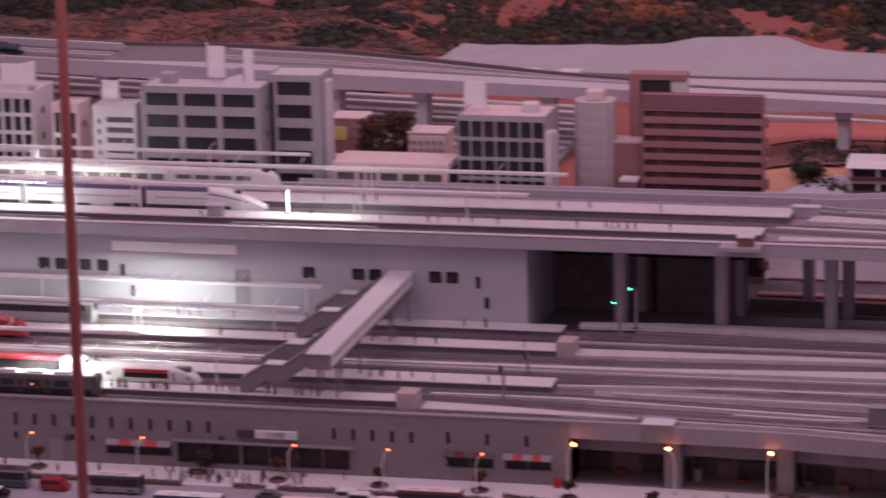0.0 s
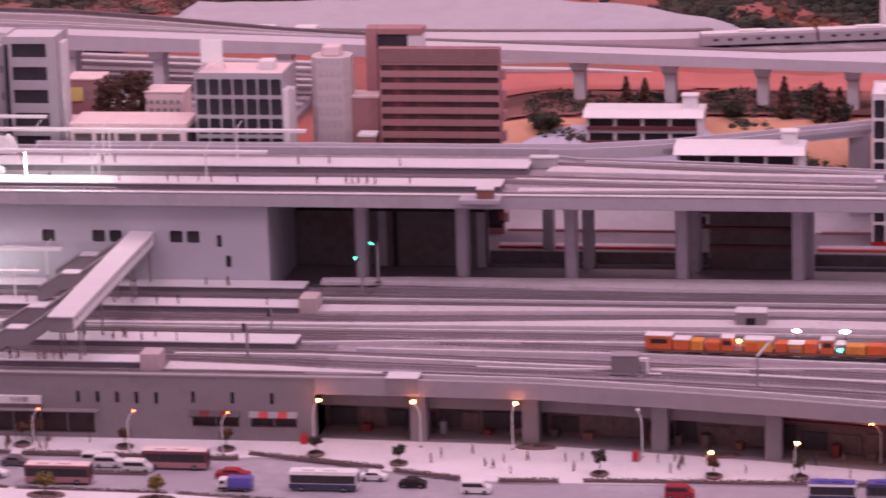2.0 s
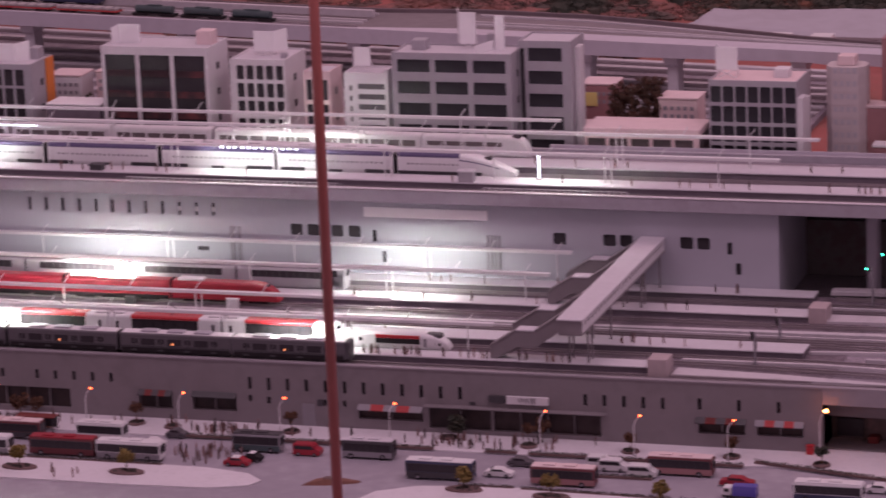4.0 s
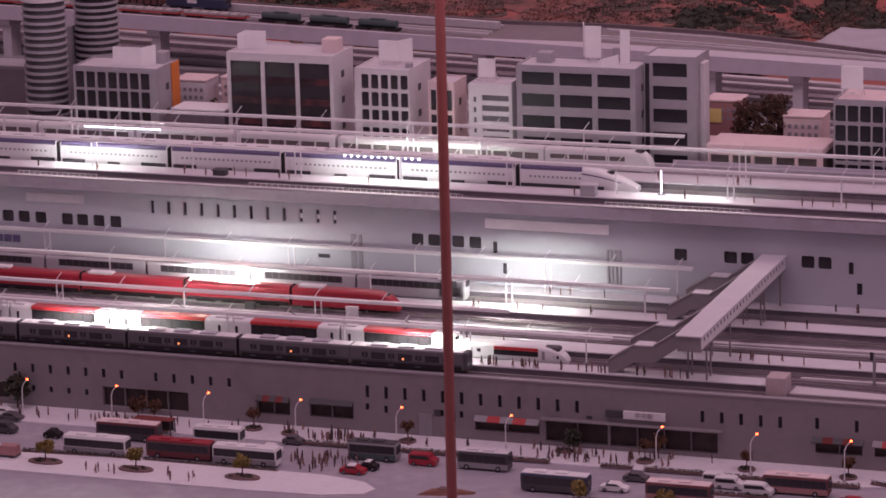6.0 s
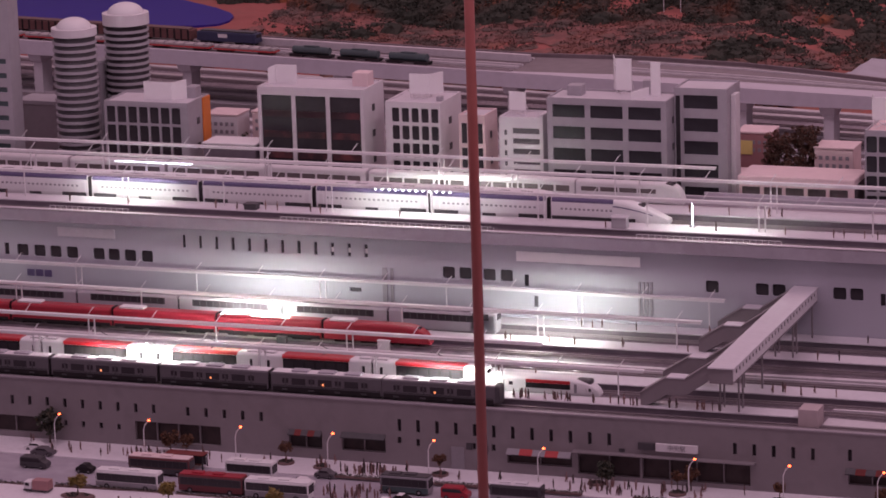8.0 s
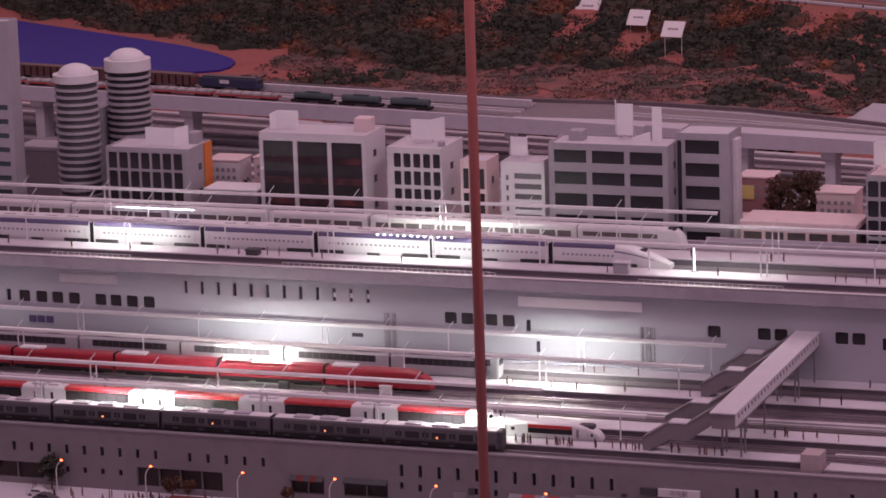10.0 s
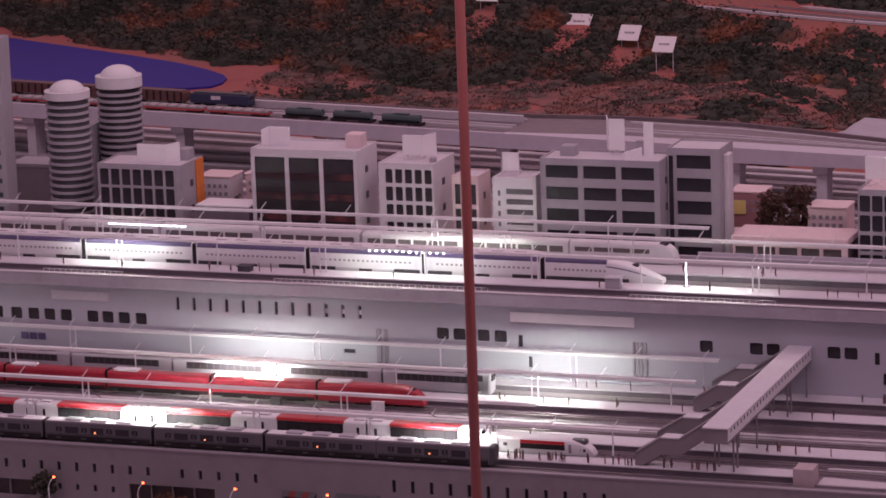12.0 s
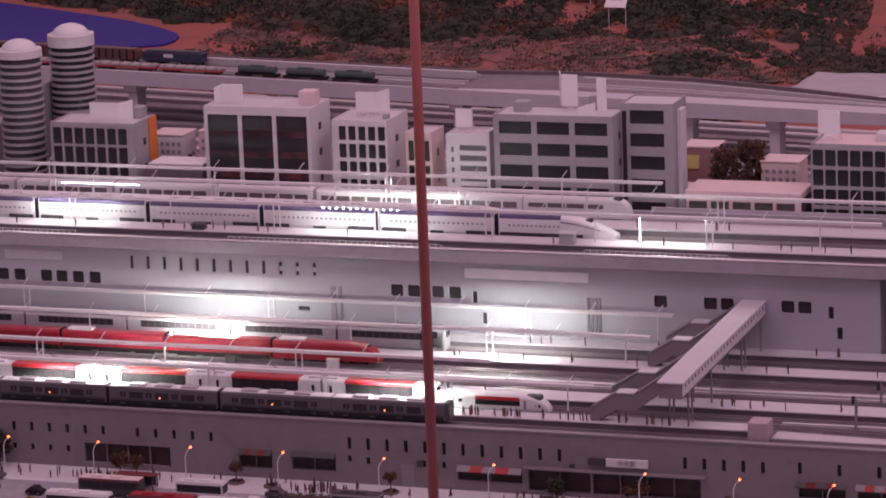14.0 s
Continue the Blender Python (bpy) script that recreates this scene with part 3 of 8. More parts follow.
def track(points, z, name="railway_track", label="model railway track with steel rails on concrete sleepers", step=0.0125):
    """Sleepers and two rails along a line of points."""
    line = []
    for a, b in zip(points, points[1:]):
        n = max(1, round(math.dist(a, b) / 0.1))
        line += [(a[0] + (b[0] - a[0]) * k / n, a[1] + (b[1] - a[1]) * k / n) for k in range(n)]
    line.append(points[-1])
    t = thing(name, label=label, category="railway track", group="railway tracks", kind="structure")
    for side in (-0.0083, 0.0083):
        bm = bmesh.new()
        ribbon(bm, [(x, y + side) for x, y in line], 0.0011, z + 0.0010, z + 0.0046)
        part("rail", bm, M["rail"], t)
    verts, faces = [], []
    for a, b in zip(line, line[1:]):
        n = max(1, round(math.dist(a, b) / step))
        for k in range(n):
            x, y = a[0] + (b[0] - a[0]) * k / n, a[1] + (b[1] - a[1]) * k / n
            i = len(verts)
            for dz in (z + 0.0002, z + 0.0010):
                verts += [(x - 0.0018, y - 0.0155, dz), (x + 0.0018, y - 0.0155, dz), (x + 0.0018, y + 0.0155, dz), (x - 0.0018, y + 0.0155, dz)]
            faces += [(i + 4, i + 5, i + 6, i + 7), (i, i + 1, i + 5, i + 4), (i + 2, i + 3, i + 7, i + 6), (i + 1, i + 2, i + 6, i + 5), (i + 3, i, i + 4, i + 7)]
    me = bpy.data.meshes.new("sleepers")
    me.from_pydata(verts, [], faces)
    me.materials.append(M["sleeper"])
    s = new("sleepers", me)
    s.parent = t
    tagged(s, "", kind="stuff")


def tracks():
    for line in ([(X0, 6.625), (-1.75, 6.625), (-1.30, 6.628), (-1.15, 6.642), (-0.67, 6.605), (-0.34, 6.565), (-0.06, 6.518), (0.3, 6.43), (X1, 6.30)],
                 [(X0, 6.728), (-1.6, 6.728), (-1.2, 6.70), (-0.67, 6.665), (-0.34, 6.628), (-0.06, 6.575), (0.3, 6.49), (X1, 6.36)],
                 [(X0, 6.778), (-1.4, 6.778), (-0.75, 6.735), (-0.3, 6.69), (0.1, 6.65), (X1, 6.56)],
                 [(X0, 6.898), (-1.4, 6.892), (-0.8, 6.845), (-0.1, 6.80), (X1, 6.74)],
                 [(X0, 6.925), (-1.3, 6.925), (-0.7, 6.93), (0.1, 6.925), (X1, 6.90)],
                 [(X0, 7.038), (-1.4, 7.036), (-0.7, 7.078), (X1, 7.085)],
                 [(X0, 7.158), (-1.3, 7.156), (-0.7, 7.155), (X1, 7.16)],
                 [(X0, 7.204), (-1.4, 7.205), (-0.7, 7.215), (X1, 7.225)],
                 [(-1.45, 7.262), (-0.7, 7.252), (X1, 7.262)]):
        track(line, ZB)
    strips = [([(-1.47, 7.325), (-1.28, 7.338), (-0.74, 7.328), (-0.45, 7.328), (X1, 7.335)], [0.018, 0.022, 0.040, 0.044, 0.045]),
              ([(-1.45, 7.182), (-0.72, 7.184), (X1, 7.19)], 0.004),
              ([(-1.44, 7.10), (-1.01, 7.116), (-0.72, 7.125), (0.0, 7.135), (X1, 7.14)], [0.028, 0.018, 0.011, 0.006, 0.005]),
              ([(X0, 6.975), (-1.87, 6.972), (-1.26, 6.986), (-0.71, 7.020), (-0.43, 7.030), (-0.07, 7.018), (X1, 7.0)], [0.008, 0.008, 0.010, 0.027, 0.031, 0.028, 0.025]),
              ([(X0, 6.945), (-1.2, 6.948), (-0.7, 6.955), (X1, 6.95)], 0.0028),
              ([(-1.42, 6.843), (-1.19, 6.866), (-0.73, 6.876), (-0.2, 6.888), (X1, 6.86)], 0.0045),
              ([(-1.66, 6.752), (-1.38, 6.755), (-0.79, 6.700), (0.0, 6.60), (X1, 6.46)], 0.005),
              ([(-1.655, 6.664), (-1.45, 6.655), (-1.22, 6.636)], [0.026, 0.018, 0.006]),
              ([(-1.3, 6.805), (-0.7, 6.795), (-0.2, 6.745), (X1, 6.66)], 0.004),
              ([(-1.04, 6.69), (-0.88, 6.68), (-0.6, 6.70), (-0.3, 6.717), (0.2, 6.70), (X1, 6.63)], 0.0035)]
    for line, half in strips:
        bm = bmesh.new()
        ribbon(bm, line, half, ZB - 0.002, ZB + 0.0055)
        tagged(part("walkway_strip", bm, M["strip"]), "pale narrow concrete walkway between the tracks", "walkway", "walkways between tracks", "structure")


BACK_WINDOWS = [(x, x + 0.029, 0.2185, 0.246) for x in (-3.718, -3.6745, -3.634, -3.592, -3.525, -3.487, -3.446, -3.404)]
BACK_WINDOWS += [(x, x + 0.029, 0.2195, 0.2465) for x in (-2.674, -2.635, -2.579, -2.539, -2.071, -1.960, -1.923, -1.790, -1.753)]
BACK_WINDOWS += [(-3.300 + 0.0402 * i, -3.292 + 0.0402 * i, 0.257, 0.287) for i in range(12)]
BACK_WINDOWS += [(-3.750, -3.738, 0.219, 0.247), (-3.845, -3.835, 0.219, 0.247), (-3.86, -3.85, 0.18, 0.207), (-2.484, -2.473, 0.211, 0.238), (-2.462, -2.452, 0.165, 0.191), (-1.687, -1.676, 0.211, 0.238), (-1.669, -1.657, 0.167, 0.193), (-2.896, -2.868, 0.177, 0.187)]


def station_back_wall():
    wall = thing("wall_station", label="tall blue-grey panelled station wall with dark windows", category="wall", kind="structure")
    bm = bmesh.new()
    holed(bm, X0, -1.575, 0.0, 0.31, YW, YW + 0.02, BACK_WINDOWS)
    part("wall_body", bm, M["station"], wall)
    bm = bmesh.new()
    fillets(bm, [h for h in BACK_WINDOWS if h[1] - h[0] > 0.02 and h[3] - h[2] > 0.02], YW, YW + 0.005, 0.0045)
    tagged(part("window_corners", bm, M["station"], wall), kind="stuff")
    for x0, x1, z0, z1 in BACK_WINDOWS:
        boxpart("window_pane", wall, M["glass"], x0, x1, YW + 0.005, YW + 0.009, z0, z1)
    for x0, x1, z0, z1 in ((-3.611, -3.467, 0.270, 0.291), (-2.500, -2.217, 0.268, 0.290)):
        boxpart("name_panel", wall, M["signwhite" if x0 > -3 else "platform"], x0, x1, YW - 0.003, YW + 0.001, z0, z1, 0.0006, "blank pale panel")
    for i in (9, 10, 11):
        boxpart("pale_blind", wall, M["offwhite"], -3.2995 + 0.0402 * i, -3.2925 + 0.0402 * i, YW + 0.0035, YW + 0.0049, 0.266, 0.276)
    for x0, x1, z0, z1 in ((-2.222, -2.186, 0.15, 0.235),):
        for k in range(4):
            x = x0 + (x1 - x0) * k / 4
            boxpart("wall_fin", wall, M["grey"], x, x + 0.005, YW - 0.003, YW + 0.001, z0, z1)
    for x0, x1 in ((-2.816, -2.805), (-2.797, -2.790)):
        boxpart("wall_fin", wall, M["grey"], x0, x1, YW - 0.003, YW + 0.001, 0.145, 0.236)
    for k in range(3):
        boxpart("wall_vent", wall, M["purple"], -3.694 + 0.022 * k, -3.676 + 0.022 * k, YW - 0.002, YW + 0.001, 0.172, 0.188)
    boxpart("end_return", wall, M["station"], -1.597, -1.575, YW + 0.0205, 7.62, 0.10, 0.3095)


def upper_deck():
    deck = thing("upper_viaduct", label="grey concrete viaduct deck of the upper station on round-edged piers", category="viaduct", kind="structure")
    back = [(X0, 7.655), (-1.06, 7.655), (-0.99, 7.628), (-0.947, 7.610), (-0.757, 7.593), (-0.572, 7.567), (-0.312, 7.524), (-0.114, 7.489), (0.3, 7.43), (X1, 7.40)]
    bm = bmesh.new()
    loft(bm, [[(x, 7.275, 0.312), (x, y, 0.312), (x, y, ZU), (x, 7.275, ZU)] for x, y in back])
    part("deck_slab", bm, M["slabgrey"], deck)
    bm = bmesh.new()
    ribbon(bm, [(x, y + 0.004) for x, y in back[2:]], 0.0045, 0.306, 0.336)
    part("rear_beam", bm, M["deck"], deck)
    boxpart("front_beam", deck, M["deck"], X0, X1, 7.262, 7.274, 0.306, 0.334, 0.001)
    boxpart("front_cap", deck, M["strip"], X0, X1, 7.2605, 7.2755, 0.3345, 0.3365, 0.0006, "pale cap of the parapet")
    boxpart("rear_beam", deck, M["deck"], X0, -1.02, 7.656, 7.668, 0.306, 0.346, 0.001)
    boxpart("edge_ledge", deck, M["deck"], -1.152, -1.066, 7.214, 7.2615, 0.328, 0.3365, 0.001, "small ledge at the deck edge")
    boxpart("under_beam", deck, M["deck"], -1.574, X1, 7.375, 7.41, 0.300, 0.3115)
    for front in (-1.392, -1.173, -0.9387, -0.7026, -0.457, -0.2155, 0.03, 0.28):
        for x, y, w in ((front, 7.392, 0.0135), (front + 0.013, min(7.585, edge_y(back, front) - 0.022), 0.0125)):
            bm = bmesh.new()
            rings = []
            for z, s in ((ZG, 1.0), (0.27, 1.0), (0.295, 1.25), (0.3115, 1.6)):
                rings.append([(x + dx * w * s, y + dy * 0.02, z) for dx, dy in ((-1, -0.7), (-0.7, -1), (0.7, -1), (1, -0.7), (1, 0.7), (0.7, 1), (-0.7, 1), (-1, 0.7))])
            loft(bm, rings)
            part("pier", bm, M["deck"], deck)
    for y0, y1, xe, n in ((7.300, 7.366, -1.075, 1), (7.470, 7.553, -1.04, 2)):
        p = thing("platform_upper_%d" % n, label="long pale high-speed platform on the viaduct", category="platform", kind="structure")
        boxpart("platform_body", p, M["edge"], X0, xe - 0.001, y0 + 0.003, y1 - 0.003, ZU - 0.0005, ZS - 0.003)
        boxpart("platform_top", p, M["platform"], X0, xe, y0, y1, ZS - 0.003, ZS, 0.0006)
    for line in ([(X0, 7.286), (-1.2, 7.286), (-0.4, 7.296), (X1, 7.30)], [(X0, 7.402), (-1.1, 7.402), (-0.5, 7.345), (X1, 7.335)], [(X0, 7.449), (-1.1, 7.449), (-0.3, 7.395), (X1, 7.39)],
                 [(X0, 7.600), (-1.2, 7.60), (-0.95, 7.565), (-0.5, 7.51), (0.0, 7.42), (X1, 7.37)]):
        track(line, ZU)
    for line, half in (([(-1.04, 7.318), (-0.69, 7.330), (-0.3, 7.318), (X1, 7.318)], [0.018, 0.008, 0.004, 0.004]), ([(-1.06, 7.42), (-0.3, 7.37), (X1, 7.362)], [0.007, 0.004, 0.004]),
                       ([(-1.0, 7.515), (-0.6, 7.475), (X1, 7.42)], [0.03, 0.012, 0.006]), ([(-0.93, 7.59), (-0.5, 7.54), (0.0, 7.455), (X1, 7.392)], 0.003)):
        bm = bmesh.new()
        ribbon(bm, line, half, ZU - 0.0005, ZU + 0.0056)
        tagged(part("walkway_strip", bm, M["strip"]), "pale narrow concrete walkway on the viaduct", "walkway", "walkways between tracks", "structure")
    # light railing along the edge of the deck where the white lamps stand
    for x0, x1 in ((-3.62, -3.42), (-3.05, -2.55), (-2.22, -1.90)):
        r = thing("deck_railing", (x0, 7.2675, 0.3365), "fine pale railing along the viaduct edge", "railing", "viaduct railings")
        n = round((x1 - x0) / 0.014)
        boxpart("rail", r, M["white"], 0, x1 - x0, -0.0006, 0.0006, 0.0075, 0.0087)
        for k in range(n + 1):
            boxpart("post", r, M["white"], k * 0.014 - 0.0006, k * 0.014 + 0.0006, -0.0006, 0.0006, 0, 0.0075)
    # store under the deck behind the open bays; its shade is painted dark
    dark = thing("wall_under_deck", label="store wall under the upper deck with shade painted dark brown", category="wall", kind="structure")
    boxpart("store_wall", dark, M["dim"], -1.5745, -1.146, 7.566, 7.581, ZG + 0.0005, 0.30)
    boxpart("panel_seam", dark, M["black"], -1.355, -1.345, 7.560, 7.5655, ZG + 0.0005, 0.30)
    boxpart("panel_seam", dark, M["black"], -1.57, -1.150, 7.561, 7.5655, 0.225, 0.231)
    boxpart("store_sign", dark, M["redbrick"], -1.49, -1.455, 7.558, 7.5655, 0.275, 0.298)
    boxpart("hanging_sign", dark, M["glass"], -1.1455, -1.112, 7.590, 7.598, 0.192, 0.228, 0.001)
    boxpart("red_sign_panel", dark, M["brickred"], -1.122, -1.113, 7.588, 7.5898, 0.200, 0.222)
    boxpart("red_fascia", dark, M["brickred"], -1.50, -1.20, 7.559, 7.5655, 0.262, 0.267)
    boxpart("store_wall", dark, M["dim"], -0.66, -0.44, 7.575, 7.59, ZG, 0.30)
    for z in (0.15, 0.19, 0.24, 0.285):
        boxpart("red_ledge", dark, M["maroon"], -0.66, -0.44, 7.562, 7.5745, z, z + 0.006)
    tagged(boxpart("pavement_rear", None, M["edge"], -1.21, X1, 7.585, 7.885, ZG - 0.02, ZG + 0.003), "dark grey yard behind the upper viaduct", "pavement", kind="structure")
    # The deck's shade is put into this floor's dark grey.
    tagged(boxpart("floor_under_deck", None, M["wall"], -1.5745, X1, 7.4005, 7.5645, ZG - 0.02, ZG), "floor under the deck with its shade painted dark grey", "floor", kind="structure")
    for x0, x1 in ((-1.145, -0.665), (-0.435, X1)):
        w = thing("low_wall", label="low red-faced wall with a pale top under the viaduct", category="wall", kind="structure")
        boxpart("face", w, M["brickred"], x0, x1, 7.722, 7.730, ZG + 0.0032, 0.1085, 0.0008, "red face")
        boxpart("top", w, M["deck"], x0, x1, 7.7305, 7.756, ZG + 0.0032, 0.1090, 0.0008, "pale top")
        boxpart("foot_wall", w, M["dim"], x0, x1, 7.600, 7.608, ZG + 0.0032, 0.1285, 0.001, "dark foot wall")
        boxpart("kerb", w, M["redbrick"], x0, x1, 7.878, 7.8845, ZG + 0.0032, 0.109, 0.0008, "thin red kerb")


hall()
land()
plaza()
front_wall()
front_viaduct()
lower_station()
tracks()
station_back_wall()
upper_deck()


# ---- buildings behind the station ----
def building(name, x0, x1, y, depth, top, cols, rows, label, wall="tower", glass="glass", margin=(0.010, 0.012, 0.007, 0.012), base=ZG, roof="platform", parapet=0.006, first=None, side=0, soft=0.0, right=None):
    """A block with a window grid cut into its front. margin: side, top, gap across, gap up."""
    b = thing(name, ((x0 + x1) / 2, y, base), label, "building")
    w, h = x1 - x0, top - base
    ms, mt, gx, gz = margin
    first = 0.02 if first is None else first
    cw, ch = (w - ms - (ms if right is None else right) - (cols - 1) * gx) / cols, (h - mt - first - (rows - 1) * gz) / rows
    holes = [(-w / 2 + ms + i * (cw + gx), -w / 2 + ms + i * (cw + gx) + cw, first + j * (ch + gz), first + j * (ch + gz) + ch) for i in range(cols) for j in range(rows)]
    bm = bmesh.new()
    holed(bm, -w / 2, w / 2, 0, h, 0, 0.006, holes)
    part("front_wall", bm, M[wall], b)
    if soft:
        bm = bmesh.new()
        fillets(bm, holes, 0.0, 0.0035, soft)
        tagged(part("window_corners", bm, M[wall], b), kind="stuff")
    bm = bmesh.new()
    box(bm, -w / 2, w / 2, 0.0065, depth, 0, h, 0)
    part("body", bm, M[wall], b)
    pane = None
    for x_, x__, z_, z__ in holes:
        if pane is None:
            pane = boxpart("window_pane", b, M[glass], -cw / 2, cw / 2, 0.0035, 0.0062, -ch / 2, ch / 2)
            pane.matrix_basis = pose((x_ + x__) / 2, 0, (z_ + z__) / 2)
        else:
            share(pane, "window_pane", pose((x_ + x__) / 2, 0, (z_ + z__) / 2), b)
    bm = bmesh.new()
    box(bm, -w / 2 + 0.003, w / 2 - 0.003, 0.004, depth - 0.003, h, h + 0.002)
    part("roof", bm, M[roof], b)
    bm = bmesh.new()
    for a in ((-w / 2, w / 2, 0, 0.003), (-w / 2, w / 2, depth - 0.003, depth), (-w / 2, -w / 2 + 0.003, 0.003, depth - 0.003), (w / 2 - 0.003, w / 2, 0.003, depth - 0.003)):
        box(bm, *a, h, h + parapet)
    part("parapet", bm, M[wall], b)
    for k in range(side):
        z = h - 0.055 - k * 0.062
        boxpart("side_window", b, M["darkgrey"], w / 2 - 0.001, w / 2 + 0.0012, depth * 0.40, depth * 0.52, z, z + 0.016)
    return b, w, h


def roof_sign(b, x0, x1, y, z0, z1, braces=True, wing=False, lift=0.012):
    """A blank sign board on a strutted frame on a roof, with a second face folded back on one side."""
    low = z0 + (lift if braces else 0)
    s = boxpart("sign_board", b, M["signwhite"], x0, x1, y, y + 0.004, low, z1, 0.0006, "blank white roof sign board")
    if braces:
        bm = bmesh.new()
        top = low + 0.002
        for a, c in (((x0 + 0.002, y + 0.002, z0), (x0 + 0.002, y + 0.002, top)), ((x1 - 0.002, y + 0.002, z0), (x1 - 0.002, y + 0.002, top)),
                     ((x0 + 0.002, y + 0.002, z0), (x1 - 0.002, y + 0.002, top)), ((x1 - 0.002, y + 0.002, z0), (x0 + 0.002, y + 0.002, top)),
                     ((x0 + 0.002, y + 0.03, z0), (x0 + 0.002, y + 0.004, z1 * 0.5 + z0 * 0.5)), ((x1 - 0.002, y + 0.03, z0), (x1 - 0.002, y + 0.004, z1 * 0.5 + z0 * 0.5))):
            tube(bm, a, c, 0.0012, seg=6)
        part("sign_frame", bm, M["white"], s)
    if wing:
        bm = bmesh.new()
        e, d, up = (x1, 0.024, 0.003) if wing == "right" else (x0 - 0.0004, -0.012, 0.004)
        t = 0.003 if wing == "right" else -0.0018
        loft(bm, [[(e, y, low), (e + t, y + 0.001, low), (e + t, y + 0.001, z1), (e, y, z1)], [(e + d, y + 0.03, low), (e + d + t, y + 0.03, low), (e + d + t, y + 0.03, z1 + up), (e + d, y + 0.03, z1 + up)]])
        bmesh.ops.recalc_face_normals(bm, faces=bm.faces)
        part("sign_wing", bm, M["signwhite"], s, "folded white wing of the sign")


def tank(b, x0, x1, y0, y1, z0, z1, mat="pinkish", label="small plant room"):
    boxpart("plant_room", b, M[mat], x0, x1, y0, y1, z0, z1, 0.002, label)


def buildings():
    b, w, h = building("office_block", -3.7245, -3.5035, 7.80, 0.13, 0.478, 7, 8, "grey office block with white roof sign and orange side banner", margin=(0.006, 0.007, 0.0057, 0.006), side=3, soft=0.003, first=0.009, right=0.020)
    roof_sign(b, -0.026, 0.048, 0.05, h, h + 0.046, braces=False, wing="right")
    boxpart("corner_pilaster", b, M["tower"], w / 2 - 0.0135, w / 2 - 0.002, -0.0022, -0.0004, 0, h - 0.004, 0.0005)
    tank(b, 0.07, 0.095, 0.085, 0.12, h, h + 0.03, "tower")
    boxpart("orange_banner", b, M["orangesign"], w / 2 + 0.0005, w / 2 + 0.004, 0.085, 0.128, 0.12, h + 0.004, 0.0005, "tall orange banner on the side wall")
    b, w, h = building("office_block", -3.320, -3.049, 7.80, 0.135, 0.527, 3, 1, "pale office block with three tall dark glazed bays", wall="offwhite", glass="glass", margin=(0.009, 0.014, 0.010, 0.0), first=0.03, side=4)
    # Bands of reddish reflection painted across the glazed bays.
    for k in range(7):
        z = 0.06 + k * 0.05
        for i in range(3):
            xx = -w / 2 + 0.009 + i * 0.0880
            boxpart("reflection_band", b, M["redglass"], xx + 0.002, xx + 0.076, 0.0022, 0.0034, z, z + 0.016)
    roof_sign(b, -0.115, -0.062, 0.07, h, h + 0.046, braces=False)
    bm = bmesh.new()
    loft(bm, [[(-0.1155, 0.07, h), (-0.1155, 0.0715, h), (-0.1155, 0.0715, h + 0.046), (-0.1155, 0.07, h + 0.046)], [(-0.129, 0.055, h), (-0.129, 0.0565, h), (-0.129, 0.0565, h + 0.040), (-0.129, 0.055, h + 0.040)]])
    part("sign_wing", bm, M["signwhite"], b, "folded white wing of the sign")
    tank(b, 0.085, 0.125, 0.06, 0.10, h, h + 0.035, "pinkish")
    b, w, h = building("office_block", -2.995, -2.858, 7.80, 0.15, 0.502, 5, 9, "white office block with black window grid and roof sign", wall="offwhite", margin=(0.0165, 0.0085, 0.0062, 0.0083), side=4, soft=0.003, first=0.021, right=0.0042)
    roof_sign(b, -0.032, 0.016, 0.07, h, h + 0.060, braces=True, wing="right")
    tank(b, 0.045, 0.06, 0.04, 0.055, h, h + 0.014, "tower")
    b, w, h = building("office_block", -2.812, -2.747, 7.80, 0.09, 0.477, 3, 6, "small pale pink block with dark windows", wall="pinkish", margin=(0.006, 0.014, 0.005, 0.010), side=4)
    b, w, h = building("office_block", -2.712, -2.604, 7.80, 0.09, 0.476, 1, 14, "white office block with grey ribbon windows and a roof sign", wall="white", glass="silver", margin=(0.033, 0.020, 0.0, 0.0111), side=3, first=0.0255, right=0.004)
    for k in range(14):
        boxpart("stair_window", b, M["silver"], -w / 2 + 0.013, -w / 2 + 0.019, -0.0008, 0.0004, 0.022 + 0.0244 * k, 0.034 + 0.0244 * k)
    roof_sign(b, -0.045, -0.004, 0.05, h, h + 0.056, braces=True)
    boxpart("stair_wall", b, M["white"], w / 2 - 0.008, w / 2 + 0.001, -0.004, 0.05, 0, h + 0.014, 0.001)
    b, w, h = building("office_block", -2.587, -2.300, 7.78, 0.115, 0.530, 3, 8, "large grey office block with broad dark window bays", glass="bluewin", margin=(0.013, 0.010, 0.013, 0.021), first=0.033, side=5)
    tank(b, -0.11, -0.075, 0.05, 0.085, h, h + 0.026, "tower")
    roof_sign(b, -0.002, 0.036, 0.085, h, h + 0.086, wing="left")
    tank(b, 0.06, 0.085, 0.095, 0.112, h, h + 0.035, "tower")
    roof_sign(b, 0.085, 0.108, 0.075, h, h + 0.082, braces=False)
    bm = bmesh.new()
    loft(bm, [[(0.052, 0.025, h + 0.001), (0.054, 0.023, h + 0.001), (0.054, 0.023, h + 0.020), (0.052, 0.025, h + 0.020)], [(0.0815, 0.070, h + 0.001), (0.0835, 0.068, h + 0.001), (0.0835, 0.068, h + 0.025), (0.0815, 0.070, h + 0.025)]])
    part("sloping_sign", bm, M["signwhite"], b)
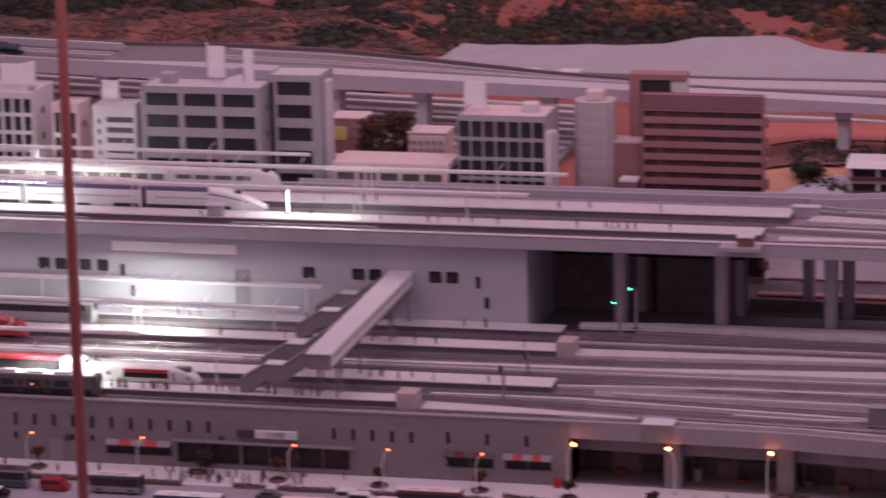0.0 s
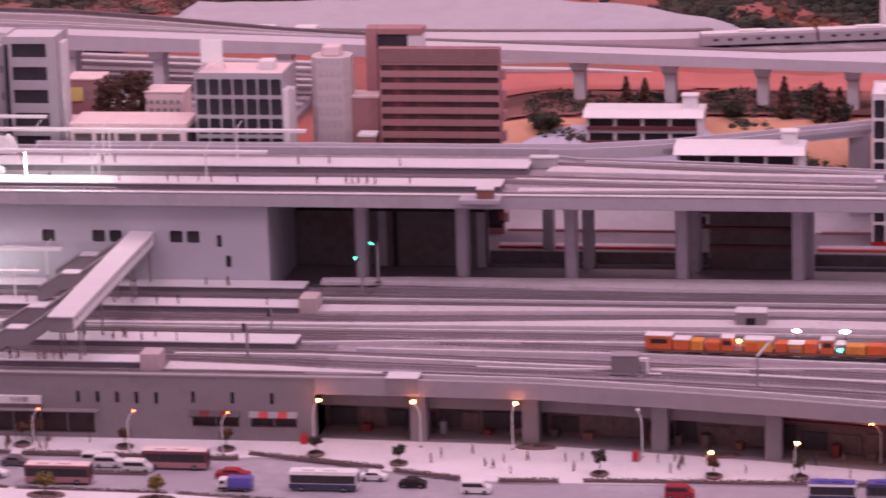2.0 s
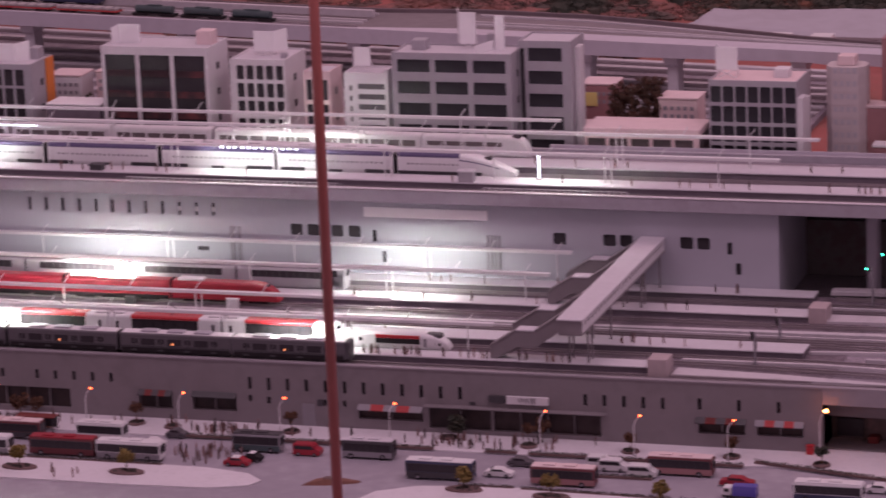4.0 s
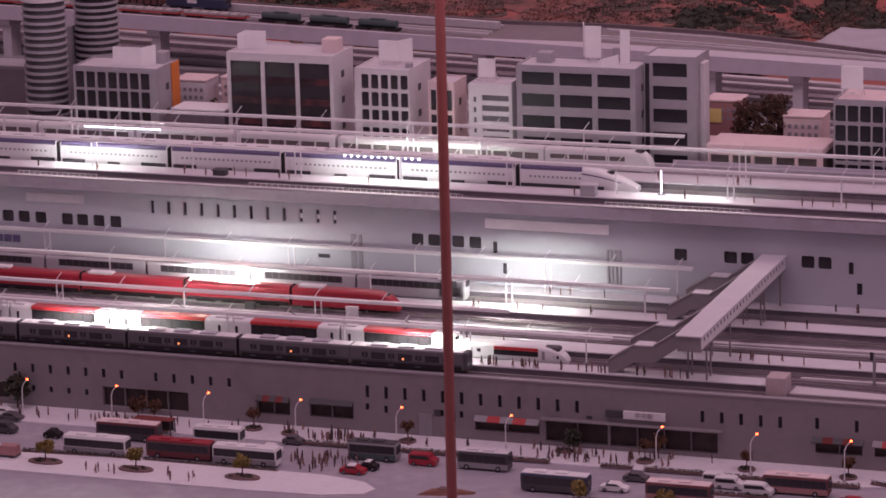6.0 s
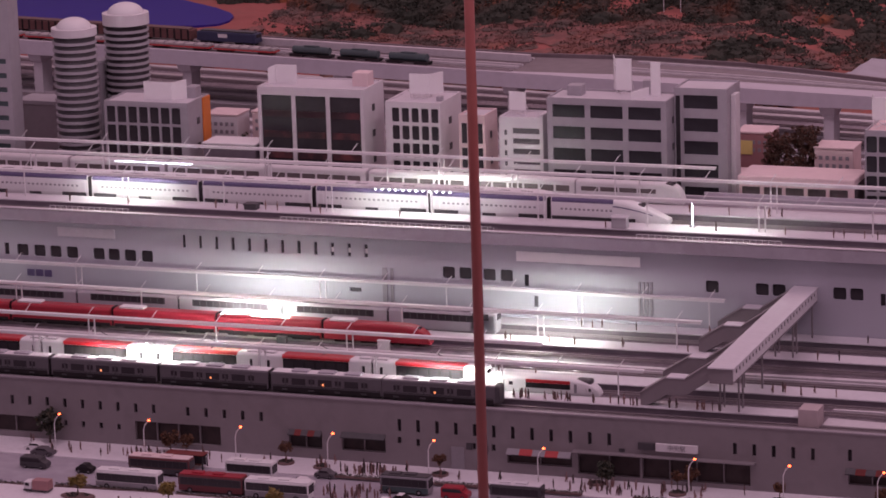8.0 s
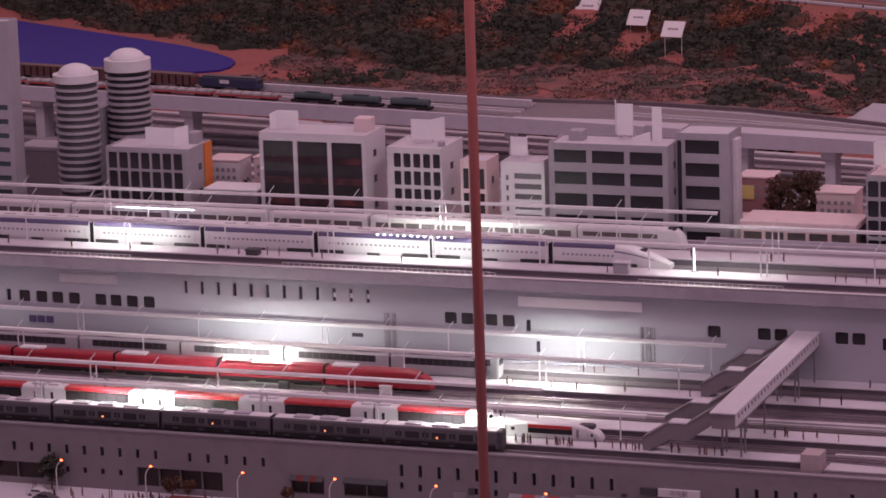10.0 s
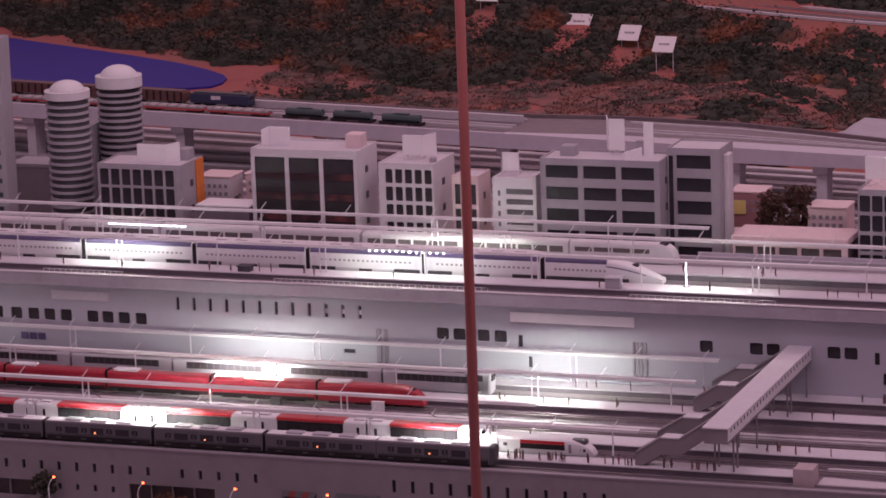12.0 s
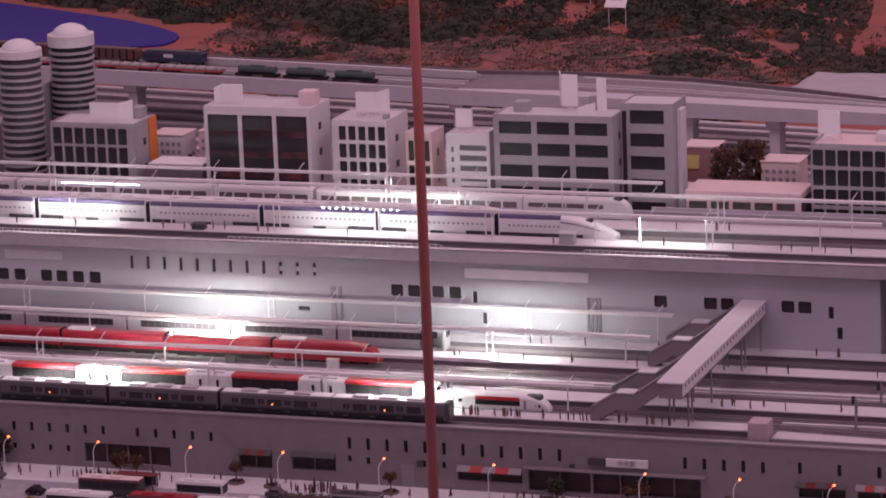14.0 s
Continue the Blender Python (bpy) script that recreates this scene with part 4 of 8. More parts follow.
    b, w, h = building("office_block", -2.2985, -2.173, 7.84, 0.115, 0.551, 1, 8, "tall grey office wing with wide dark windows", glass="bluewin", margin=(0.022, 0.010, 0.0, 0.022), first=0.033, side=5)
    boxpart("narrow_glazing", b, M["glass"], -w / 2 + 0.004, -w / 2 + 0.014, -0.001, 0.0005, 0.02, h - 0.012)
    boxpart("stair_tower", b, M["offwhite"], w / 2 + 0.0005, w / 2 + 0.012, 0.03, 0.07, 0, h - 0.012, 0.001)
    b, w, h = building("glass_office", -1.8375, -1.635, 7.78, 0.145, 0.481, 7, 8, "grey framed office block with black glazing and a rooftop sign", wall="tower", glass="bluewin", margin=(0.0035, 0.0076, 0.0037, 0.0078), first=0.018, side=0, roof="pinkish", soft=0.0045)
    roof_sign(b, -0.0955, -0.0455, 0.05, h, h + 0.072, lift=0.020)
    boxpart("sign_tip", b, M["white"], -0.0955, -0.0915, 0.0495, 0.0545, h + 0.0722, h + 0.079, 0.001)
    tank(b, 0.035, 0.07, 0.06, 0.10, h, h + 0.022, "offwhite")
    boxpart("stair_tower", b, M["offwhite"], w / 2 + 0.0005, w / 2 + 0.014, 0.04, 0.08, 0, h - 0.04, 0.001)
    boxpart("stair_tower", b, M["offwhite"], w / 2 + 0.0005, w / 2 + 0.0135, -0.004, 0.0395, 0, h - 0.03, 0.001)
    b, w, h = building("red_office", -1.427, -1.151, 7.85, 0.026, 0.527, 1, 14, "red-brown office block with dark ribbon windows", wall="redbrick", glass="redglass", margin=(0.004, 0.034, 0, 0.0145), roof="redbrick", parapet=0.004, first=0.0155)
    for k in range(8):
        boxpart("corner_fin", b, M["redbrick"], w / 2 + 0.0005, w / 2 + 0.010, 0.004, 0.026, 0.03 + k * 0.047, 0.052 + k * 0.047, 0.001)
    boxpart("top_band", b, M["redband"], -w / 2 - 0.0005, w / 2 + 0.0005, -0.0016, 0.0005, h - 0.029, h + 0.0035, 0.0004, "darker top band")
    frame_ = thing("red_tower", (-1.408, 7.95, ZG), "red frame tower with a dark glazed top beside the red office", "building")
    boxpart("left_leg", frame_, M["redbrick"], -0.066, -0.040, 0, 0.05, 0, 0.457, 0.001)
    boxpart("top_beam", frame_, M["redbrick"], -0.0395, 0.066, 0, 0.05, 0.443, 0.457, 0.001)
    boxpart("glazing", frame_, M["glass"], -0.039, 0.030, 0.004, 0.045, 0.0, 0.4425)
    boxpart("white_core", frame_, M["white"], 0.0305, 0.0655, 0.004, 0.045, 0.0, 0.4425, 0.001)
    s = thing("small_house", (-1.4575, 7.842, ZG), "small house with a bright white flat roof beside the annex", "house", "small houses")
    boxpart("body", s, M["redbrick"], -0.019, 0.019, 0, 0.04, 0, 0.2275, 0.001)
    boxpart("roof", s, M["signwhite"], -0.021, 0.021, -0.002, 0.042, 0.2277, 0.2347, 0.001)
    low = thing("low_annex", (-1.476, 7.90, ZG), "low red-brown annex with a pale roof edge", "building")
    boxpart("body", low, M["redbrick"], -0.037, 0.037, 0, 0.06, 0, 0.305, 0.001)
    boxpart("roof", low, M["pinkish"], -0.038, 0.038, -0.001, 0.061, 0.3052, 0.312, 0.001)
    # pale banded tower with cut corners
    t = thing("pale_tower", (-1.546, 7.88, ZG), "pale banded apartment tower with cut corners and a pink cap", "building")
    H = 0.402
    oct_ = [(-0.045, 0.018), (-0.03, 0.0), (0.03, 0.0), (0.045, 0.018), (0.045, 0.06), (0.03, 0.078), (-0.03, 0.078), (-0.045, 0.06)]
    bm = bmesh.new()
    loft(bm, [[(x, y, z) for x, y in oct_] for z in (0, H)])
    part("body", bm, M["paletower"], t)
    for k in range(13):
        bm = bmesh.new()
        loft(bm, [[(x * 1.02, (y - 0.039) * 1.02 + 0.039, z) for x, y in oct_] for z in (0.02 + k * 0.0295, 0.032 + k * 0.0295)])
        part("balcony_band", bm, M["paletower"], t)
        for i in range(4):
            boxpart("window_pane", t, M["palewin"], -0.026 + 0.0145 * i, -0.017 + 0.0145 * i, -0.0006, 0.0004, 0.034 + k * 0.0295, 0.046 + k * 0.0295)
    boxpart("cap", t, M["pinkish"], -0.02, 0.02, 0.02, 0.06, H, H + 0.022, 0.002, "pink cap")
    # banded round towers
    for x, y, r, top, n, collar, lab in ((-3.838, 7.89, 0.0545, 0.645, 29, 0.019, "round grey tower with dark window bands and a pale dome"), (-3.772, 8.05, 0.0565, 0.657, 32, 0.028, "taller round grey tower with dark window bands and a pale dome")):
        t = thing("round_tower", (x, y, ZG), lab, "tower", "round towers")
        h = top - ZG
        bm = bmesh.new()
        tube(bm, (0, 0, 0), (0, 0, h - 0.02), r - 0.004, seg=40)
        part("window_band", bm, M["darkgrey" if r < 0.055 else "glass"], t, "dark glazing behind the rings", True)
        ring = None
        for k in range(n):
            z = 0.01 + k * (h - collar - 0.012) / n
            if ring is None:
                bm = bmesh.new()
                tube(bm, (0, 0, 0), (0, 0, 0.0066), r, seg=40)
                ring = part("floor_ring", bm, M["tower"], t)
                ring.matrix_basis = pose(0, 0, z)
            else:
                share(ring, "floor_ring", pose(0, 0, z), t)
        bm = bmesh.new()
        tube(bm, (0, 0, h - collar), (0, 0, h), r + 0.0015, seg=40)
        part("top_ring", bm, M["offwhite"], t)
        bm = bmesh.new()
        bmesh.ops.create_uvsphere(bm, u_segments=32, v_segments=14, radius=r * 0.80, matrix=Matrix.Translation((0, 0, h - 0.002)) @ Matrix.Diagonal((1, 1, 0.62, 1)))
        part("dome", bm, M["white"], t, "pale dome", True)
    boxpart("lift_core", t, M["tower"], -0.080, -0.050, -0.06, 0.02, 0, 0.44, 0.001, "grey lift core beside the round tower")
    # tower at the far end of the row
    b, w, h = building("grey_tower", -4.16, -3.945, 7.75, 0.055, 0.787, 1, 14, "tall grey tower block with pale green window bands", glass="tank", margin=(0.012, 0.2, 0, 0.022))
    low = thing("low_shed", (-4.006, 8.0, ZG), "low mauve-grey building behind the round towers", "building")
    boxpart("body", low, M["parapet"], -0.057, 0.057, 0, 0.09, 0, 0.325, 0.001)
    boxpart("roof", low, M["tower"], -0.059, 0.059, -0.002, 0.092, 0.3252, 0.335, 0.001)
    boxpart("orange_door", low, M["orangesign"], 0.058, 0.061, 0.01, 0.03, 0.20, 0.285)
    # low roofs and small blocks between the offices
    low = thing("low_hall", (-1.988, 7.75, ZG), "long low hall with a pale pink roof and dark openings", "building")
    bm = bmesh.new()
    holed(bm, -0.133, 0.133, 0, 0.262, 0, 0.006, [(-0.128 + 0.051 * i, -0.085 + 0.051 * i, 0.18 + 0.04 * j, 0.213 + 0.04 * j) for i in range(5) for j in range(2)])
    part("front_wall", bm, M["pinkish"], low)
    boxpart("body", low, M["dim"], -0.132, 0.132, 0.0065, 0.11, 0, 0.262)
    boxpart("roof", low, M["pinkish"], -0.136, 0.136, -0.006, 0.115, 0.2625, 0.279, 0.003)
    for x0, x1, y, top, m, lab in ((-2.009, -1.916, 8.0, 0.398, "pinkish", "small pink block with two rows of windows"), (-2.223, -2.14, 8.1, 0.407, "redbrick", "small dark pink house with a yellow panel"), (-2.20, -2.08, 7.95, 0.335, "pinkish", "low pink roofed shed"),
                                   (-3.548, -3.462, 8.0, 0.420, "offwhite", "small pale house with dark windows behind the offices"), (-3.468, -3.332, 7.80, 0.391, "edge", "low building with a bright white roof"), (-3.435, -3.36, 8.03, 0.425, "pinkish", "small pink house behind the offices")):
        s = thing("small_house", ((x0 + x1) / 2, y, ZG), lab, "house", "small houses")
        w, h = x1 - x0, top - ZG
        boxpart("body", s, M[m], -w / 2, w / 2, 0, 0.08, 0, h - 0.006, 0.002)
        boxpart("roof", s, M["signwhite" if "low building" in lab else "pinkish"], -w / 2 - 0.002, w / 2 + 0.002, -0.002, 0.082, h - 0.0055, h, 0.002)
        if "windows" in lab or "house" in lab:
            for i in range(5):
                for j in range(2):
                    xx = -w / 2 + w * (0.12 + 0.17 * i)
                    boxpart("window_pane", s, M["grey"], xx, xx + w * 0.09, -0.0012, 0.0005, h - 0.030 - 0.019 * j, h - 0.021 - 0.019 * j)
        if "yellow" in lab:
            boxpart("yellow_panel", s, M["yellow"], -w / 2 + 0.001, -w / 2 + 0.040, -0.004, -0.0005, h - 0.055, h - 0.022, 0.001, "pale yellow panel")
    for x0, x1, y, top, lab in ((-0.993, -0.720, 8.10, 0.331, "long two-storey house with a white roof and red balconies"), (-0.742, -0.462, 7.66, 0.3460, "long low house with a white roof")):
        s = thing("long_house", ((x0 + x1) / 2, y, ZG), lab, "house", "long houses")
        w, h = x1 - x0, top - ZG
        bm = bmesh.new()
        holed(bm, -w / 2 + 0.004, w / 2 - 0.012, 0, h - 0.012, 0, 0.006, [(-w / 2 + 0.010 + 0.064 * i, -w / 2 + 0.066 + 0.064 * i, h - 0.0325 - 0.034 * j, h - 0.0140 - 0.034 * j) for i in range(4) for j in range(5)])
        part("front_wall", bm, M["offwhite"], s)
        boxpart("dark_core", s, M["glass"], -w / 2 + 0.005, w / 2 - 0.013, 0.0065, 0.085, 0, h - 0.012)
        for j in range(5):
            boxpart("balcony", s, M["maroon"], -w / 2 + 0.006, w / 2 - 0.014, -0.008, -0.0005, h - 0.0395 - 0.034 * j, h - 0.0305 - 0.034 * j, 0.001, "dark red balcony front")
        boxpart("end_wall", s, M["white"], w / 2 - 0.0115, w / 2, -0.006, 0.092, 0, h - 0.010, 0.001)
        bm = bmesh.new()
        loft(bm, [[(x, -0.012, h - 0.0095), (x, 0.095, h - 0.0095), (x, 0.088, h + 0.004), (x, 0.012, h + 0.004)] for x in (-w / 2 - 0.003, w / 2 + 0.003)])
        part("roof", bm, M["white"], s, "white flat-topped roof")
        boxpart("chimney_block", s, M["white"], w * 0.32, w * 0.32 + 0.034, 0.04, 0.07, h + 0.002, h + 0.030, 0.002)
        boxpart("chimney_cap", s, M["white"], w * 0.32 - 0.003, w * 0.32 + 0.037, 0.037, 0.073, h + 0.0302, h + 0.034, 0.001)
    b, w, h = building("office_block", -0.3195, -0.1175, 7.784, 0.145, 0.4395, 7, 7, "white office block with a grid of rounded black windows", wall="offwhite", glass="bluewin", margin=(0.0045, 0.0075, 0.0045, 0.0063), first=0.0093, side=0, roof="white", soft=0.0045)
    roof_sign(b, 0.0, 0.074, 0.07, h, h + 0.045, braces=False, wing="right")
    boxpart("red_plinth", b, M["brightred"], -w / 2 - 0.001, w / 2 + 0.001, -0.002, -0.0005, 0.0, 0.012)
    tank(b, -0.075, -0.065, 0.035, 0.045, h, h + 0.012, "offwhite")
    b, w, h = building("grey_tower", -0.103, 0.20, 7.95, 0.08, 0.462, 10, 13, "broad grey-brown block with many small windows", wall="tower", glass="grey", margin=(0.010, 0.03, 0.012, 0.014), roof="redbrick", parapet=0.01)
    boxpart("brown_top", b, M["redbrick"], -w / 2 - 0.10, w / 2, 0.085, 0.18, 0.32, h + 0.004, 0.001)


buildings()


# ---- trains ----
def section(w, h, z0, k=0.28):
    """Half-rounded cross-section of a carriage, as (y, z)."""
    r = w * k
    pts = [(-w, z0 + h * 0.06), (-w, z0 + h - r)]
    for i in range(1, 5):
        a = math.pi / 2 * i / 5
        pts.append((-w + r * (1 - math.cos(a)), z0 + h - r + r * math.sin(a)))
    pts += [(-w + r, z0 + h), (w - r, z0 + h)]
    for i in range(1, 5):
        a = math.pi / 2 * (1 - i / 5)
        pts.append((w - r * (1 - math.cos(a)), z0 + h - r + r * math.sin(a)))
    pts += [(w, z0 + h - r), (w, z0 + h * 0.06), (w * 0.8, z0), (-w * 0.8, z0)]
    return pts


def carriage(name, length, w, h, body, label, group, nose=0.0, blunt=0.5, k=0.28, z0=0.006, duck=False):
    """A carriage that starts at x = 0 and reaches back to -length; nose: how long its front tapers."""
    c = thing(name, (0, 0, -5), label, "train car", group)
    bm = bmesh.new()
    rings = []
    xs = [-length, -length + 0.002] + ([-nose * (1 - t / 16) for t in range(16)] + [-0.0005] if nose else [-0.002, 0.0])
    for x in xs:
        s = 1.0
        if nose and x > -nose:
            t = 1 + x / nose
            s = max(math.sqrt(max(1 - t ** (1.6 + blunt), 0)), 0.12)
            if duck:
                s = 1 - 0.80 * t ** 1.7
        narrow = 0.62 + 0.38 * s if s < 1 else (0.99 if x in (-length, 0.0) else 1)
        rings.append([(x, y * narrow, z0 + (z - z0) * s) for y, z in section(w, h, z0, k)])
    loft(bm, rings)
    part("body", bm, M[body], c, smooth=False)
    for x in (-length * 0.82, -length * 0.2):
        bm = bmesh.new()
        box(bm, x - 0.022, x + 0.022, -w * 0.72, w * 0.72, 0.0012, z0 + 0.001, 0.0008)
        part("bogie", bm, M["black"], c)
    bm = bmesh.new()
    box(bm, -length * 0.66, -length * 0.34, -w * 0.75, w * 0.75, 0.0022, z0 + 0.0005, 0.0006)
    part("underfloor_box", bm, M["black"], c)
    return c


def window_row(c, x0, x1, n, w, z0, z1, mat="glass", fill=0.62, name="window"):
    step = (x1 - x0) / n
    first = None
    for i in range(n):
        m = pose(x0 + (i + 0.5) * step, -w, (z0 + z1) / 2)
        if first is None:
            first = boxpart(name, c, M[mat], -step * fill / 2, step * fill / 2, -0.0005, 0.0006, -(z1 - z0) / 2, (z1 - z0) / 2)
            first.matrix_basis = m
        else:
            share(first, name, m, c)


def roof_shell(bm, w, h, k, low, x0, x1, swell=1.02):
    """The part of a carriage section above a height, as a thin cover."""
    ring = [(y * swell, z + 0.0007) for y, z in section(w, h, 0.006, k) if z > low + 0.0012]
    ring = [(-w * swell, low)] + ring + [(w * swell, low)]
    loft(bm, [[(x, y, z) for y, z in ring] for x in (x0, x1)])


def bullet_train(x, y, n, lead_label, label, group):
    """White high-speed train with a violet roof band and a long nose at x."""
    L, w, h = 0.2685, 0.0205, 0.052
    lead = carriage("bullet_train_car", L, w, h, "white", lead_label, group, nose=0.14, blunt=0.25, k=0.45, duck=True)
    window_row(lead, -L + 0.02, -0.125, 12, w, 0.030, 0.0345, "grey", 0.5)
    bm = bmesh.new()
    roof_shell(bm, w, h, 0.45, 0.0475, -L + 0.002, -0.125)
    part("roof_cowl", bm, M["purple"], lead, "violet roof")
    bm = bmesh.new()
    rings = []
    for q in range(7):
        xx = -0.126 + q * 0.015
        t_ = max(1 + xx / 0.14, 0)
        s_ = 1 - 0.80 * t_ ** 1.7
        rings.append([(xx, y_ * (0.62 + 0.38 * s_) * 1.012, 0.006 + (z_ - 0.006) * s_ * 1.004) for y_, z_ in ((-w, 0.0415), (-w, 0.0445), (w, 0.0445), (w, 0.0415))])
    loft(bm, rings)
    part("violet_stripe", bm, M["purple"], lead, "violet stripe along the nose")
    boxpart("cab_window", lead, M["glass"], -0.078, -0.058, -0.0085, 0.0085, 0.034, 0.0460, 0.002)
    boxpart("skirt", lead, M["darkgrey"], -L + 0.002, -0.075, -w - 0.0006, w + 0.0006, 0.0035, 0.0165, 0.0006, "dark underframe skirt")
    lead.matrix_basis = pose(x, y, ZU + 0.0046)
    mid = carriage("bullet_train_car", L, w, h, "white", label, group, k=0.45)
    window_row(mid, -L + 0.022, -0.022, 20, w, 0.030, 0.0345, "grey", 0.5)
    boxpart("skirt", mid, M["offwhite"], -L + 0.002, -0.002, -w - 0.0004, w + 0.0004, 0.0075, 0.0165, 0.0006)
    for a, b_ in ((-L + 0.004, -L + 0.062), (-L + 0.118, -L + 0.150), (-0.066, -0.004)):
        boxpart("bogie_cover", mid, M["darkgrey"], a, b_, -w - 0.0010, w + 0.0010, 0.0035, 0.0172 if b_ - a > 0.05 else 0.0150, 0.0015, "dark bogie cover")
    for xx in (-L + 0.012, -0.012):
        boxpart("door", mid, M["offwhite"], xx - 0.005, xx + 0.005, -w - 0.0006, -w + 0.0004, 0.018, 0.040)
    bm = bmesh.new()
    roof_shell(bm, w, h, 0.45, 0.0475, -L + 0.002, -0.002)
    part("roof_cowl", bm, M["purple"], mid, "violet roof")
    for xx in (-L * 0.80, -L * 0.62, -L * 0.40, -L * 0.2):
        boxpart("roof_unit", mid, M["darkgrey"], xx - 0.014, xx + 0.014, -0.008, 0.008, 0.0592, 0.0625, 0.001)
    boxpart("gangway", mid, M["black"], 0.0, 0.0105, -w * 0.9, w * 0.9, 0.004, 0.054, 0.001, "black gangway bellows")
    mid.matrix_basis = pose(x - 0.279, y, ZU + 0.0046)
    for i in range(2, n):
        copy_thing(mid, pose(x - 0.279 * i, y, ZU + 0.0046))


def trains():
    bullet_train(-2.182, 7.402, 7, "white high-speed train nose car with a violet roof", "white high-speed train car with small windows and violet roof", "front high-speed train")
    # second high-speed train
    L, w, h = 0.27, 0.0205, 0.050
    lead = carriage("express_train_car", L, w, h, "white", "white express nose car with dark window line beside the island platform", "second high-speed train", nose=0.13, blunt=0.2, k=0.45, duck=True)
    window_row(lead, -L + 0.015, -0.12, 6, w, 0.034, 0.0385, "glass", 0.7)
    lead.matrix_basis = pose(-2.383, 7.449, ZU + 0.0046)
    mid = carriage("express_train_car", L, w, h, "white", "white express car with dark window line beside the island platform", "second high-speed train", k=0.45)
    window_row(mid, -L + 0.075, -L + 0.187, 5, w, 0.034, 0.0385, "glass", 0.72)
    boxpart("gangway", mid, M["black"], 0.0, 0.0055, -w * 0.9, w * 0.9, 0.006, 0.050, 0.001)
    mid.matrix_basis = pose(-2.383 - 0.276, 7.449, ZU + 0.0046)
    for i in range(2, 7):
        copy_thing(mid, pose(-2.383 - 0.276 * i, 7.449, ZU + 0.0046))
    # third train, dark red cars behind a round white nose
    lead = carriage("railcar", 0.25, 0.0195, 0.046, "white", "round-nosed white train car with a dark windscreen", "rear train", nose=0.045, blunt=1.3, k=0.5)
    boxpart("windscreen", lead, M["glass"], -0.046, -0.022, -0.0150, 0.0150, 0.036, 0.0525, 0.005)
    window_row(lead, -0.24, -0.06, 4, 0.0195, 0.030, 0.040, "dim", 0.9)
    lead.matrix_basis = pose(-2.206, 7.600, ZU + 0.0046)
    mid = carriage("railcar", 0.245, 0.0195, 0.046, "offwhite", "pale train car with dark red window panels", "rear train", k=0.4)
    window_row(mid, -0.235, -0.01, 6, 0.0195, 0.026, 0.040, "dim", 0.85)
    mid.matrix_basis = pose(-2.206 - 0.253, 7.600, ZU + 0.0046)
    for i in range(2, 7):
        copy_thing(mid, pose(-2.206 - 0.253 * i, 7.600, ZU + 0.0046))
    # silver commuter train at the front edge
    zc = ZB + 0.0046
    L, w, h = 0.243, 0.0178, 0.0385
    car = carriage("commuter_train_car", L, w, h, "silver", "dark silver commuter train car with dark windows and a grey roof", "commuter train", k=0.22)
    for k in range(4):
        xx = -L + 0.032 + k * 0.058
        door = boxpart("door", car, M["silver"], xx - 0.0085, xx + 0.0085, -w - 0.0006, -w + 0.0004, 0.0186, 0.036)
        for e in (-0.0042, 0.0042):
            boxpart("door_window", door, M["glass"], xx + e - 0.0022, xx + e + 0.0022, -w - 0.0012, -w - 0.0007, 0.0235, 0.0335)
        boxpart("door_seam", door, M["black"], xx - 0.0004, xx + 0.0004, -w - 0.0012, -w - 0.0007, 0.0186, 0.036)
        boxpart("underfloor_gear", car, M["darkgrey"], xx - 0.008, xx + 0.004, -w - 0.0012, -w + 0.002, 0.0075, 0.0115, 0.0005)
    for k in range(3):
        xx = -L + 0.061 + k * 0.058
        boxpart("window", car, M["glass"], xx - 0.0150, xx + 0.0150, -w - 0.0006, -w + 0.0004, 0.0205, 0.034, 0.0002)
        boxpart("roof_unit", car, M["deck"], xx - 0.018, xx + 0.018, -0.011, 0.011, h + 0.007, h + 0.0105, 0.0012)
    boxpart("lower_skirt", car, M["black"], -L + 0.003, -0.003, -w - 0.0004, w, 0.004, 0.0184)
    # Flat roof strip, paler than the silver body.
    boxpart("roof", car, M["offwhite"], -L + 0.002, -0.002, -0.0145, 0.0145, h + 0.0058, h + 0.0068, 0.0004, "pale train roof")
    boxpart("lit_window", car, M["winlit"], -L + 0.113, -L + 0.1168, -w - 0.0011, -w - 0.0007, 0.022, 0.0258, 0.0, "warm lit window")
    boxpart("gangway", car, M["black"], 0.0, 0.005, -w * 0.6, w * 0.6, 0.006, 0.040, 0.001)
    boxpart("stripe", car, M["darkgrey"], -L + 0.003, -0.003, -w - 0.0008, -w + 0.0002, 0.015, 0.0178)
    car.matrix_basis = pose(-2.316 - 0.25, 6.625, zc)
    for i in range(2, 7):
        copy_thing(car, pose(-2.316 - 0.25 * i, 6.625, zc))
    lead = copy_thing(car, pose(-2.322, 6.625, zc))
    tagged(lead, "dark silver commuter train end car with a rounded front", group="commuter train")
    for o in list(lead.children):
        if o.name.startswith("gangway"):
            bpy.data.objects.remove(o)
    bm = bmesh.new()
    loft(bm, [[(x, y * s, 0.007 + (z - 0.006) * q) for y, z in section(w, h, 0.006, 0.25)] for x, s, q in ((0.0, 0.99, 0.985), (0.006, 0.95, 0.97), (0.009, 0.82, 0.90))])
    part("cab_front", bm, M["darkgrey"], lead)
    # white and red express
    L, w, h = 0.247, 0.0180, 0.046
    car = carriage("red_white_train_car", L, w, h, "white", "white express train car with red roof and black window band", "red and white express", k=0.3)
    bm = bmesh.new()
    roof_shell(bm, w, h, 0.3, 0.0462, -L + 0.049, -0.047)
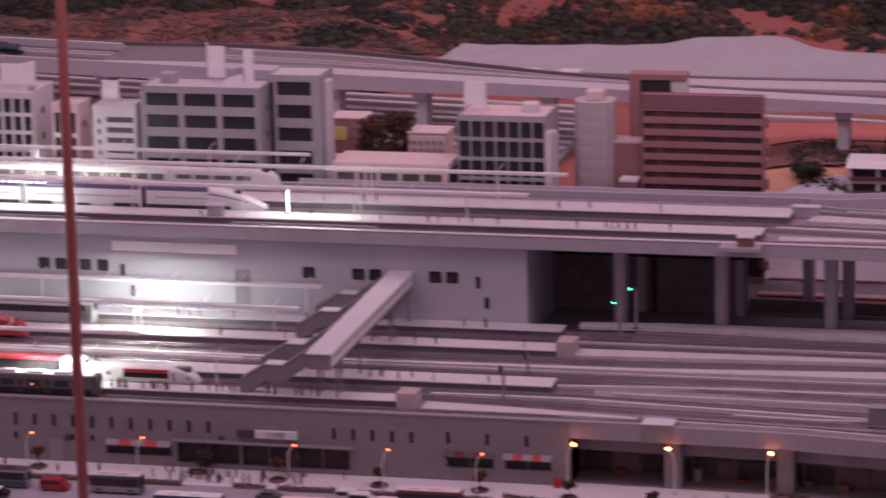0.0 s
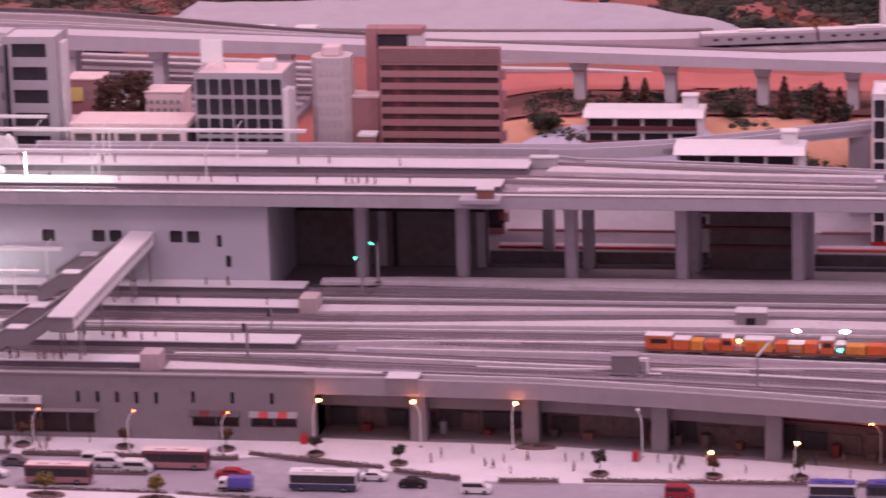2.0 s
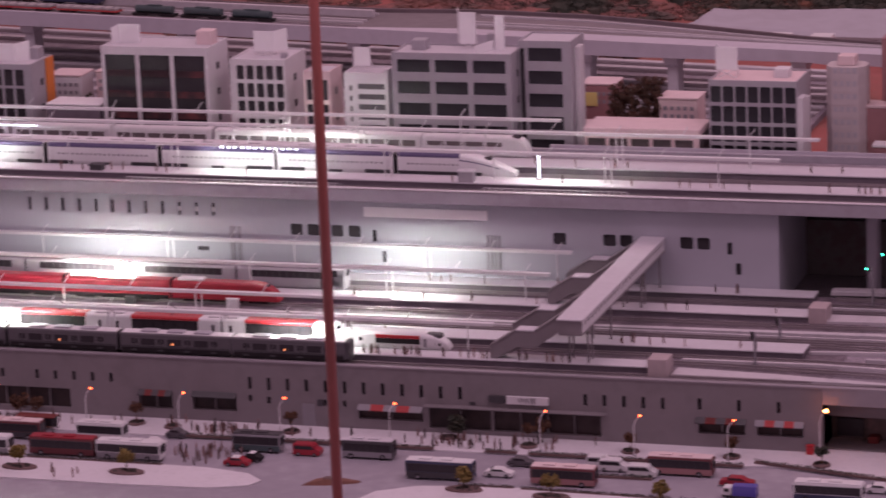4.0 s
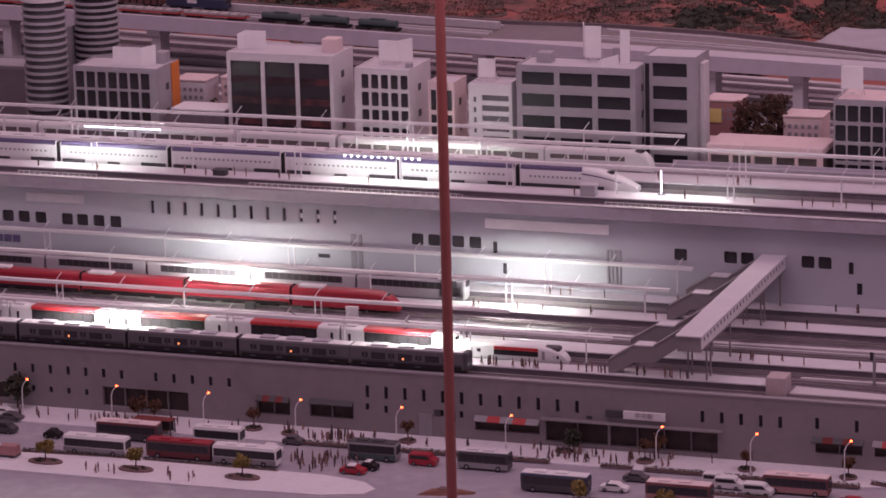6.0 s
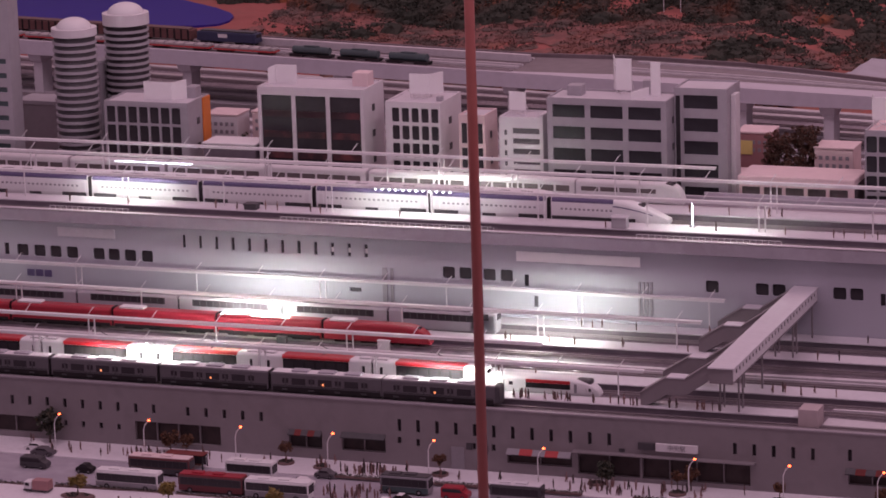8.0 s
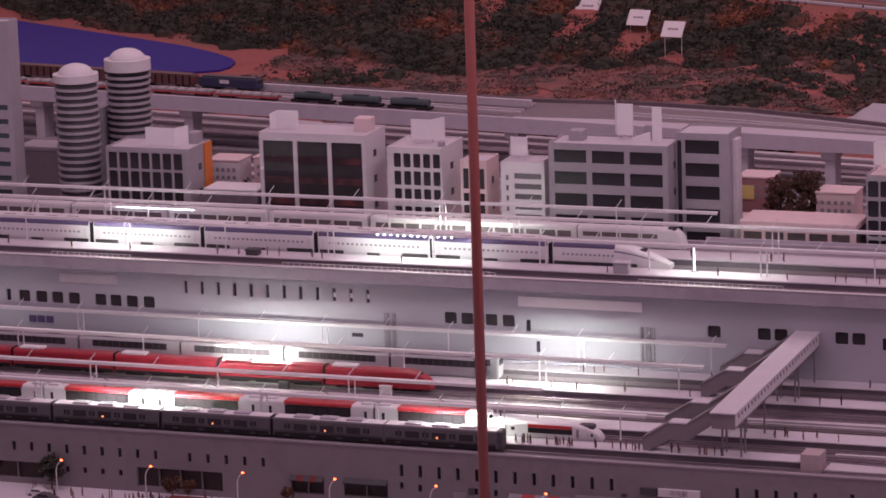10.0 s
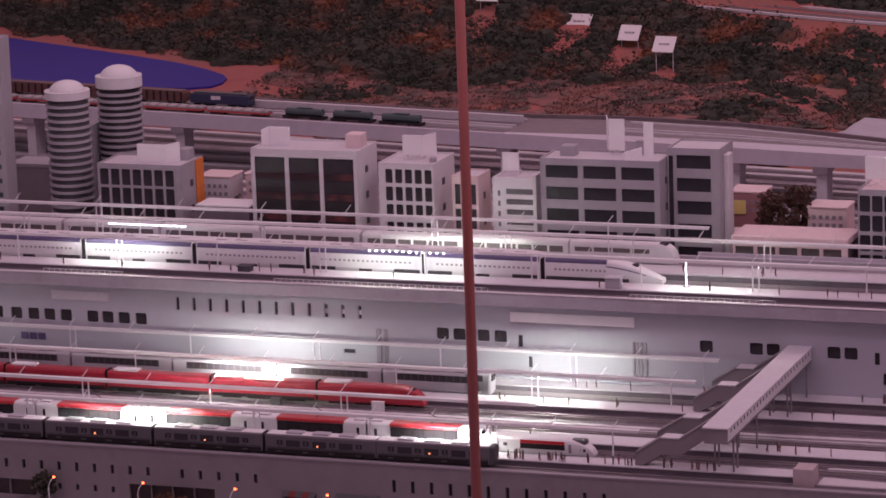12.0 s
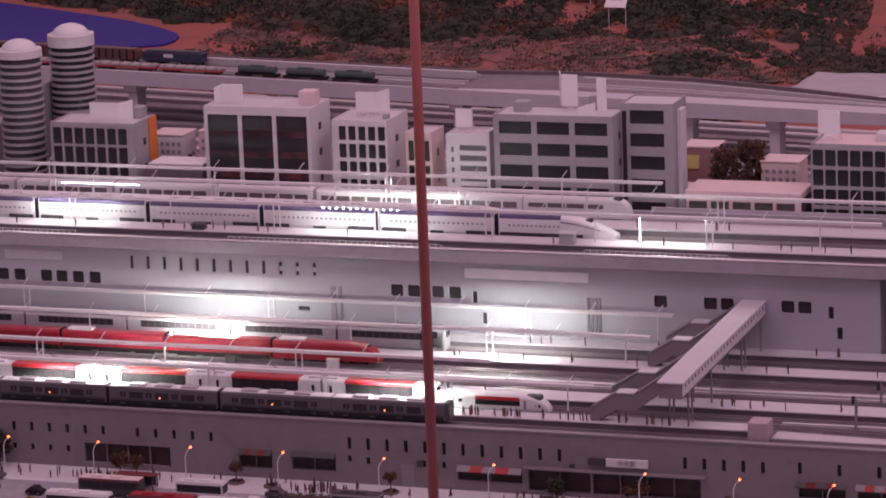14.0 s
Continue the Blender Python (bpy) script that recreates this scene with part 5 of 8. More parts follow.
    part("red_roof", bm, M["brightred"], car, "red roof")
    boxpart("window_band", car, M["black"], -L + 0.051, -0.049, -w - 0.0009, -w + 0.0004, 0.019, 0.0458, 0.0003, "black window band")
    for k in range(6):
        boxpart("window", car, M["glass"], -L + 0.055 + k * 0.0235, -L + 0.073 + k * 0.0235, -w - 0.0013, -w - 0.001, 0.027, 0.042)
    for xx in (-L + 0.018, -0.016):
        boxpart("door", car, M["glass"], xx - 0.003, xx + 0.003, -w - 0.0006, -w + 0.0004, 0.024, 0.040, 0.0002)
        boxpart("roof_unit", car, M["offwhite"], xx - 0.012, xx + 0.012, -0.010, 0.010, h + 0.006, h + 0.010, 0.001)
    bm = bmesh.new()
    for a, b_ in (((-0.115, 0, h + 0.006), (-0.098, 0, h + 0.019)), ((-0.098, 0, h + 0.019), (-0.118, 0, h + 0.029)), ((-0.122, -0.009, h + 0.029), (-0.122, 0.009, h + 0.029))):
        tube(bm, a, b_, 0.0009, seg=6)
    part("pantograph", bm, M["darkgrey"], car)
    boxpart("gangway", car, M["black"], 0.0, 0.004, -w * 0.6, w * 0.6, 0.006, 0.046, 0.001)
    bm = bmesh.new()
    arc = [(-0.008 + 0.018 * q / 6, -0.008, h - 0.002 + 0.011 * math.sin(math.pi * q / 6)) for q in range(7)]
    for a, b_ in zip(arc, arc[1:]):
        tube(bm, a, b_, 0.0013, seg=6)
    part("cable_loop", bm, M["white"], car, "white cable loop over the coupling")
    car.matrix_basis = pose(-2.124 - 0.252, 6.728, zc)
    for i in range(2, 7):
        copy_thing(car, pose(-2.124 - 0.252 * i, 6.728, zc))
    lead = carriage("red_white_train_car", L, w, 0.034, "white", "white express end car with a low rounded nose", "red and white express", nose=0.075, blunt=0.7, k=0.40)
    boxpart("red_roof_band", lead, M["brightred"], -0.156, -0.061, -w - 0.0006, -w + 0.0006, 0.0285, 0.0355, 0.0003, "red roof band")
    boxpart("window_band", lead, M["black"], -0.156, -0.061, -w - 0.0009, -w + 0.0004, 0.0175, 0.0283, 0.0003, "black window band")
    boxpart("cab_glass", lead, M["darkgrey"], -0.060, -0.018, -0.0130, 0.0130, 0.026, 0.0385, 0.005, "dark cab glazing")
    boxpart("small_window", lead, M["glass"], -0.192, -0.184, -w - 0.0006, -w + 0.0004, 0.021, 0.028)
    for xx in (-0.030, -0.020):
        boxpart("cab_side_window", lead, M["glass"], xx - 0.0025, xx + 0.0025, -w * 0.93, -w * 0.80, 0.016, 0.022, 0.0002)
    for xx in (-0.205, -0.050):
        boxpart("door", lead, M["grey"], xx - 0.003, xx + 0.003, -w - 0.0006, -w + 0.0004, 0.012, 0.030, 0.0002)
    lead.matrix_basis = pose(-2.135, 6.728, zc)
    # dark red express
    L, w, h = 0.243, 0.0182, 0.0405
    car = carriage("red_train_car", L, w, h, "redpaint", "glossy dark red train car with a dark lower band", "dark red express", k=0.4)
    boxpart("lower_band", car, M["black"], -L + 0.002, -0.002, -w - 0.0005, w + 0.0005, 0.006, 0.0135, 0.0003, "dark lower band")
    window_row(car, -L + 0.02, -0.02, 14, w, 0.024, 0.031, "maroon", 0.72)
    boxpart("roof_unit", car, M["offwhite"], -L + 0.012, -L + 0.07, -0.012, 0.012, h + 0.0055, h + 0.0105, 0.0015, "pale roof unit")
    boxpart("gangway", car, M["black"], 0.0, 0.005, -w * 0.7, w * 0.7, 0.006, 0.048, 0.001)
    car.matrix_basis = pose(-2.612 - 0.25, 7.036, zc)
    for i in range(2, 6):
        copy_thing(car, pose(-2.612 - 0.25 * i, 7.036, zc))
    lead = carriage("red_train_car", L, w, h, "redpaint", "dark red train end car with a sloping rounded nose", "dark red express", nose=0.07, blunt=0.7, k=0.4)
    boxpart("roof_unit", lead, M["offwhite"], -L + 0.012, -L + 0.07, -0.012, 0.012, h + 0.0055, h + 0.0105, 0.0015, "pale roof unit")
    window_row(lead, -L + 0.02, -0.09, 8, w, 0.024, 0.031, "maroon", 0.72)
    boxpart("cab_glass", lead, M["glass"], -0.042, -0.024, -0.010, 0.010, 0.034, 0.0405, 0.002)
    lead.matrix_basis = pose(-2.612, 7.036, zc)
    # grey train by the station wall, with black roof gear
    L, w, h = 0.245, 0.0175, 0.044
    car = carriage("grey_train_car", L, w, h, "tower", "pale grey train car with tall close-set dark windows", "grey train", k=0.3)
    boxpart("window_band", car, M["darkgrey"], -L + 0.032, -0.030, -w - 0.0003, -w + 0.0004, 0.030, 0.0450, 0.0002, "dark window band")
    window_row(car, -L + 0.034, -0.032, 11, w + 0.0003, 0.0312, 0.0442, "glass", 0.84)
    boxpart("roof", car, M["grey"], -L + 0.004, -0.004, -0.012, 0.012, h + 0.0058, h + 0.0072, 0.0006, "grey roof")
    for xx in (-L * 0.75, -L * 0.25):
        boxpart("roof_unit", car, M["darkgrey"], xx - 0.02, xx + 0.02, -0.009, 0.009, h + 0.0074, h + 0.0105, 0.001)
    boxpart("gangway", car, M["black"], 0.0, 0.004, -w * 0.7, w * 0.7, 0.006, 0.042, 0.001)
    car.matrix_basis = pose(-2.505 - 0.25, 7.158, zc)
    for i in range(2, 6):
        copy_thing(car, pose(-2.505 - 0.25 * i, 7.158, zc))
    lead = copy_thing(car, pose(-2.505, 7.158, zc))
    for o in list(lead.children):
        if o.name.startswith("gangway"):
            bpy.data.objects.remove(o)
    tagged(lead, "pale grey train end car with a tall pale cab", group="grey train")
    cab = boxpart("cab", lead, M["tower"], -0.06, 0.004, -w, w, 0.010, h + 0.010, 0.004, "pale grey raised cab")
    boxpart("cab_window", cab, M["glass"], 0.0035, 0.0048, -0.012, 0.012, h - 0.008, h + 0.006, 0.0002)
    for xx in (-0.045, -0.02):
        boxpart("cab_side_window", cab, M["glass"], xx - 0.006, xx + 0.006, -w - 0.0008, -w + 0.0002, h - 0.008, h + 0.006)
    # orange track maintenance train in the yard
    zc = ZB + 0.0046
    y = 6.818

    def wagon(x0, x1, label, blocks):
        """blocks: start, end, top, paint, and whether a pale cover lies on it."""
        t = thing("maintenance_wagon", ((x0 + x1) / 2, y - (x0 + 0.72) * 0.05, zc), label, "rail vehicle", "orange maintenance train", turn=-2.9)
        w = x1 - x0
        boxpart("frame", t, M["hull"], -w / 2, w / 2, -0.015, 0.015, 0.003, 0.0075, 0.0006)
        for xx in (-w * 0.32, w * 0.32):
            boxpart("bogie", t, M["black"], xx - 0.014, xx + 0.014, -0.013, 0.013, 0.0005, 0.0029)
        for a, b, top, paint, cover in blocks:
            boxpart("machine_body", t, M[paint], a - w / 2, b - w / 2, -0.0145, 0.0145, 0.0077, top, 0.0018)
            if cover:
                boxpart("pale_cover", t, M["offwhite"], a - w / 2 - 0.001, b - w / 2 + 0.001, -0.0152, 0.0152, top + 0.0002, top + 0.0026, 0.0007)
        return t, w

    t, w = wagon(-0.722, -0.606, "orange track machine with a pale cab roof", [(0.0, 0.053, 0.034, "orange", True), (0.055, 0.088, 0.027, "orange", True), (0.090, 0.115, 0.0275, "ochre", False)])
    boxpart("cab_window", t, M["glass"], -w / 2 + 0.010, -w / 2 + 0.044, -0.0152, -0.0147, 0.020, 0.029)
    t, w = wagon(-0.603, -0.469, "orange crane wagon with a pale roofed cab and a yellow lamp", [(0.0, 0.030, 0.025, "orange", False), (0.031, 0.055, 0.033, "orange", True), (0.056, 0.075, 0.020, "redbrick", False), (0.077, 0.133, 0.031, "ochre", True)])
    boxpart("cab_window", t, M["glass"], -w / 2 + 0.035, -w / 2 + 0.051, -0.0152, -0.0147, 0.020, 0.029)
    boxpart("side_panel", t, M["orange"], -w / 2 + 0.080, -w / 2 + 0.104, -0.0153, -0.0147, 0.010, 0.026)
    bm = bmesh.new()
    ball(bm, (0.0, -0.017, 0.030), 0.0042)
    part("lamp", bm, M["lampyellow"], t, "glowing yellow lamp", True)
    t, w = wagon(-0.466, -0.350, "orange flat wagon loaded with machinery", [(0.0, 0.024, 0.027, "orange", False), (0.026, 0.054, 0.024, "ochre", True), (0.056, 0.083, 0.028, "orange", False), (0.089, 0.114, 0.034, "orange", True)])
    boxpart("cab_window", t, M["glass"], w / 2 - 0.022, w / 2 - 0.006, -0.0152, -0.0147, 0.021, 0.030)
    boxpart("tool_rack", t, M["redbrick"], -w / 2 + 0.028, -w / 2 + 0.050, -0.0154, -0.0147, 0.010, 0.017)
    t, w = wagon(-0.347, -0.226, "orange and ochre track machine with a lit end", [(0.0, 0.016, 0.026, "grey", True), (0.019, 0.058, 0.025, "ochre", False), (0.060, 0.098, 0.027, "orange", False), (0.102, 0.119, 0.023, "yellow", False)])
    boxpart("lit_window", t, M["lampgreen"], -w / 2 + 0.004, -w / 2 + 0.012, -0.0153, -0.0147, 0.014, 0.020, 0.0, "small lit window")
    boxpart("end_cab", t, M["redbrick"], w / 2 - 0.022, w / 2 - 0.019, -0.014, 0.014, 0.0077, 0.033, 0.001)
    # floodlights on masts behind the orange train
    for x, y_, zz, m, r in ((-0.428, 6.86, 0.165, "lampflood", 0.0044), (-0.333, 6.86, 0.165, "lampflood", 0.0052), (-0.228, 6.84, 0.160, "lamporange", 0.0032)):
        f = thing("flood_lamp", (x, y_, ZB), "bright lamp on a thin mast beside the track machines", "lamp", "yard lamps")
        bm = bmesh.new()
        tube(bm, (0, 0, 0), (0, 0, zz - ZB), 0.0009, seg=8)
        part("mast", bm, M["black"], f)
        bm = bmesh.new()
        ball(bm, (0, -0.002, zz - ZB), 1.0, 0.55)
        bmesh.ops.transform(bm, matrix=Matrix.Translation((0, -0.002, zz - ZB)) @ Matrix.Diagonal((r * 1.9, r * 1.2, r * 1.35, 1)) @ Matrix.Translation((0, 0.002, -(zz - ZB))), verts=bm.verts)
        part("lamp_head", bm, M[m], f, "glowing lamp head", True)


trains()


# ---- platform canopies, bridge, signals ----
def canopy(x0, x1, y, base, top, step, label, off=0.0, half=0.0058):
    c = thing("platform_canopy", (x1, y, base), label, "canopy", "platform canopies")
    L, h = x1 - x0, top - base
    bm = bmesh.new()
    box(bm, -L, 0, -half, half, h - 0.0026, h, 0.0006)
    part("roof_beam", bm, M["white"], c)
    bm = bmesh.new()
    box(bm, -L, 0, -half - 0.0012, -half - 0.0002, h - 0.0062, h - 0.0005)
    part("fascia", bm, M["offwhite"], c)
    k, post, arm = 0, None, None
    x = -0.035 - off
    while x > -L:
        if post is None:
            bm = bmesh.new()
            tube(bm, (0, 0, 0), (0, 0, h - 0.0031), 0.0017, seg=8)
            post = part("post", bm, M["white"], c)
            post.matrix_basis = pose(x, 0, 0)
            bm = bmesh.new()
            tube(bm, (0, -0.004, h + 0.0005), (0.012, 0.004, h + 0.018), 0.0010, seg=6)
            arm = part("slanted_arm", bm, M["white"], c)
            arm.matrix_basis = pose(x, 0, 0)
        else:
            share(post, "post", pose(x, 0, 0), c)
            share(arm, "slanted_arm", pose(x, 0, 0), c)
            if k % 2:
                share(post, "post", pose(x + 0.014, 0, 0), c)
        share(arm, "slanted_arm", pose(x - step * 0.5, 0, 0), c)
        x -= step
        k += 1


def strip_lamp(x, y, z, length, power, drop=0.0018):
    s = thing("strip_lamp", (x, y, z), "bright white strip lamp under the platform canopy", "lamp", "strip lamps")
    bm = bmesh.new()
    tube(bm, (-length / 2, 0, 0), (length / 2, 0, 0), 0.0016, seg=10)
    part("tube", bm, M["lampstrong" if power > 1.4 else ("lampmid" if power > 1.1 else ("lampsoft" if power < 1.0 else "lampwhite"))], s, "glowing white tube")
    boxpart("holder", s, M["white"], -length / 2, length / 2, -0.002, 0.002, 0.0014, drop - 0.0002)
    # Hood and back plate are added to keep lamp light off the wall.
    if power > 1.1:
        boxpart("light_cutoff", s, M["white"], -length / 2 - 0.002, length / 2 + 0.002, -0.0085 if power < 1.4 else -0.004, 0.0085 if power < 1.4 else 0.0045, drop - 0.0002, drop + 0.0001, 0.0, "added hood cutting upward light from the tube")
    if power > 1.4:
        boxpart("spill_plate", s, M["white"], -length / 2 - 0.002, length / 2 + 0.002, 0.0046, 0.0054, -0.0036, drop, 0.0, "added strip keeping tube light off the wall")
    if z < 0.18:
        for e in (-1, 1):
            boxpart("stand", s, M["white"], e * length * 0.48 - 0.001, e * length * 0.48 + 0.001, -0.001, 0.001, ZP - z, -0.0023)


def canopies():
    canopy(-4.4, -2.02, 7.252, ZP, 0.2145, 0.30, "thin white platform canopy along the station wall")
    canopy(-4.4, -2.03, 7.104, ZP, 0.2035, 0.31, "thin white canopy over the lower island platform", 0.02)
    canopy(-4.4, -2.30, 6.850, ZP, 0.2055, 0.30, "thin white canopy over the second platform", 0.1)
    canopy(-4.4, -2.03, 6.682, ZP, 0.2085, 0.26, "thin white canopy over the front platform", 0.02)
    canopy(-4.4, -1.58, 7.335, ZS, 0.4115, 0.25, "thin white canopy over the high-speed platform", 0.1)
    canopy(-4.4, -1.53, 7.512, ZS, 0.4185, 0.30, "thin white canopy over the rear high-speed platform", 0.12)
    canopy(-4.4, -2.12, 7.553, ZS, 0.438, 0.42, "thin pale gantry over the rear high-speed tracks", 0.2, half=0.004)
    # Weak 0.9 lamps are added: one out of view, one brightening platform 2.
    for a in ((-3.47, 7.335, 0.4072, 0.20, 1.0), (-2.76, 7.335, 0.4072, 0.26, 1.0), (-2.055, 7.335, 0.4072, 0.22, 1.0), (-2.72, 7.508, 0.4142, 0.26, 1.0),
              (-3.055, 7.108, 0.1992, 0.16, 1.2), (-3.98, 7.108, 0.1992, 0.16, 0.9), (-3.08, 6.856, 0.2012, 0.26, 0.9), (-2.38, 7.108, 0.1992, 0.16, 1.2), (-3.13, 6.688, 0.2042, 0.24, 2.0), (-2.43, 6.688, 0.2042, 0.14, 2.0)):
        strip_lamp(*a)
    beads = thing("bead_lamp", (-2.76, 7.343, 0.4015), "row of small bright lamp beads under the canopy", "lamp", "strip lamps")
    boxpart("rail", beads, M["white"], -0.095, 0.095, -0.0015, 0.0015, 0.0018, 0.0085)
    bead = None
    for k in range(12):
        m = pose(-0.088 + k * 0.016, -0.001, 0)
        if bead is None:
            bm = bmesh.new()
            ball(bm, (0, 0, 0), 0.0026, sub=2)
            bead = part("bead", bm, M["lampblue"], beads, "glowing bluish bead", True)
            bead.matrix_basis = m
        else:
            share(bead, "bead", m, beads)
    s = thing("strip_lamp", (-3.4645, 7.506, 0.4015), "bright white strip lamp hanging from the canopy", "lamp", "strip lamps")
    bm = bmesh.new()
    tube(bm, (-0.098, 0, 0), (0.098, 0, 0), 0.0012, seg=10)
    part("tube", bm, M["lampblue"], s, "glowing white tube")
    boxpart("holder", s, M["white"], -0.098, 0.098, -0.001, 0.001, 0.0012, 0.0022)
    for e in (-0.08, 0.08):
        boxpart("hanger", s, M["white"], e - 0.0006, e + 0.0006, -0.0006, 0.0006, 0.0022, 0.0143)
    p = thing("lit_column", (-2.118, 7.352, ZS), "glowing white lamp column on the high-speed platform", "lamp")
    boxpart("column", p, M["lampblue"], -0.0011, 0.0011, -0.0011, 0.0011, 0.002, 0.055, 0.001, "glowing white column")
    boxpart("foot", p, M["grey"], -0.007, 0.007, -0.005, 0.005, 0.0, 0.002)


def footbridge():
    b = thing("footbridge", (-1.848, 0, 0), "pale covered footbridge with four covered stairs to the platforms", "footbridge")
    y0, y1, z0, z1 = 6.600, YW - 0.001, 0.212, 0.246
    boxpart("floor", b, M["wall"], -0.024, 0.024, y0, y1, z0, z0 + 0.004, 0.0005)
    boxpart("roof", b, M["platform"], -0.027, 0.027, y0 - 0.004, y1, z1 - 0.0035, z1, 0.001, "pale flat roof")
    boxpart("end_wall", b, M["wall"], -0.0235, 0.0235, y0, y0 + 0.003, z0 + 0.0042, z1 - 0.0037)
    for x0, x1 in ((-0.024, -0.0215), (0.0215, 0.024)):
        bm = bmesh.new()
        n = 26
        holes = [(0.02 + i * 0.0252, 0.020 + i * 0.0252 + 0.009, 0.0125, 0.0215) for i in range(n)]
        holed(bm, 0.0, y1 - y0 - 0.004, 0.0, z1 - z0 - 0.0082, 0, x1 - x0, holes)
        bmesh.ops.transform(bm, matrix=Matrix.Translation((x1, y0 + 0.0035, z0 + 0.0042)) @ pose(0, 0, 0, 0, 0, 90), verts=bm.verts)
        # Right flank pale, left flank grey: side light put into the colours.
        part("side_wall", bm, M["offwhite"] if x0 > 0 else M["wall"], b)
        boxpart("side_glazing", b, M["glass"], (x0 + x1) / 2 - 0.0003, (x0 + x1) / 2 + 0.0003, y0 + 0.01, y1 - 0.01, z0 + 0.0165, z0 + 0.0262)
    for y in (6.660, 6.69, 6.84, 7.09, 7.12, 7.255):
        for x in (-0.019, 0.019):
            bm = bmesh.new()
            tube(bm, (x, y, ZP), (x, y, z0 - 0.0002), 0.0021, seg=8)
            part("pillar", bm, M["wall"], b)
    for y in (6.677, 6.836, 7.104, 7.254):
        boxpart("stair_landing", b, M["platform"], -0.130, -0.092, y - 0.016, y + 0.016, 0.199, 0.2025, 0.0008)
        bm = bmesh.new()
        # sloping covered flight down to the platform, then a rise to the bridge
        def slab(xa, za, xb, zb, th, half):
            loft(bm, [[(xa, y - half, za - th), (xa, y + half, za - th), (xa, y + half, za), (xa, y - half, za)], [(xb, y - half, zb - th), (xb, y + half, zb - th), (xb, y + half, zb), (xb, y - half, zb)]])
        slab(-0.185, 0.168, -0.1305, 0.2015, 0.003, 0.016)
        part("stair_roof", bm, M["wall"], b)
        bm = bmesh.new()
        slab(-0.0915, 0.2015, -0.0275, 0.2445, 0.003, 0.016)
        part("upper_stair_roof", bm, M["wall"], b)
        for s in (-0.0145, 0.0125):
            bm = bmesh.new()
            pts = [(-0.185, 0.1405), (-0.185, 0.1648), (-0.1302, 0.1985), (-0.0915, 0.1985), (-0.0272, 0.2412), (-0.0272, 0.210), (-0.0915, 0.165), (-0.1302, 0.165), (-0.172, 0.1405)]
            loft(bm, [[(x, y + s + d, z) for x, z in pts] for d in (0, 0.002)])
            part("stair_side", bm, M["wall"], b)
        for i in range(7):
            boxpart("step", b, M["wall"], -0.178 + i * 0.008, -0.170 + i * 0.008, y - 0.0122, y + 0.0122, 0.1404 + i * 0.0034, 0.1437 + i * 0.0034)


def signal(x, y, base, h, lamp=None, head=0.016):
    s = thing("rail_signal", (x, y, base), "slim railway signal post with a " + ("green lit" if lamp else "dark") + " head", "signal", "rail signals")
    off = 0.007 if lamp else 0.0
    bm = bmesh.new()
    tube(bm, (0, 0, 0), (0, 0, h), 0.0024, 0.0018, 8)
    part("post", bm, M["grey"], s)
    if lamp:
        boxpart("arm", s, M["darkgrey"], -0.0095, 0.002, -0.001, 0.001, h - head * 0.55, h - head * 0.4)
    boxpart("foot", s, M["darkgrey"], -0.006, 0.006, -0.005, 0.005, 0, 0.0025, 0.0004)
    hd = boxpart("head", s, M["black"], -0.0078 - off, -0.0022 - off, -0.003, 0.003, h - head, h, 0.0008)
    boxpart("ladder", s, M["grey"], 0.002, 0.003, 0.001, 0.004, 0.003, h * 0.9)
    for k in range(3):
        bm = bmesh.new()
        ball(bm, (-0.005 - off, -0.0036, h - head * (0.2 + 0.3 * k)), 0.0022, sub=2)
        part("lens", bm, M["lampgreen"] if lamp and k == 0 else M["darkgrey"], hd, "", True)


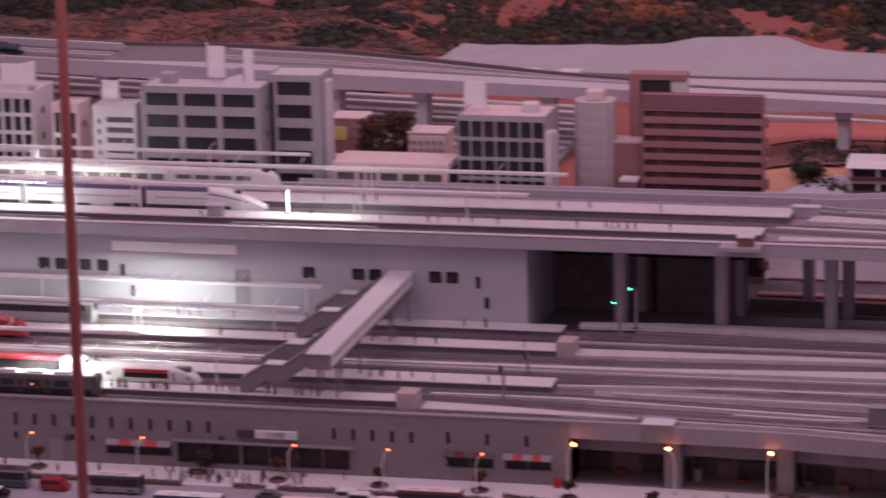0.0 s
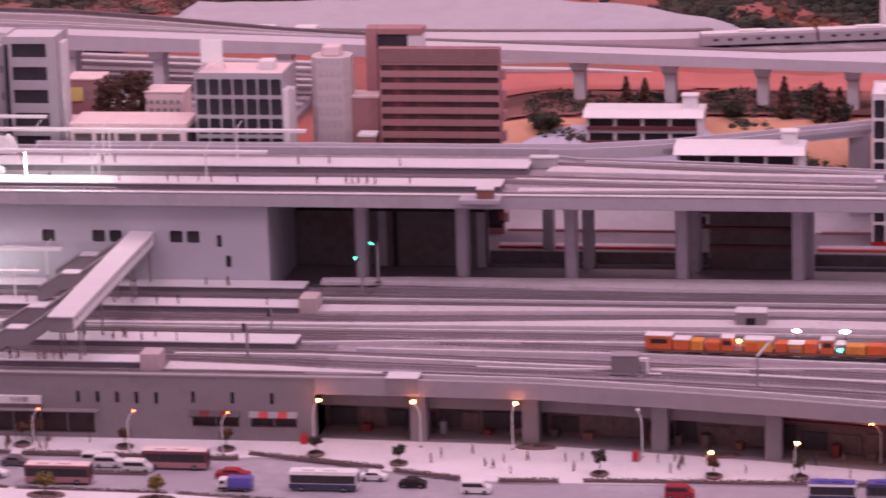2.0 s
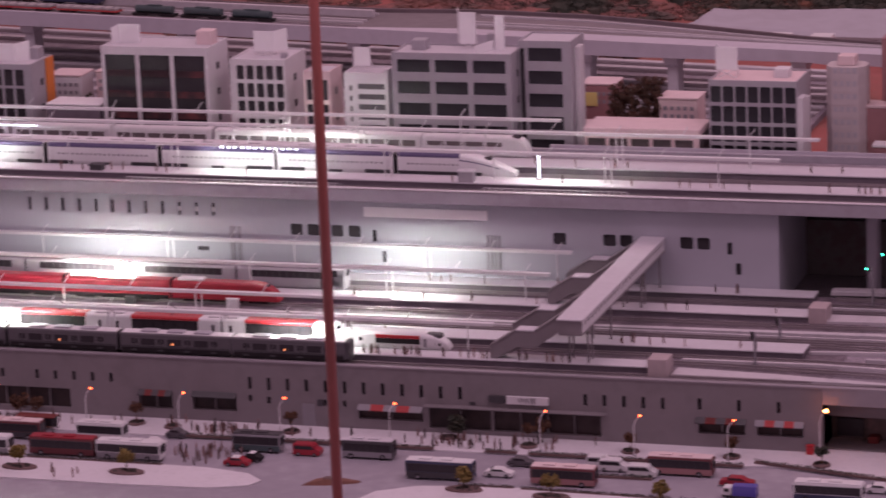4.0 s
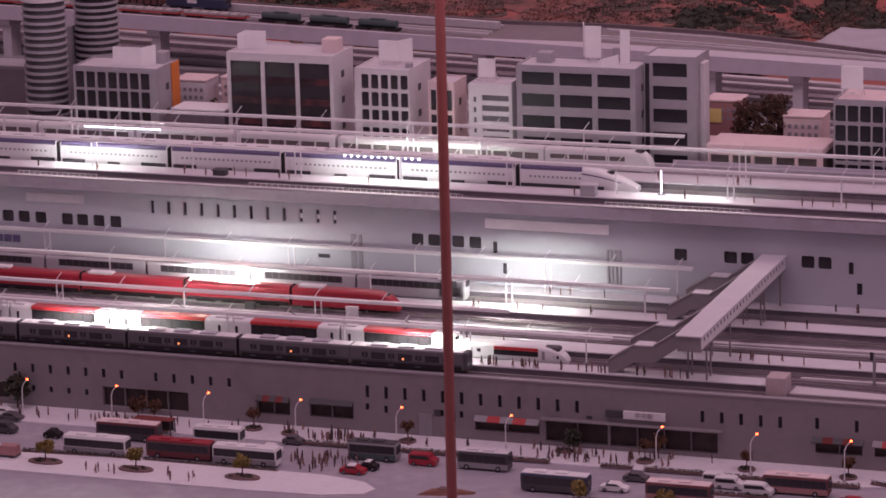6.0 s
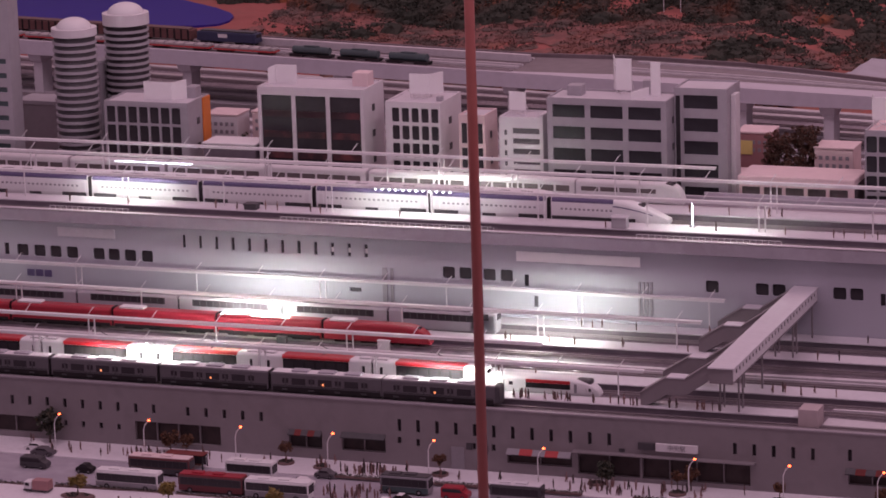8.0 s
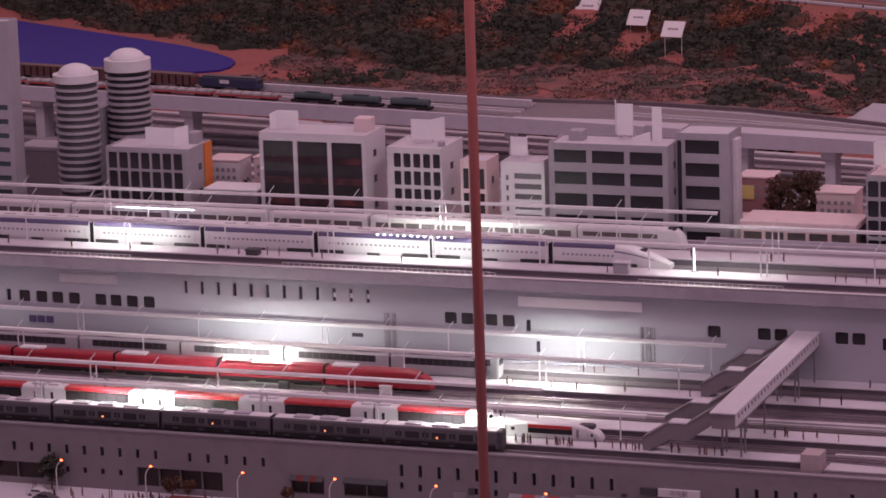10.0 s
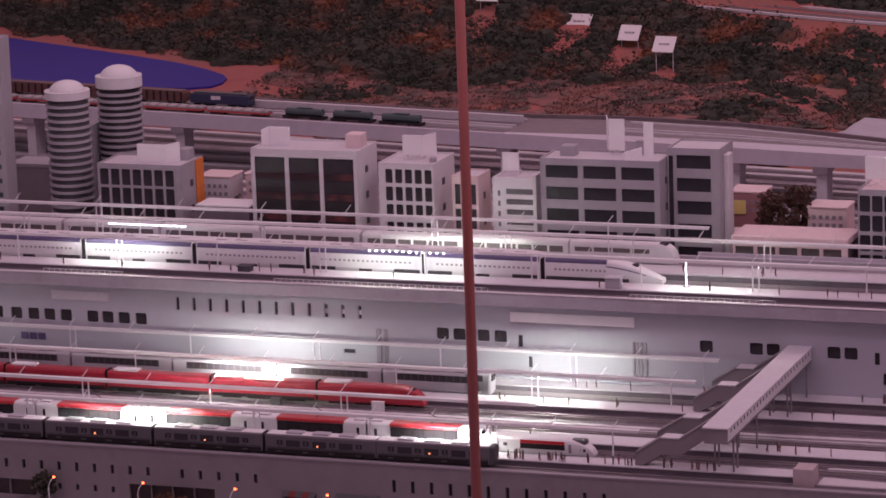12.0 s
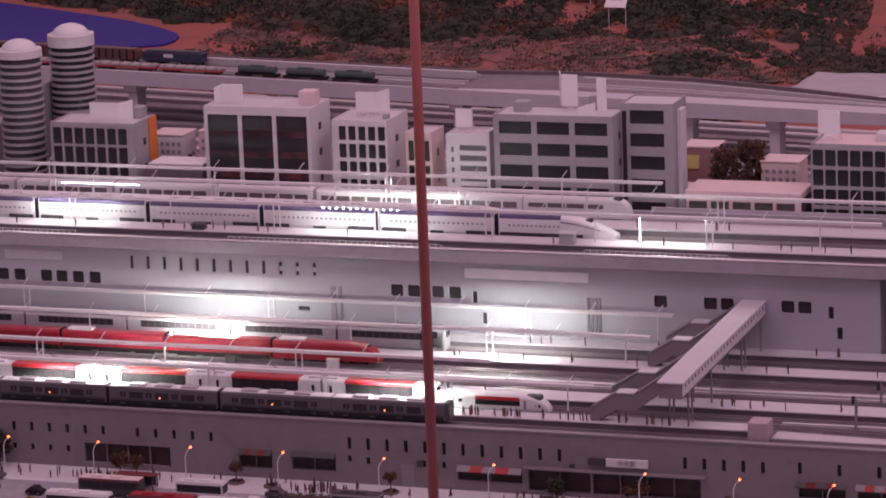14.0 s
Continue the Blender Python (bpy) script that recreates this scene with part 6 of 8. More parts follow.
def yard_things():
    signal(-1.3605, 7.205, ZB, 0.090, True)
    signal(-1.344, 7.305, ZB + 0.006, 0.090, True)
    signal(-1.510, 6.741, ZB, 0.070)
    signal(-1.499, 6.925, ZB, 0.050)
    for x, y, w, d, h, lab, m in ((-0.53, 7.035, 0.062, 0.04, 0.030, "grey relay hut with a dark doorway", "wall"), (-0.748, 6.680, 0.053, 0.03, 0.036, "dark grey equipment block by the tracks", "fascia"), (-0.11, 7.295, 0.055, 0.035, 0.026, "pale topped equipment block", "grey")):
        hsh = thing("relay_hut", (x, y, ZB), lab, "hut", "track huts")
        boxpart("body", hsh, M[m], -w / 2, w / 2, -d / 2, d / 2, 0, h, 0.001)
        boxpart("roof", hsh, M["parapet" if "dark" in lab and "doorway" not in lab else "platform"], -w / 2 - 0.001, w / 2 + 0.001, -d / 2 - 0.001, d / 2 + 0.001, h + 0.0002, h + 0.003, 0.0008)
        if "doorway" in lab:
            boxpart("doorway", hsh, M["black"], -0.010, 0.009, -d / 2 - 0.0012, -d / 2 - 0.0003, 0.001, 0.020)
    g = thing("signal_bracket", (-0.708, 6.668, ZB), "white stepped cable bracket beside the block", "bracket")
    bm = bmesh.new()
    box(bm, -0.012, 0.006, -0.004, 0.004, 0.030, 0.034, 0.0005)
    box(bm, 0.002, 0.006, -0.004, 0.004, 0.0, 0.030, 0.0005)
    box(bm, 0.0062, 0.030, -0.004, 0.004, 0.0, 0.0035, 0.0005)
    part("bracket_bar", bm, M["white"], g)
    for x, y, z, lab in ((-1.098, 7.238, 0.3366, "small brown hut with a pale roof at the deck edge"), (-1.014, 7.545, ZU, "grey block with a pale top at the platform end"), (-0.262, 7.342, ZU, "white topped block on the viaduct"), (-2.27, 7.312, ZS, "pale kiosk on the high-speed platform"), (-3.14, 7.318, ZS, "dark low bench on the platform")):
        w = 0.034 if "brown" in lab or "kiosk" in lab else (0.030 if "bench" in lab else 0.058)
        h = 0.010 if "bench" in lab else (0.018 if "brown" in lab else 0.022)
        k = thing("deck_hut", (x, y, z), lab, "hut", "deck huts")
        boxpart("body", k, M["hull" if "brown" in lab else ("darkgrey" if "bench" in lab else "tower")], -w / 2, w / 2, -0.011, 0.011, 0, h, 0.0012)
        boxpart("roof", k, M["platform" if "bench" not in lab else "darkgrey"], -w / 2 - 0.002, w / 2 + 0.002, -0.013, 0.013, h + 0.0002, h + 0.004, 0.001)
    v = thing("roof_machine", (-0.262, 7.342, ZU + 0.0263), "violet roof machine on the white block", "machine")
    boxpart("body", v, M["purple"], -0.014, 0.014, -0.008, 0.008, 0, 0.014, 0.003)
    for x, y, base, w, d, top, m, lab in ((-2.937, 6.818, ZP, 0.024, 0.014, 0.1580, "black", "black equipment cabinet with a small aerial on the platform"), (-2.708, 6.996, ZB, 0.027, 0.010, 0.1492, "offwhite", "pale cabinet between the tracks"),
                                          (-2.946, 7.000, ZB, 0.023, 0.010, 0.1432, "darkgrey", "dark grey cabinet between the tracks")):
        c = thing("trackside_cabinet", (x, y, base), lab, "cabinet", "trackside cabinets")
        boxpart("body", c, M[m], -w / 2, w / 2, -d / 2, d / 2, 0, top - base - 0.002, 0.0012)
        boxpart("lid", c, M[m], -w / 2 - 0.0008, w / 2 + 0.0008, -d / 2 - 0.0008, d / 2 + 0.0008, top - base - 0.0018, top - base, 0.0006)
        if "aerial" in lab:
            boxpart("aerial", c, M["black"], -0.002, 0.003, -0.002, 0.002, top - base + 0.0002, top - base + 0.005, 0.0006)
    lp = thing("yard_lamp", (-0.487, 6.60, ZB), "tall bent grey lamp post leaning over the tracks", "street lamp")
    bm = bmesh.new()
    tube(bm, (0, 0, 0), (0, 0, 0.062), 0.0023, 0.0021, 8)
    part("post", bm, M["grey"], lp)
    bm = bmesh.new()
    tube(bm, (0, 0, 0.0615), (0.026, 0.0, 0.0915), 0.0024, seg=8)
    part("bend", bm, M["white"], lp)
    boxpart("arm", lp, M["white"], -0.024, 0.028, -0.003, 0.003, 0.0915, 0.0950, 0.0010)


canopies()
footbridge()
yard_things()


# ---- land behind: viaduct, hill, lake, trees ----
def rear_viaduct():
    """A broad deck with goods tracks that narrows to a single line."""
    via = thing("rear_viaduct", label="long pale concrete railway viaduct on hammerhead piers", category="viaduct", kind="structure")
    xs = (X0, -5, -4, -3.4, -3.0, -2.7, -2.4, -2.2, -1.8, -1.5, -0.9, -0.55, -0.4, 0.1, X1)

    def under(x):
        return 0.381 + 0.013 * smoothstep(-2.4, -1.5, x)

    def top(x):
        return 0.405 + 0.0115 * smoothstep(-3.0, -2.6, x)

    def rear(x):
        return 0.088 + 0.25 * max(0.0, x + 0.55)

    def band(name, y0, y1, low, high, mat, span=xs, label=""):
        bm = bmesh.new()
        loft(bm, [[(x, viaduct_y(x) + p, z) for p, z in ((y0, low(x)), (y1 or rear(x), low(x)), (y1 or rear(x), high(x)), (y0, high(x)))] for x in span])
        part(name, bm, M[mat], via, label)

    band("deck_slab", 0.0062, 0, lambda x: under(x) + 0.002, top, "viaduct")
    band("front_parapet", -0.005, 0.006, under, lambda x: 0.420, "viaduct")
    # Dark strip added along the seam between parapet and deck.
    band("drain_line", 0.0064, 0.0100, lambda x: top(x) - 0.001, lambda x: top(x) + 0.0008, "kerbdark", label="thin dark seam line along the parapet")
    bm = bmesh.new()
    ribbon(bm, [(x, viaduct_y(x) + rear(x) + 0.0125) for x in xs[9:]], 0.0118, 0.390, 0.4185)
    part("rear_kerb", bm, M["kerbdark"], via, "brown-grey rear kerb of the single line")
    # the goods tracks beside the deck, drawing in to a point
    goods = xs[:7]
    taper = [(x, 0.300 - 0.19 * smoothstep(-2.55, -1.5, x)) for x in xs[:10]]
    bm = bmesh.new()
    loft(bm, [[(x, viaduct_y(x) + 0.0885, 0.386 + 0.008 * (x > -2.3)), (x, viaduct_y(x) + r, 0.386 + 0.008 * (x > -2.3)), (x, viaduct_y(x) + r, top(x) - 0.0006), (x, viaduct_y(x) + 0.0885, top(x) - 0.0006)] for x, r in taper])
    part("goods_slab", bm, M["fascia"], via, "mauve-grey bed of the goods tracks")
    bm = bmesh.new()
    loft(bm, [[(x, viaduct_y(x) + r + 0.0002, 0.384), (x, viaduct_y(x) + r + 0.0102, 0.384), (x, viaduct_y(x) + r + 0.0102, top(x) + 0.009), (x, viaduct_y(x) + r + 0.0002, top(x) + 0.009)] for x, r in taper])
    part("rear_parapet", bm, M["kerbdark"], via, "brown-grey rear parapet")
    band("goods_wall", 0.218, 0.234, lambda x: 0.4055, lambda x: 0.424, "strip", (-3.84, -3.5, -3.0), "pale low wall beside the freight tracks")
    band("red_edge", 0.016, 0.042, lambda x: 0.4052, lambda x: 0.4062, "redbank", (X0, -5, -4, -3.42), "band of red earth along the deck edge")
    for share_ in (0.20, 0.36, 0.80):
        bm = bmesh.new()
        ribbon(bm, [(x, viaduct_y(x) + 0.0885 + (r - 0.0885) * share_) for x, r in taper[:5]], 0.004, 0.4048, 0.4105)
        ribbon(bm, [(x, viaduct_y(x) + 0.0885 + (r - 0.0885) * share_) for x, r in taper[5:]], [0.004, 0.004, 0.0035, 0.003, 0.001], 0.414, 0.4195)
        part("track_kerb", bm, M["strip"], via)
    for off in (0.078, 0.190):
        track([(x, viaduct_y(x) + off) for x in goods[:5]], 0.4052, step=0.02)
    for x in (0.28, 0.055, -0.16, -0.385, -0.598, -0.820, -1.041, -1.27, -1.5, -1.78, -2.113, -2.346, -2.56, -2.985, -3.485, -3.970, -4.455, -4.94, -5.42):
        y = viaduct_y(x) + 0.03
        bm = bmesh.new()
        z = under(x)
        rings = [[(x + dx * w, y + 0.03 + dy * d, h) for dx, dy in ((-1, -1), (1, -1), (1, 1), (-1, 1))] for h, w, d in ((0.20, 0.013, 0.03), (z - 0.029, 0.013, 0.03), (z - 0.020, 0.018, 0.045), (z - 0.0004, 0.0195, 0.052))]
        loft(bm, rings)
        # Piers paler than the deck: light missing below it is put into their colour.
        part("pier", bm, M["platform"], via)
    # ramp that climbs behind the upper deck
    ramp = thing("road_ramp", label="grey curved road ramp with low parapets behind the station", category="road", kind="structure")
    pts = [(-2.2, 7.71), (-1.6, 7.71), (-1.2, 7.708), (-0.95, 7.722), (-0.78, 7.768), (-0.62, 7.842), (-0.5, 7.902), (-0.37, 7.968), (-0.25, 8.03), (0.0, 8.12), (0.4, 8.2)]
    bm = bmesh.new()
    ribbon(bm, pts, 0.026, 0.318, 0.328)
    part("road_surface", bm, M["asphalt"], ramp)
    for s in (-0.028, 0.028):
        bm = bmesh.new()
        ribbon(bm, [(x + (0.25 if x > -1.1 else 0) * s, y + s) for x, y in pts], 0.0025, 0.312, 0.338)
        part("parapet", bm, M["viaduct"], ramp)
    for x, y in ((-0.355, 7.975), (-0.70, 7.805), (-1.03, 7.718), (-1.4, 7.71), (-1.9, 7.71)):
        boxpart("pier", ramp, M["deck"], x - 0.012 - 0.012 * (x > -0.5), x + 0.012 + 0.012 * (x > -0.5), y - 0.02, y + 0.02, ZG, 0.3178, 0.002)


def patch(name, x0, x1, y0, y1, lift, mat, label, outline, nx=50, ny=24):
    """A sheet of another ground lying on the land, inside an outline test."""
    bm = bmesh.new()
    grid = {}
    for j in range(ny + 1):
        for i in range(nx + 1):
            x, y = x0 + (x1 - x0) * i / nx, y0 + (y1 - y0) * j / ny
            grid[i, j] = (x, y)
    verts = {}

    def v(i, j):
        if (i, j) not in verts:
            x, y = grid[i, j]
            verts[i, j] = bm.verts.new((x, y, terrain(x, y) + lift(x, y)))
        return verts[i, j]

    for j in range(ny):
        for i in range(nx):
            x, y = grid[i, j]
            if outline(x + (x1 - x0) / nx / 2, y + (y1 - y0) / ny / 2):
                bm.faces.new((v(i, j), v(i + 1, j), v(i + 1, j + 1), v(i, j + 1)))
    tagged(part(name, bm, M[mat], smooth=True), label, "ground", kind="structure")


def clump(rnd, verts, faces, at, r, n, flat=0.8, leaf=1.0):
    """A loose clump of small leaf blades."""
    for _ in range(n):
        d = Vector((rnd.gauss(0, 1), rnd.gauss(0, 1), rnd.gauss(0, 1))).normalized() * r * rnd.random() ** 0.4
        c = Vector(at) + Vector((d.x, d.y, d.z * flat))
        s = r * rnd.uniform(0.22, 0.5) * leaf
        a = Vector((rnd.gauss(0, 1), rnd.gauss(0, 1), rnd.gauss(0, 0.6))).normalized() * s
        b = a.cross(Vector((rnd.gauss(0, 1), rnd.gauss(0, 1), rnd.gauss(0, 1)))).normalized() * s * 0.8
        i = len(verts)
        verts += [c - a, c + b, c + a, c - b + (a.cross(b)).normalized() * s * 0.4]
        faces.append((i, i + 1, i + 2, i + 3))


def stuff(name, verts, faces, mat, label, category, parent=None):
    me = bpy.data.meshes.new(name)
    me.from_pydata([tuple(v) for v in verts], [], faces)
    me.materials.append(M[mat])
    o = new(name, me)
    o.parent = parent
    return tagged(o, label, category, kind="stuff" if parent is None else "")


def bumps(rnd, verts, faces, at, r, flat):
    """One lumpy shrub: a coarse noisy dome with leaf blades over it."""
    rings, seg = 2, 7
    base = len(verts)
    ph = rnd.uniform(0, 50)
    for j in range(rings):
        el = math.pi / 2 * j / rings
        for i in range(seg):
            a = 2 * math.pi * i / seg
            d = Vector((math.cos(a) * math.cos(el), math.sin(a) * math.cos(el), math.sin(el)))
            k = r * (1 + 0.5 * noise.noise(d * 1.7 + Vector((ph, 0, 0))))
            verts.append(Vector(at) + Vector((d.x * k, d.y * k, d.z * k * flat)))
    verts.append(Vector(at) + Vector((0, 0, r * flat)))
    for j in range(rings - 1):
        for i in range(seg):
            faces.append((base + j * seg + i, base + j * seg + (i + 1) % seg, base + (j + 1) * seg + (i + 1) % seg, base + (j + 1) * seg + i))
    for i in range(seg):
        faces.append((base + (rings - 1) * seg + i, base + (rings - 1) * seg + (i + 1) % seg, base + rings * seg))


def mound_edge(x):
    """The back edge of the gravel mound."""
    pts = ((-2.6, 9.2), (-2.27, 9.46), (-2.235, 9.63), (-2.08, 9.67), (-1.86, 9.74), (-1.62, 9.84), (-1.45, 9.84), (-1.28, 9.785), (-1.12, 9.71), (-0.99, 9.60), (-0.86, 9.53), (-0.74, 9.44), (-0.60, 9.28), (-0.4, 9.1))
    for (a, p), (b, q) in zip(pts, pts[1:]):
        if a <= x <= b:
            return p + (q - p) * (x - a) / (b - a)
    return 9.1


HUT_Z = 0.2852
BOARDS = [(-3.624, 10.45), (-3.293, 10.32), (-3.075, 10.125), (-2.912, 9.93)]


BUSH_LINE = [(-6.2, 11.05), (-5.4, 10.62), (-5.05, 10.46), (-4.87, 10.36), (-4.6, 10.22), (-4.39, 10.03), (-4.2, 10.10), (-4.05, 9.98), (-3.86, 9.85), (-3.52, 9.79), (-3.14, 9.86), (-2.88, 9.77), (-2.61, 9.72), (-2.55, 9.92),
             (-2.5, 10.05), (-2.35, 10.18), (-2.2, 9.95), (-2.05, 9.80), (-1.6, 9.92), (-1.2, 9.86), (-0.95, 9.66), (-0.7, 9.47), (-0.3, 9.42), (0.9, 9.5)]


def hill():
    """Growth above a ragged line across the slope, thinning out below it."""
    rnd = random.Random(11)
    verts, faces = [], []
    n = 0
    while n < 33000:
        x, y = rnd.uniform(-5.75, 0.6), rnd.uniform(9.3, 11.2)
        line = edge_y(BUSH_LINE, x) + 0.10 * noise.noise((x * 4.5, y * 2, 5.5)) + 0.03 * noise.noise((x * 15, y * 8, 1.5))
        if x > -2.3 and y < max(mound_edge(x) + 0.03, 9.42 + 0.23 * (x + 0.6)):
            continue
        thick = noise.noise((x * 2.1, y * 2.6, 7.7)) + 0.6 * noise.noise((x * 5, y * 6, 2.2))
        inside = y - line
        open_red = -0.80 + 0.50 * smoothstep(-3.0, -2.4, x) * (1 - smoothstep(-1.9, -1.6, x)) + 0.30 * smoothstep(0.22, 0.0, inside)
        if inside < 0:
            if inside < -0.25 - 0.35 * smoothstep(-2.75, -2.5, x) or x < -4.15 or thick < 0.30 - 0.45 * smoothstep(-2.9, -2.5, x) or rnd.random() > 0.35:
                n += 0.02
                continue
        elif thick < open_red:
            continue
        if any(abs(x - bx) < 0.045 and -0.075 < y - by < 0.03 for bx, by in BOARDS):
            continue
        if abs(y - 10.455 + 0.42 * (x + 2.63)) < 0.115 and x > -3.5:
            continue
        r = rnd.uniform(0.009, 0.022) if rnd.random() < 0.85 else rnd.uniform(0.024, 0.042)
        if any(abs(x - bx) < 0.06 and -0.26 < y - by < 0.0 for bx, by in BOARDS):
            r = min(r, 0.010)
        z = terrain(x, y)
        tall = rnd.uniform(0.7, 1.25)
        bumps(rnd, verts, faces, (x, y, z - 0.006), r * 0.85, tall)
        clump(rnd, verts, faces, (x, y, z + r * 0.5 * tall), r * 1.2, 17, tall, 0.46 if r < 0.023 else 0.34)
        n += 1
    # thicker growth on the slope beyond the gravel mound
    for _ in range(6500):
        x, y = rnd.uniform(-2.1, 0.6), rnd.uniform(9.2, 11.3)
        if y < max(mound_edge(x) + 0.05 + 0.08 * noise.noise((x * 4, y * 4, 3.3)), 9.42 + 0.23 * (x + 0.6)):
            continue
        if noise.noise((x * 3.1, y * 3.1, 6.1)) < -0.16:
            continue
        r = rnd.uniform(0.010, 0.030)
        z = terrain(x, y)
        bumps(rnd, verts, faces, (x, y, z - 0.004), r, rnd.uniform(0.6, 0.95))
        clump(rnd, verts, faces, (x, y, z + r * 0.45), r * 1.12, 10, 0.8, 0.5)
    stuff("hill_bushes", verts, faces, "bush", "dense dark green and rust brown bushes covering the hillside", "bushes")
    # low scrub on the red slope
    verts, faces = [], []
    for _ in range(9000):
        x = rnd.uniform(-4.15, -1.9)
        y = rnd.uniform(8.95, edge_y(BUSH_LINE, x) + 0.10)
        if noise.noise((x * 3, y * 5, 1.0)) + 0.5 * noise.noise((x * 9, y * 12, 4.0)) < -0.34 + 0.16 * smoothstep(-3.0, -2.5, x) or (x > -2.36 and y < mound_edge(x) + 0.04):
            continue
        if rnd.random() < 0.16:
            bumps(rnd, verts, faces, (x, y, terrain(x, y) - 0.001), rnd.uniform(0.016, 0.042), 0.14)
        clump(rnd, verts, faces, (x, y, terrain(x, y) + 0.003), rnd.uniform(0.008, 0.022), 9, 0.3, 0.55)
    stuff("scrub", verts, faces, "scrub", "low brown scrub on the red slope", "bushes")
    # bushes and garden below the far viaduct
    verts, faces = [], []
    for _ in range(1300):
        x, y = rnd.uniform(-1.20, -0.28), rnd.uniform(8.25, 8.60)
        if noise.noise((x * 7, y * 7, 4.0)) < -0.12 + 0.9 * smoothstep(8.43, 8.60, y):
            continue
        r = rnd.uniform(0.007, 0.016) + 0.008 * smoothstep(0.15, 0.4, noise.noise((x * 11, y * 5, 6.5)))
        bumps(rnd, verts, faces, (x, y, terrain(x, y) - 0.003), r, 0.7)
        clump(rnd, verts, faces, (x, y, terrain(x, y) + r * 0.4), r * 1.15, 16, 0.6, 0.5)
    for _ in range(70):
        x, y = rnd.choice([(-1.06, 8.14), (-1.03, 8.12), (-0.62, 8.19), (-0.46, 8.06), (-0.42, 8.05)])
        x, y = x + rnd.gauss(0, 0.03), y + rnd.gauss(0, 0.012)
        r = rnd.uniform(0.007, 0.016)
        bumps(rnd, verts, faces, (x, y, terrain(x, y) - 0.003), r, 0.8)
        clump(rnd, verts, faces, (x, y, terrain(x, y) + r * 0.5), r * 1.15, 14, 0.8, 0.5)
    stuff("garden_bushes", verts, faces, "tree", "dark green bushes along the foot of the viaduct", "bushes")


def tree(x, y, z, h, r, mat, label, group, cypress=False, trunk=0.35, seed=1, dense=1):
    rnd = random.Random(seed)
    t = thing("tree", (x, y, z), label, "tree", group)
    bm = bmesh.new()
    tube(bm, (0, 0, -0.002), (0.001, 0, h * (trunk + 0.25)), r * 0.09, r * 0.04, 8)
    for k in range(4):
        a = k * 1.7 + seed
        tube(bm, (0, 0, h * trunk), (math.cos(a) * r * 0.55, math.sin(a) * r * 0.55, h * (trunk + 0.3)), r * 0.045, r * 0.02, 6)
    part("trunk", bm, M["bark"], t)
    verts, faces = [], []
    for _ in range(26 * dense):
        if cypress:
            q = rnd.random()
            c = (rnd.gauss(0, 0.2) * r * (1 - q), rnd.gauss(0, 0.2) * r * (1 - q), h * (0.12 + 0.82 * q))
            rr = r * (0.9 - 0.7 * q)
        else:
            a, q = rnd.uniform(0, 6.28), rnd.random() ** 0.5
            c = (math.cos(a) * r * 0.75 * q, math.sin(a) * r * 0.75 * q, h * (trunk + (1 - trunk) * rnd.uniform(0.15, 0.85)))
            rr = r * rnd.uniform(0.25, 0.45) / dense ** 0.5
        clump(rnd, verts, faces, c, rr, 26, 1.4 if cypress else 0.9)
    me = bpy.data.meshes.new("crown")
    me.from_pydata([tuple(v) for v in verts], [], faces)
    me.materials.append(M[mat])
    o = new("crown", me)
    o.parent = t
    return t


